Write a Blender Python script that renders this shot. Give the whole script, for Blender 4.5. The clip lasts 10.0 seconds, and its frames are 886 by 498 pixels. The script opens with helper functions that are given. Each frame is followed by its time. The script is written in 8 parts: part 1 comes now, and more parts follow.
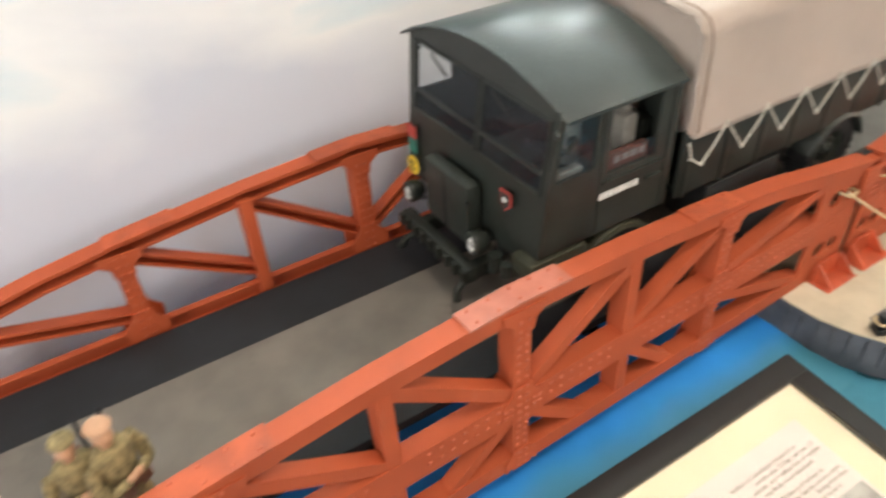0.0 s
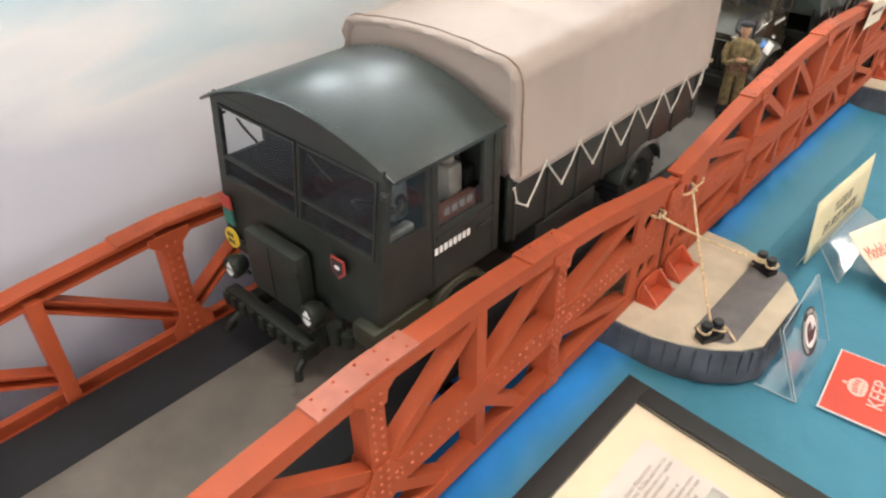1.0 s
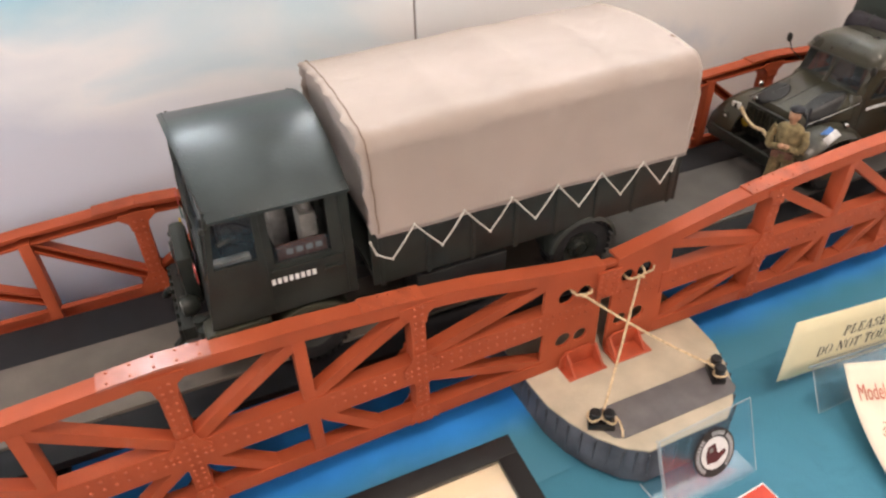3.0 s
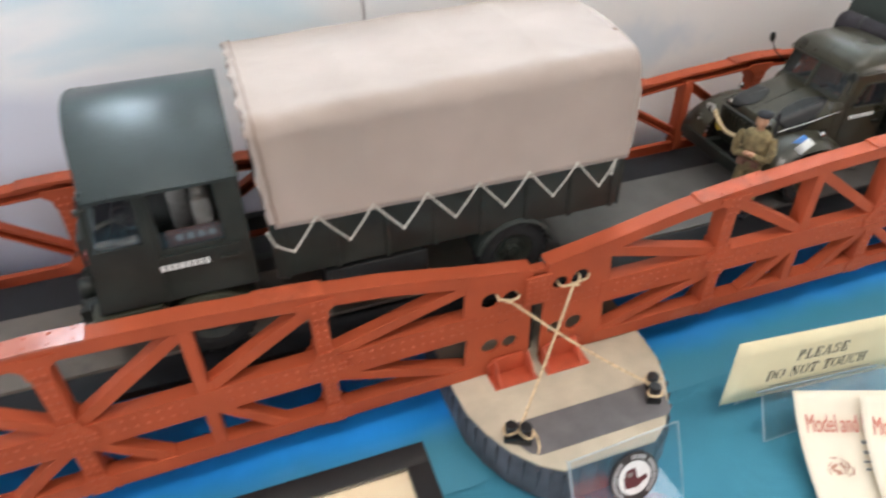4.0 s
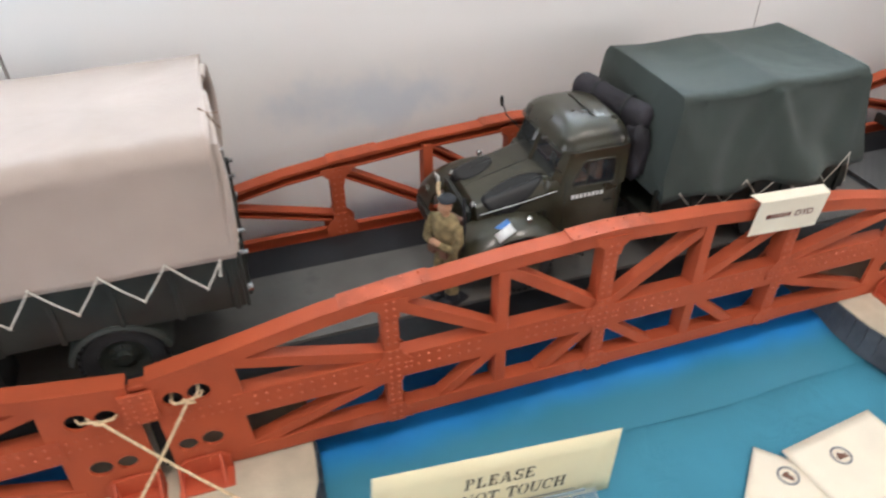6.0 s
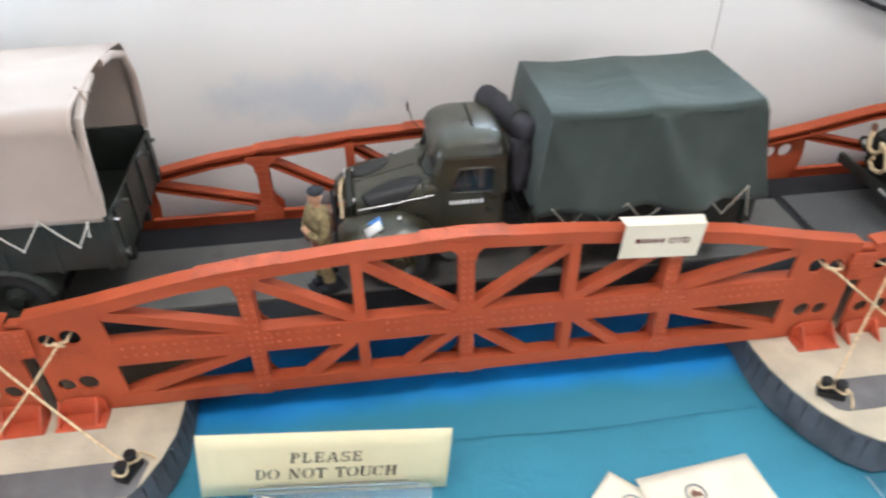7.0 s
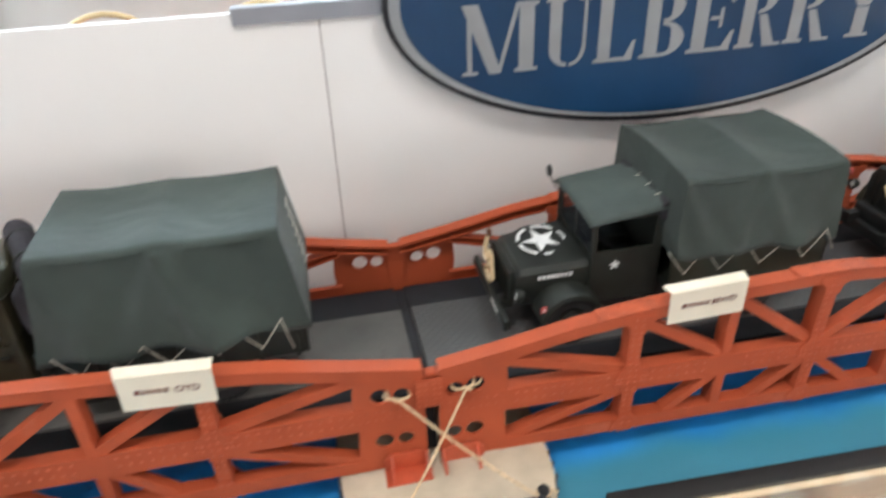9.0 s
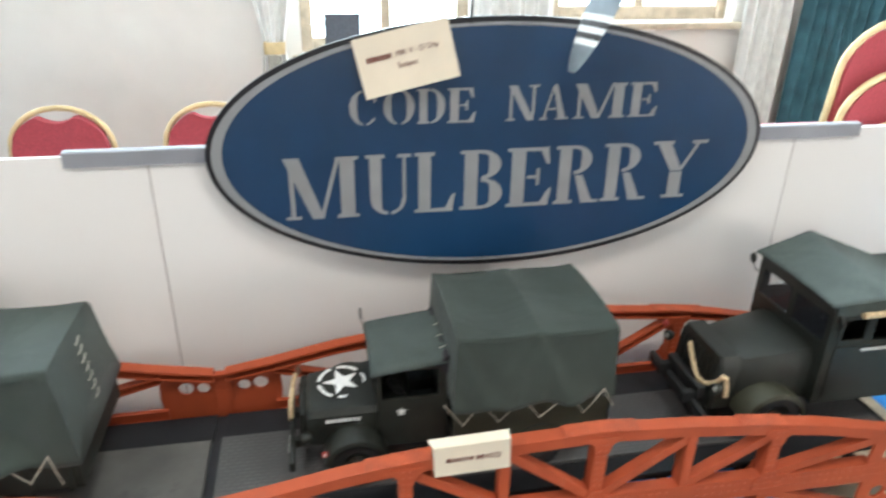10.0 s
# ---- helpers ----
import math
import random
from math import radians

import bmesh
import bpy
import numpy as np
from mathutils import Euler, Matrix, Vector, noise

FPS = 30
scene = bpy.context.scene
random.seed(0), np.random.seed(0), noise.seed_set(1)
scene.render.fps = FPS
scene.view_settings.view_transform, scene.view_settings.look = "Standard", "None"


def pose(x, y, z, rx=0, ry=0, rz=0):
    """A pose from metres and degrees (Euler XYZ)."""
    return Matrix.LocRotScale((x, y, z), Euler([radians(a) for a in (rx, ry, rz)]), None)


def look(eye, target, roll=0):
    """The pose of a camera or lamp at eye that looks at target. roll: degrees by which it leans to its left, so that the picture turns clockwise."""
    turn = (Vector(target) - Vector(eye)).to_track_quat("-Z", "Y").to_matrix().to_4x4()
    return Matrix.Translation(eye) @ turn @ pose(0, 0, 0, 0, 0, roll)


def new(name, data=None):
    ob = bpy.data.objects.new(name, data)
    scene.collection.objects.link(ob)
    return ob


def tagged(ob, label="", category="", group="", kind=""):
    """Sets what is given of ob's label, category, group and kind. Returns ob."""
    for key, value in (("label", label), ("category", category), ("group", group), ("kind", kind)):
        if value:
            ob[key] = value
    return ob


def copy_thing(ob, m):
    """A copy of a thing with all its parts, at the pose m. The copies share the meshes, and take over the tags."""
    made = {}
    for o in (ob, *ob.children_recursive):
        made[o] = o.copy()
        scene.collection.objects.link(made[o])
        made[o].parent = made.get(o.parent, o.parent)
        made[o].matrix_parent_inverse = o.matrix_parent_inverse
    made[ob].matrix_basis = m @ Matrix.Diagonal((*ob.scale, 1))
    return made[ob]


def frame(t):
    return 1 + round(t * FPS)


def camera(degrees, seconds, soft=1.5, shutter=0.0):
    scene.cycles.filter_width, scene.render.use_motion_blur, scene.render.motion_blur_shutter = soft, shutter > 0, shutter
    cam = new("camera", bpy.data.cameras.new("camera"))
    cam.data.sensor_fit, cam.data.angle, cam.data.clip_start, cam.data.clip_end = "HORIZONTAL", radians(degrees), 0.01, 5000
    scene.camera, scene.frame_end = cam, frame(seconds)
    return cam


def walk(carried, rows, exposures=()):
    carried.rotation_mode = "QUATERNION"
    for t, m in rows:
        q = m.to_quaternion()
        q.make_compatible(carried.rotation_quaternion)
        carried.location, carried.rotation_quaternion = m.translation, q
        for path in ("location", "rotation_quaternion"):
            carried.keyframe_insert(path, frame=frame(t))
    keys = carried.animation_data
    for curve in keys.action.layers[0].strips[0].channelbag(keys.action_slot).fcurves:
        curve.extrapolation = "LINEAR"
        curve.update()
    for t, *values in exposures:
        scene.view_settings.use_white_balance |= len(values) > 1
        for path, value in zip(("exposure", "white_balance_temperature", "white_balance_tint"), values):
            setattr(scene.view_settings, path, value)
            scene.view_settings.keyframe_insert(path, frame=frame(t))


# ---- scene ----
cam = camera(65.4, 10.0, soft=2.3, shutter=0.5)
PATH = [
    (0, (-0.803, -0.347, 1.389), (-0.012, 1.019, 0.16), -3.5),
    (0.5, (-0.79, -0.319, 1.391), (0.295, 0.873, 0.208), -1.5),
    (1, (-0.775, -0.312, 1.385), (0.424, 0.801, 0.235), -0.8),
    (1.5, (-0.745, -0.369, 1.421), (0.327, 0.801, 0.203), -3.2),
    (2, (-0.7, -0.457, 1.475), (0.264, 0.771, 0.226), 1.8),
    (2.5, (-0.598, -0.514, 1.492), (0.229, 0.825, 0.258), 2.5),
    (2.7, (-0.539, -0.529, 1.498), (0.201, 0.866, 0.271), 0.4),
    (3.8, (-0.343, -0.586, 1.47), (0.131, 0.947, 0.276), -1.5),
    (4, (-0.316, -0.571, 1.47), (0.193, 0.924, 0.242), -1.0),
    (4.5, (-0.181, -0.549, 1.463), (0.408, 0.965, 0.296), -0.3),
    (5, (-0.044, -0.521, 1.464), (0.491, 1.016, 0.3), -1.4),
    (5.3, (0.012, -0.511, 1.477), (0.553, 1.005, 0.29), -1.0),
    (5.5, (0.05, -0.52, 1.471), (0.583, 0.99, 0.272), -1.5),
    (5.7, (0.085, -0.533, 1.475), (0.618, 0.962, 0.258), -1.1),
    (6.8, (0.376, -0.637, 1.475), (0.608, 0.96, 0.295), -0.4),
    (7, (0.425, -0.664, 1.483), (0.626, 0.936, 0.3), -0.8),
    (7.5, (0.559, -0.697, 1.49), (0.848, 0.943, 0.382), -1.9),
    (8, (0.726, -0.677, 1.464), (1.059, 0.957, 0.361), -1.0),
    (8.5, (0.871, -0.658, 1.475), (1.173, 0.987, 0.378), -2.0),
    (9, (0.977, -0.637, 1.513), (1.294, 1.033, 0.458), -2.1),
    (9.5, (1.135, -0.67, 1.568), (1.42, 1.086, 0.653), -0.8),
    (10, (1.255, -0.694, 1.62), (1.6, 1.082, 0.766), 1.0),
]
EXPOSURES = [(0, -0.2, 7700, 14), (1.0, -0.3, 7500, 17), (2.0, -0.3, 7200, 17), (2.5, -0.45, 8000, 26), (4.0, -0.45, 6700, 15), (5.5, -0.55, 6700, 17), (7.0, -0.2, 6300, 13),
             (8.0, -0.35, 6900, 18), (9.0, -0.35, 6600, 14), (10.0, -0.4, 6600, 11)]
walk(cam, [(t, look(e, g, r)) for t, e, g, r in PATH], EXPOSURES)

# ---------------------------------------------------------------- light
ROOM = dict(x0=-3.2, x1=4.6, y0=-3.0, y1=3.0, z1=4.5)

world = bpy.data.worlds.new("sky")
scene.world = world
world.use_nodes = True
_wn = world.node_tree.nodes
_sky = _wn.new("ShaderNodeTexSky")
_sky.sky_type = "NISHITA"
_sky.sun_disc = False
_sky.sun_elevation = radians(35)
_sky.sun_rotation = radians(20)
world.node_tree.links.new(_sky.outputs[0], _wn["Background"].inputs[0])
_wn["Background"].inputs[1].default_value = 0.12


def area_lamp(name, m, sx, sy, watts, colour):
    data = bpy.data.lights.new(name, "AREA")
    data.shape, data.size, data.size_y = "RECTANGLE", sx, sy
    data.energy, data.color = watts, colour
    ob = new(name, data)
    ob.matrix_world = m
    return ob


# daylight in each window of the back wall (y1); front ones (y0) added fill
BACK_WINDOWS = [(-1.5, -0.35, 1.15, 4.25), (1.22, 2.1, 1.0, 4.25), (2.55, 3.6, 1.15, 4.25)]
ADDED_FRONT_WINDOWS = [(-1.9, -0.5, 0.95, 2.45), (0.9, 2.3, 0.95, 2.45)]
for _a, _b, _c, _d in BACK_WINDOWS:
    area_lamp("window_daylight", look(((_a + _b) / 2, ROOM["y1"] + 0.17, (_c + _d) / 2), ((_a + _b) / 2, 0, (_c + _d) / 2)),
              _b - _a, _d - _c, 370, (0.66, 0.86, 1.0))
# unseen openings behind the camera, put in only to brighten the front
for _a, _b, _c, _d in ADDED_FRONT_WINDOWS:
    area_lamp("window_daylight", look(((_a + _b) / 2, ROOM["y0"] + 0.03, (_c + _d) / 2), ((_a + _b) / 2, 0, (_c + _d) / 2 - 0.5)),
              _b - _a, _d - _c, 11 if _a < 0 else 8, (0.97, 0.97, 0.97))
# small unseen window in the east wall, standing for a low light from the right
UNSEEN_EAST_WINDOW = (-2.96, -2.60, 1.25, 1.85)
_a, _b, _c, _d = UNSEEN_EAST_WINDOW
area_lamp("window_daylight", look((ROOM["x1"] - 0.03, (_a + _b) / 2, (_c + _d) / 2), (0, 0.2, 1.1)), _b - _a, _d - _c, 48, (1.0, 0.95, 0.90))
# an unseen one in the west wall, added to brighten the boards at the left
ADDED_WEST_WINDOW = (-1.7, -0.5, 1.0, 2.3)
_a, _b, _c, _d = ADDED_WEST_WINDOW
area_lamp("window_daylight", look((ROOM["x0"] + 0.03, (_a + _b) / 2, (_c + _d) / 2), (-0.6, 0.3, 1.0)), _b - _a, _d - _c, 62, (0.82, 0.91, 1.0))
# unseen overhead lamps, added as fill from above and in front
ADDED_CEILING_LIGHTS = [(-0.6, -1.3), (1.9, -1.3)]
for _x, _y in ADDED_CEILING_LIGHTS:
    area_lamp("ceiling_lamp", look((_x, _y, ROOM["z1"] - 0.10), (_x, _y, 0)), 0.5, 0.5, 52, (1.0, 0.95, 0.89))

# ---------------------------------------------------------------- materials
def mat(name, colour, rough=0.6, metal=0.0, vary=0.08, scale=60.0, bump=0.0, bscale=400.0, coat=0.0, spots=None, spot_scale=30.0, spot_at=0.62, sheen=0.0):
    m = bpy.data.materials.new(name)
    m.use_nodes = True
    nt = m.node_tree
    b = nt.nodes["Principled BSDF"]
    b.inputs["Roughness"].default_value = rough
    b.inputs["Metallic"].default_value = metal
    b.inputs["Coat Weight"].default_value = coat
    b.inputs["Coat Roughness"].default_value = 0.15
    b.inputs["Sheen Weight"].default_value = sheen
    co = nt.nodes.new("ShaderNodeTexCoord")
    n1 = nt.nodes.new("ShaderNodeTexNoise")
    n1.inputs["Scale"].default_value = scale
    n1.inputs["Detail"].default_value = 6
    nt.links.new(co.outputs["Object"], n1.inputs["Vector"])
    ramp = nt.nodes.new("ShaderNodeValToRGB")
    lo = [max(0, c * (1 - vary * 2.2)) for c in colour]
    hi = [min(1, c * (1 + vary * 2.2)) for c in colour]
    ramp.color_ramp.elements[0].position, ramp.color_ramp.elements[1].position = 0.3, 0.7
    ramp.color_ramp.elements[0].color, ramp.color_ramp.elements[1].color = (*lo, 1), (*hi, 1)
    nt.links.new(n1.outputs[0], ramp.inputs[0])
    out = ramp.outputs[0]
    if spots:
        n3 = nt.nodes.new("ShaderNodeTexNoise")
        n3.inputs["Scale"].default_value = spot_scale
        n3.inputs["Detail"].default_value = 8
        n3.inputs["Roughness"].default_value = 0.65
        nt.links.new(co.outputs["Object"], n3.inputs["Vector"])
        r2 = nt.nodes.new("ShaderNodeValToRGB")
        r2.color_ramp.elements[0].position, r2.color_ramp.elements[1].position = spot_at, spot_at + 0.06
        nt.links.new(n3.outputs[0], r2.inputs[0])
        mix = nt.nodes.new("ShaderNodeMix")
        mix.data_type = "RGBA"
        nt.links.new(r2.outputs[0], mix.inputs[0])
        nt.links.new(out, mix.inputs[6])
        mix.inputs[7].default_value = (*spots, 1)
        out = mix.outputs[2]
    nt.links.new(out, b.inputs["Base Color"])
    if bump:
        n2 = nt.nodes.new("ShaderNodeTexNoise")
        n2.inputs["Scale"].default_value = bscale
        n2.inputs["Detail"].default_value = 4
        nt.links.new(co.outputs["Object"], n2.inputs["Vector"])
        bp = nt.nodes.new("ShaderNodeBump")
        bp.inputs["Strength"].default_value = bump
        bp.inputs["Distance"].default_value = 0.001
        nt.links.new(n2.outputs[0], bp.inputs["Height"])
        nt.links.new(bp.outputs[0], b.inputs["Normal"])
        rr = nt.nodes.new("ShaderNodeMapRange")
        rr.inputs["To Min"].default_value, rr.inputs["To Max"].default_value = max(0.02, rough - 0.08), min(1, rough + 0.08)
        nt.links.new(n1.outputs[0], rr.inputs["Value"])
        nt.links.new(rr.outputs[0], b.inputs["Roughness"])
    return m


def weave(m, scale, strength, wrinkle=17, crease=0.008):
    """Adds a woven relief to a cloth material."""
    nt = m.node_tree
    b = nt.nodes["Principled BSDF"]
    co = nt.nodes.new("ShaderNodeTexCoord")
    outs = []
    for axis in ("X", "Z"):
        w = nt.nodes.new("ShaderNodeTexWave")
        w.bands_direction = axis
        w.inputs["Scale"].default_value = scale
        w.inputs["Distortion"].default_value = 0.6
        nt.links.new(co.outputs["Object"], w.inputs["Vector"])
        outs.append(w.outputs["Fac"])
    add = nt.nodes.new("ShaderNodeMath")
    nt.links.new(outs[0], add.inputs[0])
    nt.links.new(outs[1], add.inputs[1])
    n = nt.nodes.new("ShaderNodeTexNoise")
    n.inputs["Scale"].default_value = wrinkle
    n.inputs["Detail"].default_value = 5
    n.inputs["Distortion"].default_value = 0.6
    mp = nt.nodes.new("ShaderNodeMapping")
    mp.inputs["Scale"].default_value = (1.0, 1.0, 0.5)
    nt.links.new(co.outputs["Object"], mp.inputs[0])
    nt.links.new(mp.outputs[0], n.inputs["Vector"])
    b1 = nt.nodes.new("ShaderNodeBump")
    b1.inputs["Strength"].default_value, b1.inputs["Distance"].default_value = 0.7, crease
    nt.links.new(n.outputs[0], b1.inputs["Height"])
    b2 = nt.nodes.new("ShaderNodeBump")
    b2.inputs["Strength"].default_value, b2.inputs["Distance"].default_value = strength, 0.0004
    nt.links.new(add.outputs[0], b2.inputs["Height"])
    nt.links.new(b1.outputs[0], b2.inputs["Normal"])
    nt.links.new(b2.outputs[0], b.inputs["Normal"])
    return m


def glass(name, colour=(1, 1, 1), rough=0.02):
    m = bpy.data.materials.new(name)
    m.use_nodes = True
    b = m.node_tree.nodes["Principled BSDF"]
    b.inputs["Base Color"].default_value = (*colour, 1)
    b.inputs["Roughness"].default_value = rough
    b.inputs["Transmission Weight"].default_value = 1.0
    b.inputs["IOR"].default_value = 1.45
    return m


def thin_clear(name, gloss, rough, tint=(0.97, 0.985, 1.0), painted_haze=0.0):
    """Thin clear sheet: sees straight through, with a little gloss and haze painted in as a grey-blue film."""
    m = bpy.data.materials.new(name)
    m.use_nodes = True
    nt = m.node_tree
    tr = nt.nodes.new("ShaderNodeBsdfTransparent")
    tr.inputs[0].default_value = (*tint, 1)
    gl = nt.nodes.new("ShaderNodeBsdfGlossy")
    gl.inputs["Roughness"].default_value = rough
    mix = nt.nodes.new("ShaderNodeMixShader")
    mix.inputs[0].default_value = gloss
    nt.links.new(tr.outputs[0], mix.inputs[1])
    nt.links.new(gl.outputs[0], mix.inputs[2])
    out = mix.outputs[0]
    if painted_haze:
        df = nt.nodes.new("ShaderNodeBsdfDiffuse")
        df.inputs[0].default_value = (0.34, 0.38, 0.46, 1)
        film = nt.nodes.new("ShaderNodeMixShader")
        film.inputs[0].default_value = painted_haze
        nt.links.new(out, film.inputs[1])
        nt.links.new(df.outputs[0], film.inputs[2])
        out = film.outputs[0]
    nt.links.new(out, nt.nodes["Material Output"].inputs[0])
    return m


def glow(name, colour, strength):
    m = bpy.data.materials.new(name)
    m.use_nodes = True
    b = m.node_tree.nodes["Principled BSDF"]
    b.inputs["Base Color"].default_value = (*colour, 1)
    b.inputs["Emission Color"].default_value = (*colour, 1)
    b.inputs["Emission Strength"].default_value = strength
    return m


M_RED = mat("red_oxide_paint", (0.41, 0.069, 0.021), 0.66, vary=0.045, scale=22, bump=0.12, bscale=420, spots=(0.45, 0.095, 0.042), spot_scale=11, spot_at=0.60)
# plate red paled so the colour carries a glossy sheen
M_PLATE_PALE = mat("pale_sheen_plate", (0.48, 0.165, 0.120), 0.20, vary=0.05, scale=50, bump=0.05, bscale=300)
# truss red lightened: the glint on the rivet heads put into the colour
M_RIVET = mat("rivet_glint_paint", (0.45, 0.088, 0.036), 0.50, vary=0.08, scale=60)
M_RED_PLATE = mat("red_oxide_plate", (0.415, 0.074, 0.025), 0.60, vary=0.10, scale=40, bump=0.15, bscale=300)
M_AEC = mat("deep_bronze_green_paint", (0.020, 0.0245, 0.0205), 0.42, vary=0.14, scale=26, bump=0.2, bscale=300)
# cab green lightened and blued for the window sheen on the roof
M_AEC_ROOF = mat("deep_green_roof_sheen", (0.027, 0.037, 0.036), 0.31, vary=0.10, scale=20, bump=0.2, bscale=240)
M_OLIVE = mat("gloss_olive_paint", (0.034, 0.031, 0.0175), 0.30, vary=0.12, scale=24, bump=0.06, bscale=300, coat=0.2, spots=(0.012, 0.012, 0.010), spot_scale=9, spot_at=0.57)
M_OLIVE_DARK = mat("dark_olive_paint", (0.013, 0.0155, 0.012), 0.48, vary=0.16, scale=26, bump=0.2, bscale=300)
M_DISRUPT = mat("black_disruptive_paint", (0.006, 0.006, 0.007), 0.45, vary=0.1)
M_KHAKI = mat("khaki_green_paint", (0.036, 0.037, 0.022), 0.5, vary=0.12, scale=30, bump=0.2)
M_RUBBER = mat("tyre_rubber", (0.016, 0.016, 0.017), 0.78, vary=0.18, scale=80, bump=0.4, bscale=500)
M_STEEL = mat("chassis_black", (0.012, 0.013, 0.013), 0.55, vary=0.15, scale=40)
M_CHROME = mat("bare_metal", (0.55, 0.55, 0.55), 0.25, metal=1.0, vary=0.05)
M_CANVAS = weave(mat("beige_canvas", (0.435, 0.346, 0.296), 0.88, vary=0.04, scale=9, sheen=0.2), 700, 0.4, 11, 0.006)
M_TILT = weave(mat("green_canvas", (0.030, 0.043, 0.036), 0.82, vary=0.10, scale=10, sheen=0.12), 700, 0.3, 8, 0.007)
M_CABTILT = weave(mat("cab_canvas", (0.064, 0.082, 0.076), 0.85, vary=0.08, scale=14), 700, 0.4)
M_ROLL = weave(mat("dark_bedroll_cloth", (0.030, 0.026, 0.032), 0.9, vary=0.2, scale=30), 500, 0.5)
M_CORD = mat("white_cord", (0.56, 0.53, 0.47), 0.85, vary=0.08, scale=300, bump=0.5, bscale=900)
M_CORD_TAN = mat("khaki_cord", (0.40, 0.37, 0.31), 0.85, vary=0.1, scale=300, bump=0.5, bscale=900)
M_ROPE = mat("hemp_rope", (0.62, 0.46, 0.28), 0.9, vary=0.15, scale=250, bump=0.8, bscale=800)
M_DECK = mat("grey_roadway_paint", (0.092, 0.088, 0.082), 0.62, vary=0.12, scale=14, bump=0.3, bscale=180, spots=(0.075, 0.072, 0.068), spot_scale=7, spot_at=0.6)
M_DECK_PALE = mat("pale_grey_roadway_paint", (0.140, 0.119, 0.101), 0.62, vary=0.12, scale=14, bump=0.3, bscale=180, spots=(0.108, 0.094, 0.081), spot_scale=6, spot_at=0.6)
M_DECK_B = mat("grey_roadway_sheet", (0.080, 0.080, 0.080), 0.52, vary=0.10, scale=18, bump=0.3, bscale=180)
def treaded(m):
    """Darker joints between the small plates of a chequered road sheet."""
    nt = m.node_tree
    co = nt.nodes.new("ShaderNodeTexCoord")
    br = nt.nodes.new("ShaderNodeTexBrick")
    br.inputs["Scale"].default_value = 34
    br.inputs["Mortar Size"].default_value = 0.05
    nt.links.new(co.outputs["Object"], br.inputs["Vector"])
    b = nt.nodes["Principled BSDF"]
    old = b.inputs["Base Color"].links[0].from_socket
    mix = nt.nodes.new("ShaderNodeMix")
    mix.data_type = "RGBA"
    mix.inputs[7].default_value = (0.062, 0.062, 0.063, 1)
    nt.links.new(br.outputs["Fac"], mix.inputs[0])
    nt.links.new(old, mix.inputs[6])
    nt.links.new(mix.outputs[2], b.inputs["Base Color"])
    return m


M_DECK_B = treaded(M_DECK_B)
M_WALKWAY = mat("black_walkway", (0.008, 0.009, 0.012), 0.72, vary=0.2, scale=30, bump=0.3)
M_PON_DECK = mat("tan_deck_paint", (0.50, 0.42, 0.31), 0.72, vary=0.07, scale=22, bump=0.5, bscale=220, spots=(0.10, 0.08, 0.06), spot_scale=75, spot_at=0.72)
M_PON_SIDE = mat("grey_hull_paint", (0.080, 0.087, 0.104), 0.6, vary=0.14, scale=30, bump=0.4, bscale=200)
M_PON_STRIP = mat("grey_strip_paint", (0.135, 0.125, 0.125), 0.66, vary=0.08, scale=40, bump=0.3)
M_BLACK = mat("black_gloss", (0.010, 0.010, 0.011), 0.28, vary=0.1)
M_CLOTH = weave(mat("teal_tablecloth", (0.034, 0.222, 0.318), 0.75, vary=0.06, scale=5, sheen=0.03), 420, 0.25)
M_SATIN = mat("blue_satin", (0.009, 0.265, 0.73), 0.44, vary=0.10, scale=7, bump=0.15, bscale=500)


def painted_bridge_shade(m, teal):
    """Runs the blue into teal towards the front hem: the bridge's shade and reflections put into the colour."""
    nt = m.node_tree
    b = nt.nodes["Principled BSDF"]
    old = b.inputs["Base Color"].links[0].from_socket
    geo = nt.nodes.new("ShaderNodeNewGeometry")
    sep = nt.nodes.new("ShaderNodeSeparateXYZ")
    nt.links.new(geo.outputs["Position"], sep.inputs[0])
    n = nt.nodes.new("ShaderNodeTexNoise")
    n.inputs["Scale"].default_value = 9
    nt.links.new(geo.outputs["Position"], n.inputs["Vector"])
    wob = nt.nodes.new("ShaderNodeMath")
    wob.operation = "MULTIPLY_ADD"
    wob.inputs[1].default_value, wob.inputs[2].default_value = 0.05, -0.025
    nt.links.new(n.outputs[0], wob.inputs[0])
    add = nt.nodes.new("ShaderNodeMath")
    nt.links.new(sep.outputs["Y"], add.inputs[0])
    nt.links.new(wob.outputs[0], add.inputs[1])
    rng = nt.nodes.new("ShaderNodeMapRange")
    rng.interpolation_type = "SMOOTHSTEP"
    rng.inputs["From Min"].default_value, rng.inputs["From Max"].default_value = -0.040, 0.024
    wide = nt.nodes.new("ShaderNodeMapRange")
    wide.interpolation_type = "SMOOTHSTEP"
    for k, v in (("From Min", -0.18), ("From Max", 0.14), ("To Min", 0.025), ("To Max", 0.0)):
        wide.inputs[k].default_value = v
    nt.links.new(sep.outputs["X"], wide.inputs["Value"])
    reach = nt.nodes.new("ShaderNodeMath")
    nt.links.new(add.outputs[0], reach.inputs[0])
    nt.links.new(wide.outputs[0], reach.inputs[1])
    nt.links.new(reach.outputs[0], rng.inputs["Value"])
    mix = nt.nodes.new("ShaderNodeMix")
    mix.data_type = "RGBA"
    mix.inputs[6].default_value = (*teal, 1)
    nt.links.new(rng.outputs[0], mix.inputs[0])
    nt.links.new(old, mix.inputs[7])
    nt.links.new(mix.outputs[2], b.inputs["Base Color"])
    return m


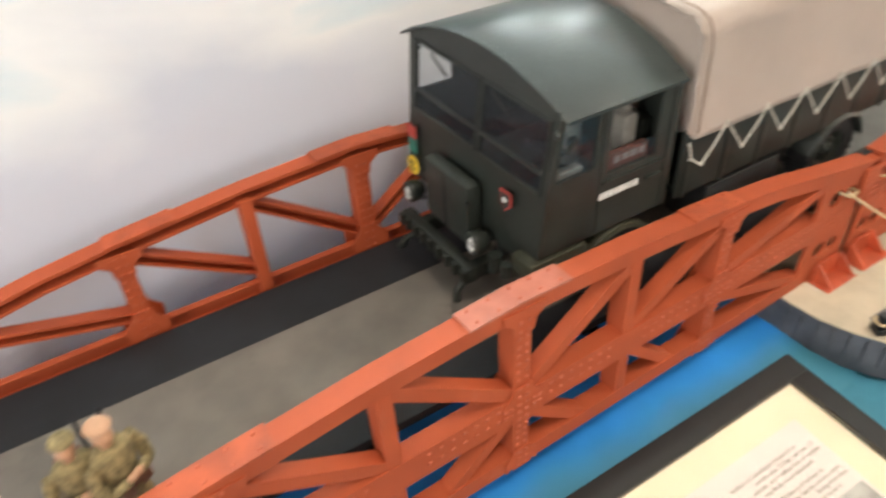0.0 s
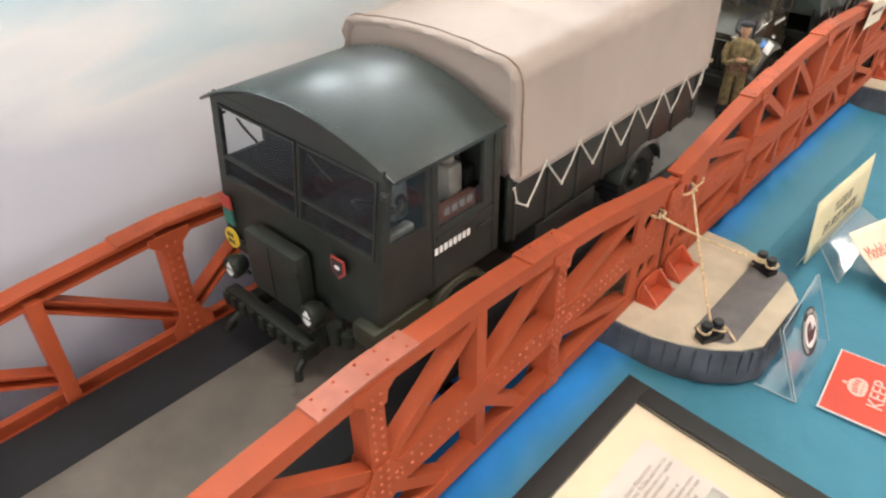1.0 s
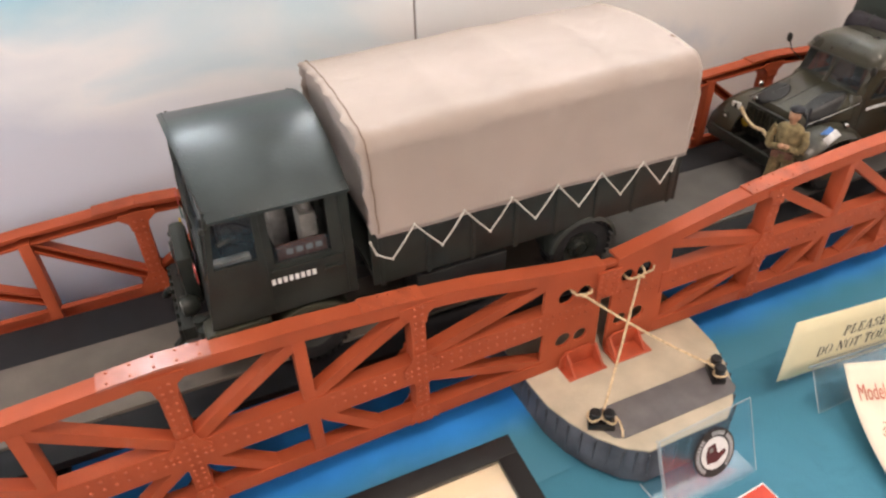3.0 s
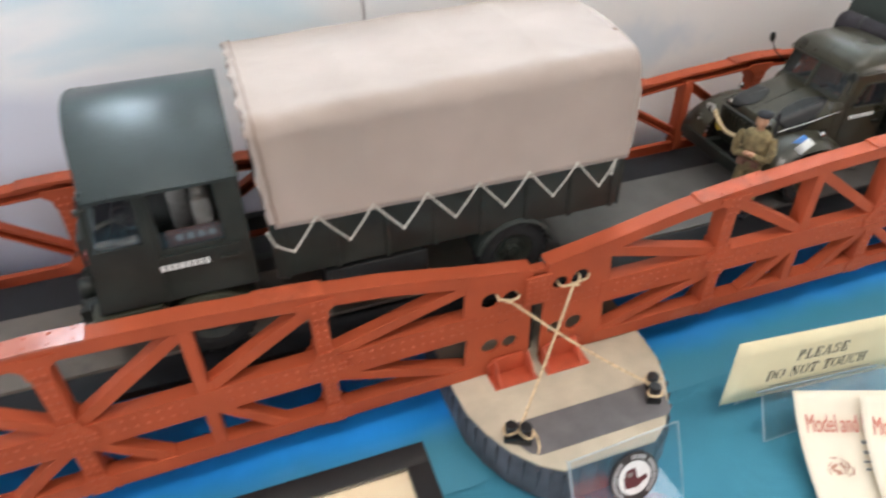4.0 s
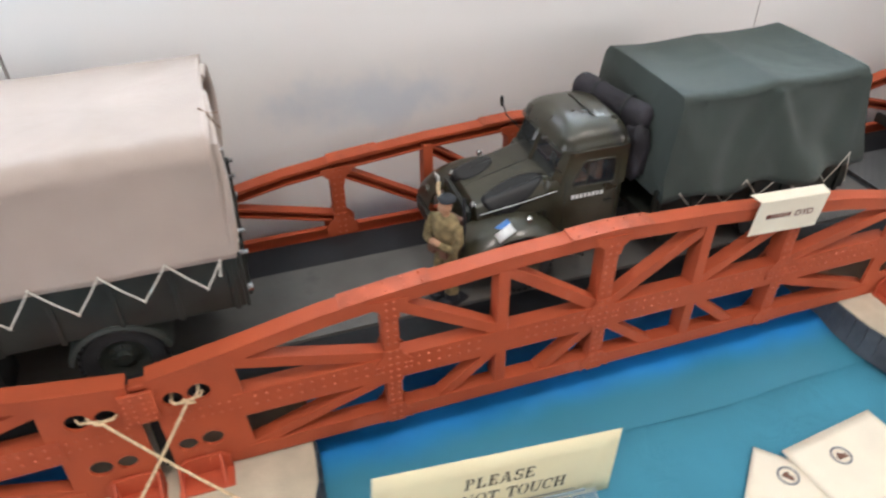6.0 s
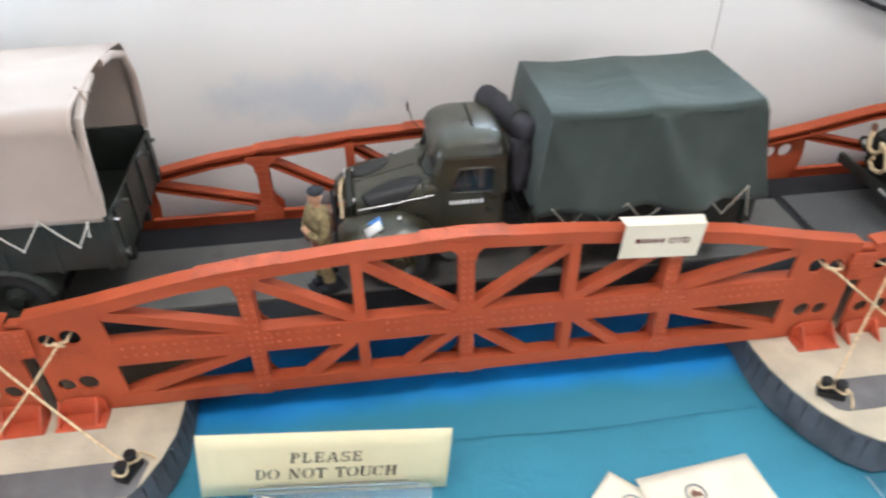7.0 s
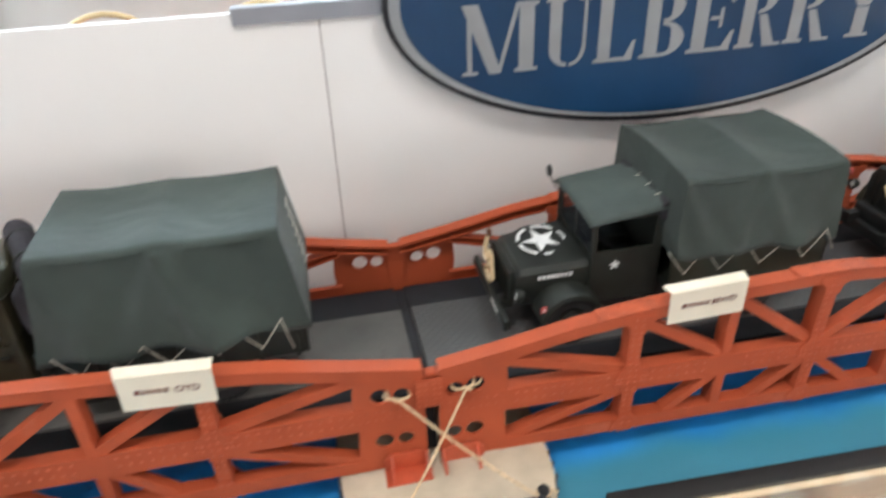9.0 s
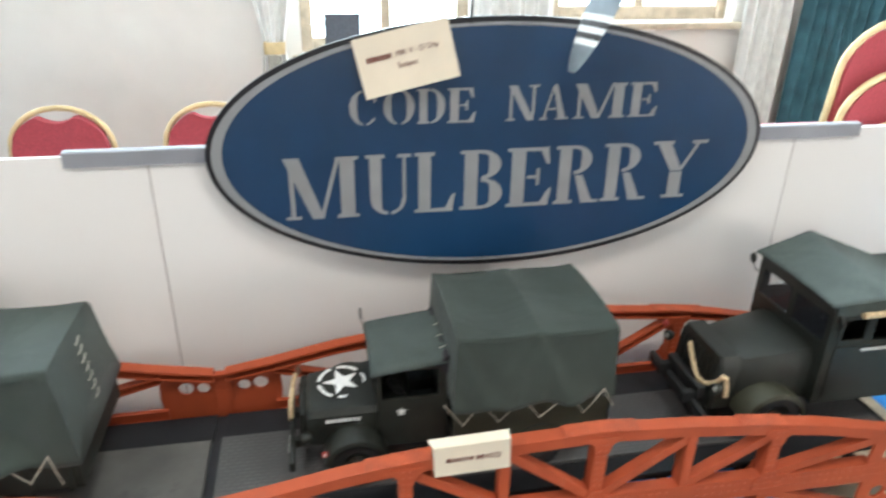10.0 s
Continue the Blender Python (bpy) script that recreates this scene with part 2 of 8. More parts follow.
M_SATIN = painted_bridge_shade(M_SATIN, (0.034, 0.222, 0.318))
M_FRAME = mat("black_picture_frame", (0.007, 0.006, 0.006), 0.6, vary=0.15, scale=40, bump=0.2)
M_MOUNT = mat("cream_mount_card", (0.61, 0.495, 0.335), 0.85, vary=0.02, scale=20)
M_SHEET = mat("grey_printed_sheet", (0.54, 0.475, 0.43), 0.8, vary=0.03, scale=20)
M_YELLOW = mat("pale_yellow_card", (0.80, 0.71, 0.46), 0.75, vary=0.02, scale=12)
M_INK = mat("black_ink", (0.035, 0.03, 0.028), 0.7, vary=0.0)
M_INK_TYPE = mat("brown_type_ink", (0.15, 0.115, 0.095), 0.7, vary=0.0)
M_INK_GREY = mat("grey_ink", (0.22, 0.22, 0.22), 0.7, vary=0.0)
M_WHITE = mat("white_marking_paint", (0.78, 0.78, 0.76), 0.6, vary=0.04, scale=60)
M_POSTER = mat("red_card", (0.60, 0.046, 0.020), 0.55, vary=0.03, scale=20)
M_BROWNPRINT = mat("brown_print", (0.20, 0.155, 0.11), 0.55, vary=0.25, scale=9)
M_NAVY = mat("navy_sign_board", (0.009, 0.043, 0.108), 0.26, vary=0.10, scale=3, coat=0.3)
M_SILVER = mat("silver_grey_lettering", (0.27, 0.28, 0.29), 0.6, vary=0.04, scale=20)
M_SIGN_EDGE = mat("black_sign_edge", (0.012, 0.012, 0.016), 0.4, vary=0.05)
M_CAP = mat("grey_plastic_capping", (0.30, 0.31, 0.34), 0.5, vary=0.05, scale=10)
M_WALL = mat("cream_wall_paint", (0.76, 0.71, 0.65), 0.85, vary=0.02, scale=4, bump=0.2, bscale=90)
# for the unseen south and west walls, dark to hold back bounced light
M_DARK_WALL = mat("unseen_dark_brown_wall", (0.20, 0.175, 0.15), 0.6, vary=0.15, scale=9, bump=0.2, bscale=60)
M_CARD = mat("cream_name_card", (0.79, 0.70, 0.56), 0.75, vary=0.03, scale=15)
M_CEIL = mat("white_ceiling_paint", (0.78, 0.76, 0.72), 0.9, vary=0.02, scale=4)
M_FLOOR = mat("brown_carpet", (0.13, 0.075, 0.06), 0.95, vary=0.15, scale=90, bump=0.8, bscale=500)
M_TRIM = mat("tan_window_wood", (0.50, 0.40, 0.29), 0.55, vary=0.10, scale=16)
M_CURTAIN = mat("white_curtain", (0.76, 0.74, 0.70), 0.9, vary=0.04, scale=20)
M_TEAL_CURTAIN = mat("teal_drape", (0.045, 0.13, 0.16), 0.85, vary=0.12, scale=10)
M_GOLD = mat("gold_chair_frame", (0.62, 0.46, 0.24), 0.4, metal=0.25, vary=0.08, scale=20)
M_CHAIR = mat("red_chair_fabric", (0.34, 0.045, 0.055), 0.9, vary=0.10, scale=140, bump=0.4, bscale=700)
M_GLASS = glass("window_glass")
M_ACRYLIC = thin_clear("clear_acrylic", 0.13, 0.10)
M_JOINT = mat("red_brown_joint_strip", (0.26, 0.10, 0.10), 0.7, vary=0.05)
M_JOINT_GREY = mat("grey_joint_strip", (0.36, 0.32, 0.31), 0.7, vary=0.05)
# pale solid colour for the light caught in acrylic edges
M_ACRYLIC_GLINT = mat("acrylic_edge_glint", (0.40, 0.47, 0.50), 0.15, vary=0.03)
M_CABGLASS = thin_clear("cab_window_glass", 0.022, 0.05, (0.86, 0.89, 0.90), 0.025)
M_CORD_HEM = mat("brown_hem_cord", (0.24, 0.16, 0.12), 0.85, vary=0.1, scale=200)
M_INK_BROWN = mat("dark_red_brown_ink", (0.17, 0.045, 0.035), 0.7, vary=0.0)
M_BOX_RED = mat("red_brown_box_card", (0.115, 0.050, 0.040), 0.7, vary=0.08)
M_GREY_CLOTH = mat("grey_kit_cloth", (0.27, 0.25, 0.23), 0.9, vary=0.15)
M_UNIFORM = mat("khaki_uniform", (0.20, 0.150, 0.072), 0.9, vary=0.2, scale=160, bump=0.5, bscale=500)
M_SKIN = mat("figure_flesh_paint", (0.46, 0.25, 0.15), 0.6, vary=0.06, scale=80)
M_BERET = mat("dark_beret", (0.012, 0.013, 0.018), 0.8, vary=0.1)
M_LEATHER = mat("brown_leather", (0.17, 0.075, 0.045), 0.6, vary=0.15, scale=60)
M_LAMPGLASS = mat("lamp_lens", (0.65, 0.65, 0.62), 0.12, vary=0.05)
M_AIRBLUE = mat("sea_grey_paint", (0.15, 0.18, 0.20), 0.5, vary=0.08, scale=30)
M_SIGNRED = mat("red_formation_sign", (0.42, 0.055, 0.045), 0.5, vary=0.04)
M_SIGNGREEN = mat("green_formation_sign", (0.02, 0.16, 0.12), 0.5, vary=0.04)
M_SIGNYELLOW = mat("yellow_bridge_disc", (0.80, 0.52, 0.05), 0.5, vary=0.04)
M_SIGNBLUE = mat("blue_formation_sign", (0.05, 0.20, 0.55), 0.4, vary=0.04)
# glow for the added overhead lamps
M_LIGHTPANEL = glow("added_lamp_diffuser", (1.0, 0.82, 0.60), 3.0)


def backdrop_material():
    """Off-white display board with a painted cloudy sky that fades out along it."""
    m = bpy.data.materials.new("painted_sky_board")
    m.use_nodes = True
    nt = m.node_tree
    b = nt.nodes["Principled BSDF"]
    b.inputs["Roughness"].default_value = 0.7
    geo = nt.nodes.new("ShaderNodeNewGeometry")
    sep = nt.nodes.new("ShaderNodeSeparateXYZ")
    nt.links.new(geo.outputs["Position"], sep.inputs[0])
    mp = nt.nodes.new("ShaderNodeMapping")
    mp.inputs["Scale"].default_value = (1.0, 1.0, 1.7)
    nt.links.new(geo.outputs["Position"], mp.inputs[0])
    n = nt.nodes.new("ShaderNodeTexNoise")
    n.inputs["Scale"].default_value = 2.3
    n.inputs["Detail"].default_value = 5
    n.inputs["Roughness"].default_value = 0.45
    n.inputs["Distortion"].default_value = 0.5
    nt.links.new(mp.outputs[0], n.inputs["Vector"])
    # bluer towards the top of the painting, lavender low down
    high = nt.nodes.new("ShaderNodeMath")
    high.operation = "MULTIPLY_ADD"
    high.inputs[1].default_value, high.inputs[2].default_value = 1.1, -1.1 * 1.09 + 0.15
    nt.links.new(sep.outputs["Z"], high.inputs[0])
    both = nt.nodes.new("ShaderNodeMath")
    both.operation = "MULTIPLY_ADD"
    both.inputs[1].default_value = 0.7
    nt.links.new(n.outputs[0], both.inputs[0])
    nt.links.new(high.outputs[0], both.inputs[2])
    clouds = nt.nodes.new("ShaderNodeValToRGB")
    e = clouds.color_ramp.elements
    e[0].position, e[0].color = 0.36, (0.58, 0.61, 0.70, 1)
    e[1].position, e[1].color = 0.60, (0.33, 0.62, 0.75, 1)
    mid = e.new(0.49)
    mid.color = (0.80, 0.81, 0.83, 1)
    nt.links.new(both.outputs[0], clouds.inputs[0])
    fade = nt.nodes.new("ShaderNodeMapRange")
    fade.interpolation_type = "SMOOTHSTEP"
    fade.inputs["From Min"].default_value, fade.inputs["From Max"].default_value = -0.72, 0.26
    nt.links.new(sep.outputs["X"], fade.inputs["Value"])
    mix = nt.nodes.new("ShaderNodeMix")
    mix.data_type = "RGBA"
    nt.links.new(fade.outputs[0], mix.inputs[0])
    nt.links.new(clouds.outputs[0], mix.inputs[6])
    mix.inputs[7].default_value = (0.79, 0.77, 0.75, 1)
    # one small ragged blue-grey patch low on the plain part
    off = nt.nodes.new("ShaderNodeMapping")
    off.inputs["Location"].default_value, off.inputs["Scale"].default_value = (-0.34 / 0.17, 0.0, -1.035 / 0.060), (1 / 0.17, 0.0, 1 / 0.060)
    nt.links.new(geo.outputs["Position"], off.inputs[0])
    far = nt.nodes.new("ShaderNodeVectorMath")
    far.operation = "LENGTH"
    nt.links.new(off.outputs[0], far.inputs[0])
    rag = nt.nodes.new("ShaderNodeTexNoise")
    rag.inputs["Scale"].default_value, rag.inputs["Detail"].default_value = 14, 4
    nt.links.new(geo.outputs["Position"], rag.inputs["Vector"])
    uneven = nt.nodes.new("ShaderNodeMath")
    uneven.operation = "MULTIPLY_ADD"
    uneven.inputs[1].default_value = 1.6
    nt.links.new(rag.outputs[0], uneven.inputs[0])
    nt.links.new(far.outputs[1], uneven.inputs[2])
    low_patch = nt.nodes.new("ShaderNodeMapRange")
    low_patch.interpolation_type = "SMOOTHSTEP"
    for k, v in (("From Min", 1.0), ("From Max", 1.9), ("To Min", 0.62), ("To Max", 0.0)):
        low_patch.inputs[k].default_value = v
    nt.links.new(uneven.outputs[0], low_patch.inputs["Value"])
    tint = nt.nodes.new("ShaderNodeMix")
    tint.data_type = "RGBA"
    tint.inputs[7].default_value = (0.50, 0.58, 0.66, 1)
    nt.links.new(low_patch.outputs[0], tint.inputs[0])
    nt.links.new(mix.outputs[2], tint.inputs[6])
    nt.links.new(tint.outputs[2], b.inputs["Base Color"])
    f = nt.nodes.new("ShaderNodeTexNoise")
    f.inputs["Scale"].default_value = 260
    nt.links.new(geo.outputs["Position"], f.inputs["Vector"])
    bp = nt.nodes.new("ShaderNodeBump")
    bp.inputs["Strength"].default_value, bp.inputs["Distance"].default_value = 0.15, 0.001
    nt.links.new(f.outputs[0], bp.inputs["Height"])
    nt.links.new(bp.outputs[0], b.inputs["Normal"])
    return m


M_BOARD = backdrop_material()


def chequer_relief(m):
    """A small pressed block pattern on the road sheet."""
    nt = m.node_tree
    b = nt.nodes["Principled BSDF"]
    co = nt.nodes.new("ShaderNodeTexCoord")
    br = nt.nodes.new("ShaderNodeTexBrick")
    br.inputs["Scale"].default_value = 1.0
    br.inputs["Brick Width"].default_value, br.inputs["Row Height"].default_value = 0.016, 0.0085
    br.inputs["Mortar Size"].default_value = 0.0006
    br.inputs["Color1"].default_value, br.inputs["Color2"].default_value, br.inputs["Mortar"].default_value = (1, 1, 1, 1), (0.8, 0.8, 0.8, 1), (0, 0, 0, 1)
    nt.links.new(co.outputs["Object"], br.inputs["Vector"])
    bp = nt.nodes.new("ShaderNodeBump")
    bp.inputs["Strength"].default_value, bp.inputs["Distance"].default_value = 0.6, 0.0006
    nt.links.new(br.outputs["Color"], bp.inputs["Height"])
    nt.links.new(bp.outputs[0], b.inputs["Normal"])
    return m


chequer_relief(M_DECK_B)

# ---------------------------------------------------------------- mesh helpers
def part(name, bm, material, parent=None, label="", smooth=35):
    """Links a bmesh as one mesh object under a thing or a part."""
    me = bpy.data.meshes.new(name)
    bmesh.ops.recalc_face_normals(bm, faces=bm.faces)
    bm.to_mesh(me)
    bm.free()
    mats = material if isinstance(material, (list, tuple)) else [material]
    for m in mats:
        me.materials.append(m)
    if smooth:
        me.polygons.foreach_set("use_smooth", [True] * len(me.polygons))
        me.set_sharp_from_angle(angle=radians(smooth))
    ob = new(name, me)
    if parent is not None:
        ob.parent = parent
    if label:
        ob["label"] = label
    return ob


def thing(name, x, y, z, label, category, group="", kind="", rz=0):
    e = new(name)
    e.empty_display_size = 0.02
    e.matrix_world = pose(x, y, z, 0, 0, rz)
    return tagged(e, label, category, group, kind)


def B():
    return bmesh.new()


def box(bm, x0, y0, z0, x1, y1, z1, bev=0.0, mi=0):
    vs = [bm.verts.new((x, y, z)) for x in (x0, x1) for y in (y0, y1) for z in (z0, z1)]
    idx = ((0, 1, 3, 2), (4, 6, 7, 5), (0, 4, 5, 1), (2, 3, 7, 6), (0, 2, 6, 4), (1, 5, 7, 3))
    fs = [bm.faces.new([vs[i] for i in f]) for f in idx]
    for f in fs:
        f.material_index = mi
    if bev:
        es = list({e for f in fs for e in f.edges})
        r = bmesh.ops.bevel(bm, geom=es, offset=bev, segments=2, affect="EDGES", profile=0.6)
        for f in r["faces"]:
            f.material_index = mi
    return vs


def loft(bm, rings, close=True, caps=True, mi=0):
    rows = [[bm.verts.new(p) for p in r] for r in rings]
    n = len(rows[0])
    for a, b in zip(rows, rows[1:]):
        for i in range(n if close else n - 1):
            f = bm.faces.new((a[i], a[(i + 1) % n], b[(i + 1) % n], b[i]))
            f.material_index = mi
    if caps and close:
        for r in (rows[0], rows[-1]):
            f = bm.faces.new(r)
            f.material_index = mi
    return rows


def _frame(d):
    d = Vector(d).normalized()
    u = d.orthogonal().normalized()
    return u, d.cross(u)


def cyl(bm, p, q, r, n=14, r2=None, caps=True, mi=0):
    p, q = Vector(p), Vector(q)
    u, v = _frame(q - p)
    ring = lambda c, rr: [c + rr * (math.cos(2 * math.pi * i / n) * u + math.sin(2 * math.pi * i / n) * v) for i in range(n)]
    loft(bm, [ring(p, r), ring(q, r if r2 is None else r2)], caps=caps, mi=mi)


def tube(bm, pts, r, n=6, mi=0):
    pts = [Vector(p) for p in pts]
    rings, u = [], None
    for i, p in enumerate(pts):
        d = (pts[min(i + 1, len(pts) - 1)] - pts[max(i - 1, 0)]).normalized()
        u = (d.orthogonal() if u is None else u - d * u.dot(d)).normalized()
        v = d.cross(u)
        rings.append([p + r * (math.cos(2 * math.pi * k / n) * u + math.sin(2 * math.pi * k / n) * v) for k in range(n)])
    loft(bm, rings, mi=mi)


def prism(bm, pts, axis, lo, hi, mi=0):
    """A polygon, given in the two other axes, pushed along an axis from lo to hi."""
    def at(a, b, c):
        return {"x": (c, a, b), "y": (a, c, b), "z": (a, b, c)}[axis]
    loft(bm, [[at(a, b, lo) for a, b in pts], [at(a, b, hi) for a, b in pts]], mi=mi)


def ball(bm, c, rx, ry, rz, nu=12, nv=8, mi=0):
    rings = []
    for j in range(1, nv):
        t = math.pi * j / nv
        rings.append([(c[0] + rx * math.sin(t) * math.cos(2 * math.pi * i / nu), c[1] + ry * math.sin(t) * math.sin(2 * math.pi * i / nu), c[2] + rz * math.cos(t)) for i in range(nu)])
    loft(bm, rings, mi=mi)


def lathe(bm, profile, c, axis="y", n=28, mi=0):
    """A closed profile of (radius, along) turned round an axis through c."""
    rings = []
    for i in range(n):
        a = 2 * math.pi * i / n
        ring = []
        for r, h in profile:
            p, q = r * math.cos(a), r * math.sin(a)
            ring.append({"y": (c[0] + p, c[1] + h, c[2] + q), "x": (c[0] + h, c[1] + p, c[2] + q), "z": (c[0] + p, c[1] + q, c[2] + h)}[axis])
        rings.append(ring)
    rows = [[bm.verts.new(p) for p in r] for r in rings]
    m = len(profile)
    for i in range(n):
        a, b = rows[i], rows[(i + 1) % n]
        for j in range(m):
            f = bm.faces.new((a[j], a[(j + 1) % m], b[(j + 1) % m], b[j]))
            f.material_index = mi


def holed_plate(bm, outer, holes, y0, y1, n=20):
    """A plate in the x-z plane with round holes through it."""
    loops = [outer] + [[(cx + r * math.cos(2 * math.pi * i / n), cz + r * math.sin(2 * math.pi * i / n)) for i in range(n)] for cx, cz, r in holes]
    edges = []
    for lp in loops:
        vs = [bm.verts.new((a, y0, b)) for a, b in lp]
        edges += [bm.edges.new((vs[i], vs[(i + 1) % len(vs)])) for i in range(len(vs))]
    r = bmesh.ops.triangle_fill(bm, use_beauty=True, use_dissolve=False, edges=edges)
    faces = [g for g in r["geom"] if isinstance(g, bmesh.types.BMFace)]
    ex = bmesh.ops.extrude_face_region(bm, geom=faces)
    bmesh.ops.translate(bm, verts=[g for g in ex["geom"] if isinstance(g, bmesh.types.BMVert)], vec=(0, y1 - y0, 0))


def writing(name, text, size, m, material, parent=None, label="", depth=0.0002, heavy=0.0, align="CENTER", slant=0.0):
    cu = bpy.data.curves.new(name, "FONT")
    cu.body, cu.size, cu.extrude, cu.offset = text, size, depth, heavy
    cu.align_x, cu.align_y = align, "CENTER"
    cu.resolution_u = 3
    cu.shear = slant
    tmp = bpy.data.objects.new(name, cu)
    scene.collection.objects.link(tmp)
    bpy.context.view_layer.update()
    me = bpy.data.meshes.new_from_object(tmp.evaluated_get(bpy.context.evaluated_depsgraph_get()))
    bpy.data.objects.remove(tmp)
    me.materials.clear()
    me.materials.append(material)
    ob = new(name, me)
    if parent is not None:
        ob.parent = parent
    ob.matrix_local = m
    if label:
        ob["label"] = label
    return ob


def bars(name, widths, pitch, height, m, material, parent, gap=0.0, label=""):
    """Rows of plain bars standing for writing that is not spelt out. widths: rows of word widths."""
    bm = B()
    for j, row in enumerate(widths):
        x = 0.0
        for w in row:
            box(bm, x, -j * pitch - height, 0, x + w, -j * pitch, 0.0005)
            x += w + (gap or height * 0.7)
    ob = part(name, bm, material, parent, label, smooth=0)
    ob.matrix_local = m
    return ob


def sheet(bm, nx, ny, fn, mi=0):
    g = [[bm.verts.new(fn(i / nx, j / ny)) for i in range(nx + 1)] for j in range(ny + 1)]
    for j in range(ny):
        for i in range(nx):
            f = bm.faces.new((g[j][i], g[j][i + 1], g[j + 1][i + 1], g[j + 1][i]))
            f.material_index = mi
    return g


def solid(ob, t, offset=-1.0):
    s = ob.modifiers.new("thickness", "SOLIDIFY")
    s.thickness, s.offset = t, offset
    return ob

# ---------------------------------------------------------------- room
def wall_with_openings(name, along, at, thick, lo, hi, z1, openings, label, material=None):
    """A wall along x (at a y) with openings right through it."""
    bm = B()
    xs = sorted({lo, hi, *[o[0] for o in openings], *[o[1] for o in openings]})
    for a, b in zip(xs, xs[1:]):
        hole = [o for o in openings if o[0] <= a and b <= o[1]]
        if hole:
            box(bm, a, at, 0, b, at + thick, hole[0][2])
            box(bm, a, at, hole[0][3], b, at + thick, z1)
        else:
            box(bm, a, at, 0, b, at + thick, z1)
    bmesh.ops.remove_doubles(bm, verts=bm.verts, dist=1e-5)
    return tagged(part(name, bm, material or M_WALL, smooth=0), label, "wall", kind="structure")


R = ROOM
wall_with_openings("wall_north", "x", R["y1"], 0.25, R["x0"], R["x1"], R["z1"], BACK_WINDOWS, "cream painted plaster wall with tall windows")
wall_with_openings("wall_south", "x", R["y0"] - 0.25, 0.25, R["x0"], R["x1"], R["z1"], ADDED_FRONT_WINDOWS, "unseen dark brown wall with added wide windows", M_DARK_WALL)
bm = B()
_a, _b, _c, _d = ADDED_WEST_WINDOW
for y0, y1, z0, z1 in ((R["y0"] - 0.25, _a, 0, R["z1"]), (_b, R["y1"] + 0.25, 0, R["z1"]), (_a, _b, 0, _c), (_a, _b, _d, R["z1"])):
    box(bm, R["x0"] - 0.25, y0, z0, R["x0"] - 0.003, y1, z1)
tagged(part("wall_west", bm, M_DARK_WALL, smooth=0), "unseen dark brown wall with an added window", "wall", kind="structure")
bm = B()
_a, _b, _c, _d = UNSEEN_EAST_WINDOW
for y0, y1, z0, z1 in ((R["y0"] - 0.25, _a, 0, R["z1"]), (_b, R["y1"] + 0.25, 0, R["z1"]), (_a, _b, 0, _c), (_a, _b, _d, R["z1"])):
    box(bm, R["x1"] + 0.003, y0, z0, R["x1"] + 0.25, y1, z1)
tagged(part("wall_east", bm, M_WALL, smooth=0), "cream painted plaster wall with an added small window", "wall", kind="structure")
bm = B()
box(bm, R["x0"] - 0.25, R["y0"] - 0.25, -0.1, R["x1"] + 0.25, R["y1"] + 0.25, -0.002)
tagged(part("floor", bm, M_FLOOR, smooth=0), "brown carpeted hall floor", "floor", kind="structure")
bm = B()
box(bm, R["x0"] - 0.25, R["y0"] - 0.25, R["z1"] + 0.002, R["x1"] + 0.25, R["y1"] + 0.25, R["z1"] + 0.1)
tagged(part("ceiling", bm, M_CEIL, smooth=0), "plain white painted ceiling", "ceiling", kind="structure")
bm = B()
box(bm, -60, -60, -0.6, 60, 60, -0.5)
tagged(part("ground", bm, mat("outdoor_gravel", (0.22, 0.21, 0.19), 0.9, vary=0.2, scale=3, bump=0.5)), "pale gravel ground outside the hall", "ground", kind="structure")


def window(n, a, b, c, d, y, depth, east=False):
    w = thing("window_%d" % n, (a + b) / 2, y, c, "tan wooden framed window with clear panes, lit by an area lamp", "window", kind="structure")
    if east:
        w.matrix_world = pose(depth, (a + b) / 2, c, 0, 0, -90)
    hw, h = (b - a) / 2, d - c
    bm = B()
    for x0, x1, z0, z1 in ((-hw, -hw + 0.06, 0, h), (hw - 0.06, hw, 0, h), (-hw + 0.06, hw - 0.06, h - 0.06, h), (-hw + 0.06, hw - 0.06, 0, 0.07),
                           (-0.025, 0.025, 0.07, h - 0.06), (-hw + 0.06, -0.025, h * 0.62, h * 0.62 + 0.04), (0.025, hw - 0.06, h * 0.62, h * 0.62 + 0.04)):
        box(bm, x0, 0.08, z0, x1, 0.15, z1, 0.006)
    part("window_frame", bm, M_TRIM, w)
    for x0, x1 in ((-hw + 0.06, -0.025), (0.025, hw - 0.06)):
        for z0, z1 in ((0.07, h * 0.62), (h * 0.62 + 0.04, h - 0.06)):
            bm = B()
            box(bm, x0, 0.112, z0, x1, 0.116, z1)
            g = part("pane", bm, M_GLASS, w, smooth=0)
            g.visible_shadow = False
    bm = B()
    box(bm, -hw - 0.05, -0.05 if y > 0 else 0.2, -0.04, hw + 0.05, 0.10 if y > 0 else 0.30, -0.003, 0.005)
    part("window_sill", bm, M_TRIM, w)


k = 1
for a, b, c, d in BACK_WINDOWS:
    window(k, a, b, c, d, R["y1"], 0.25)
    k += 1
# the front windows are unseen, added round their fill lamps
for a, b, c, d in ADDED_FRONT_WINDOWS:
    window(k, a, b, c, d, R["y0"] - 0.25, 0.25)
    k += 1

# east and west windows are unseen, built round their added lamps
window(k, *UNSEEN_EAST_WINDOW, 1.0, R["x1"], True)
window(k + 1, *ADDED_WEST_WINDOW, 1.0, R["x0"] - 0.25, True)


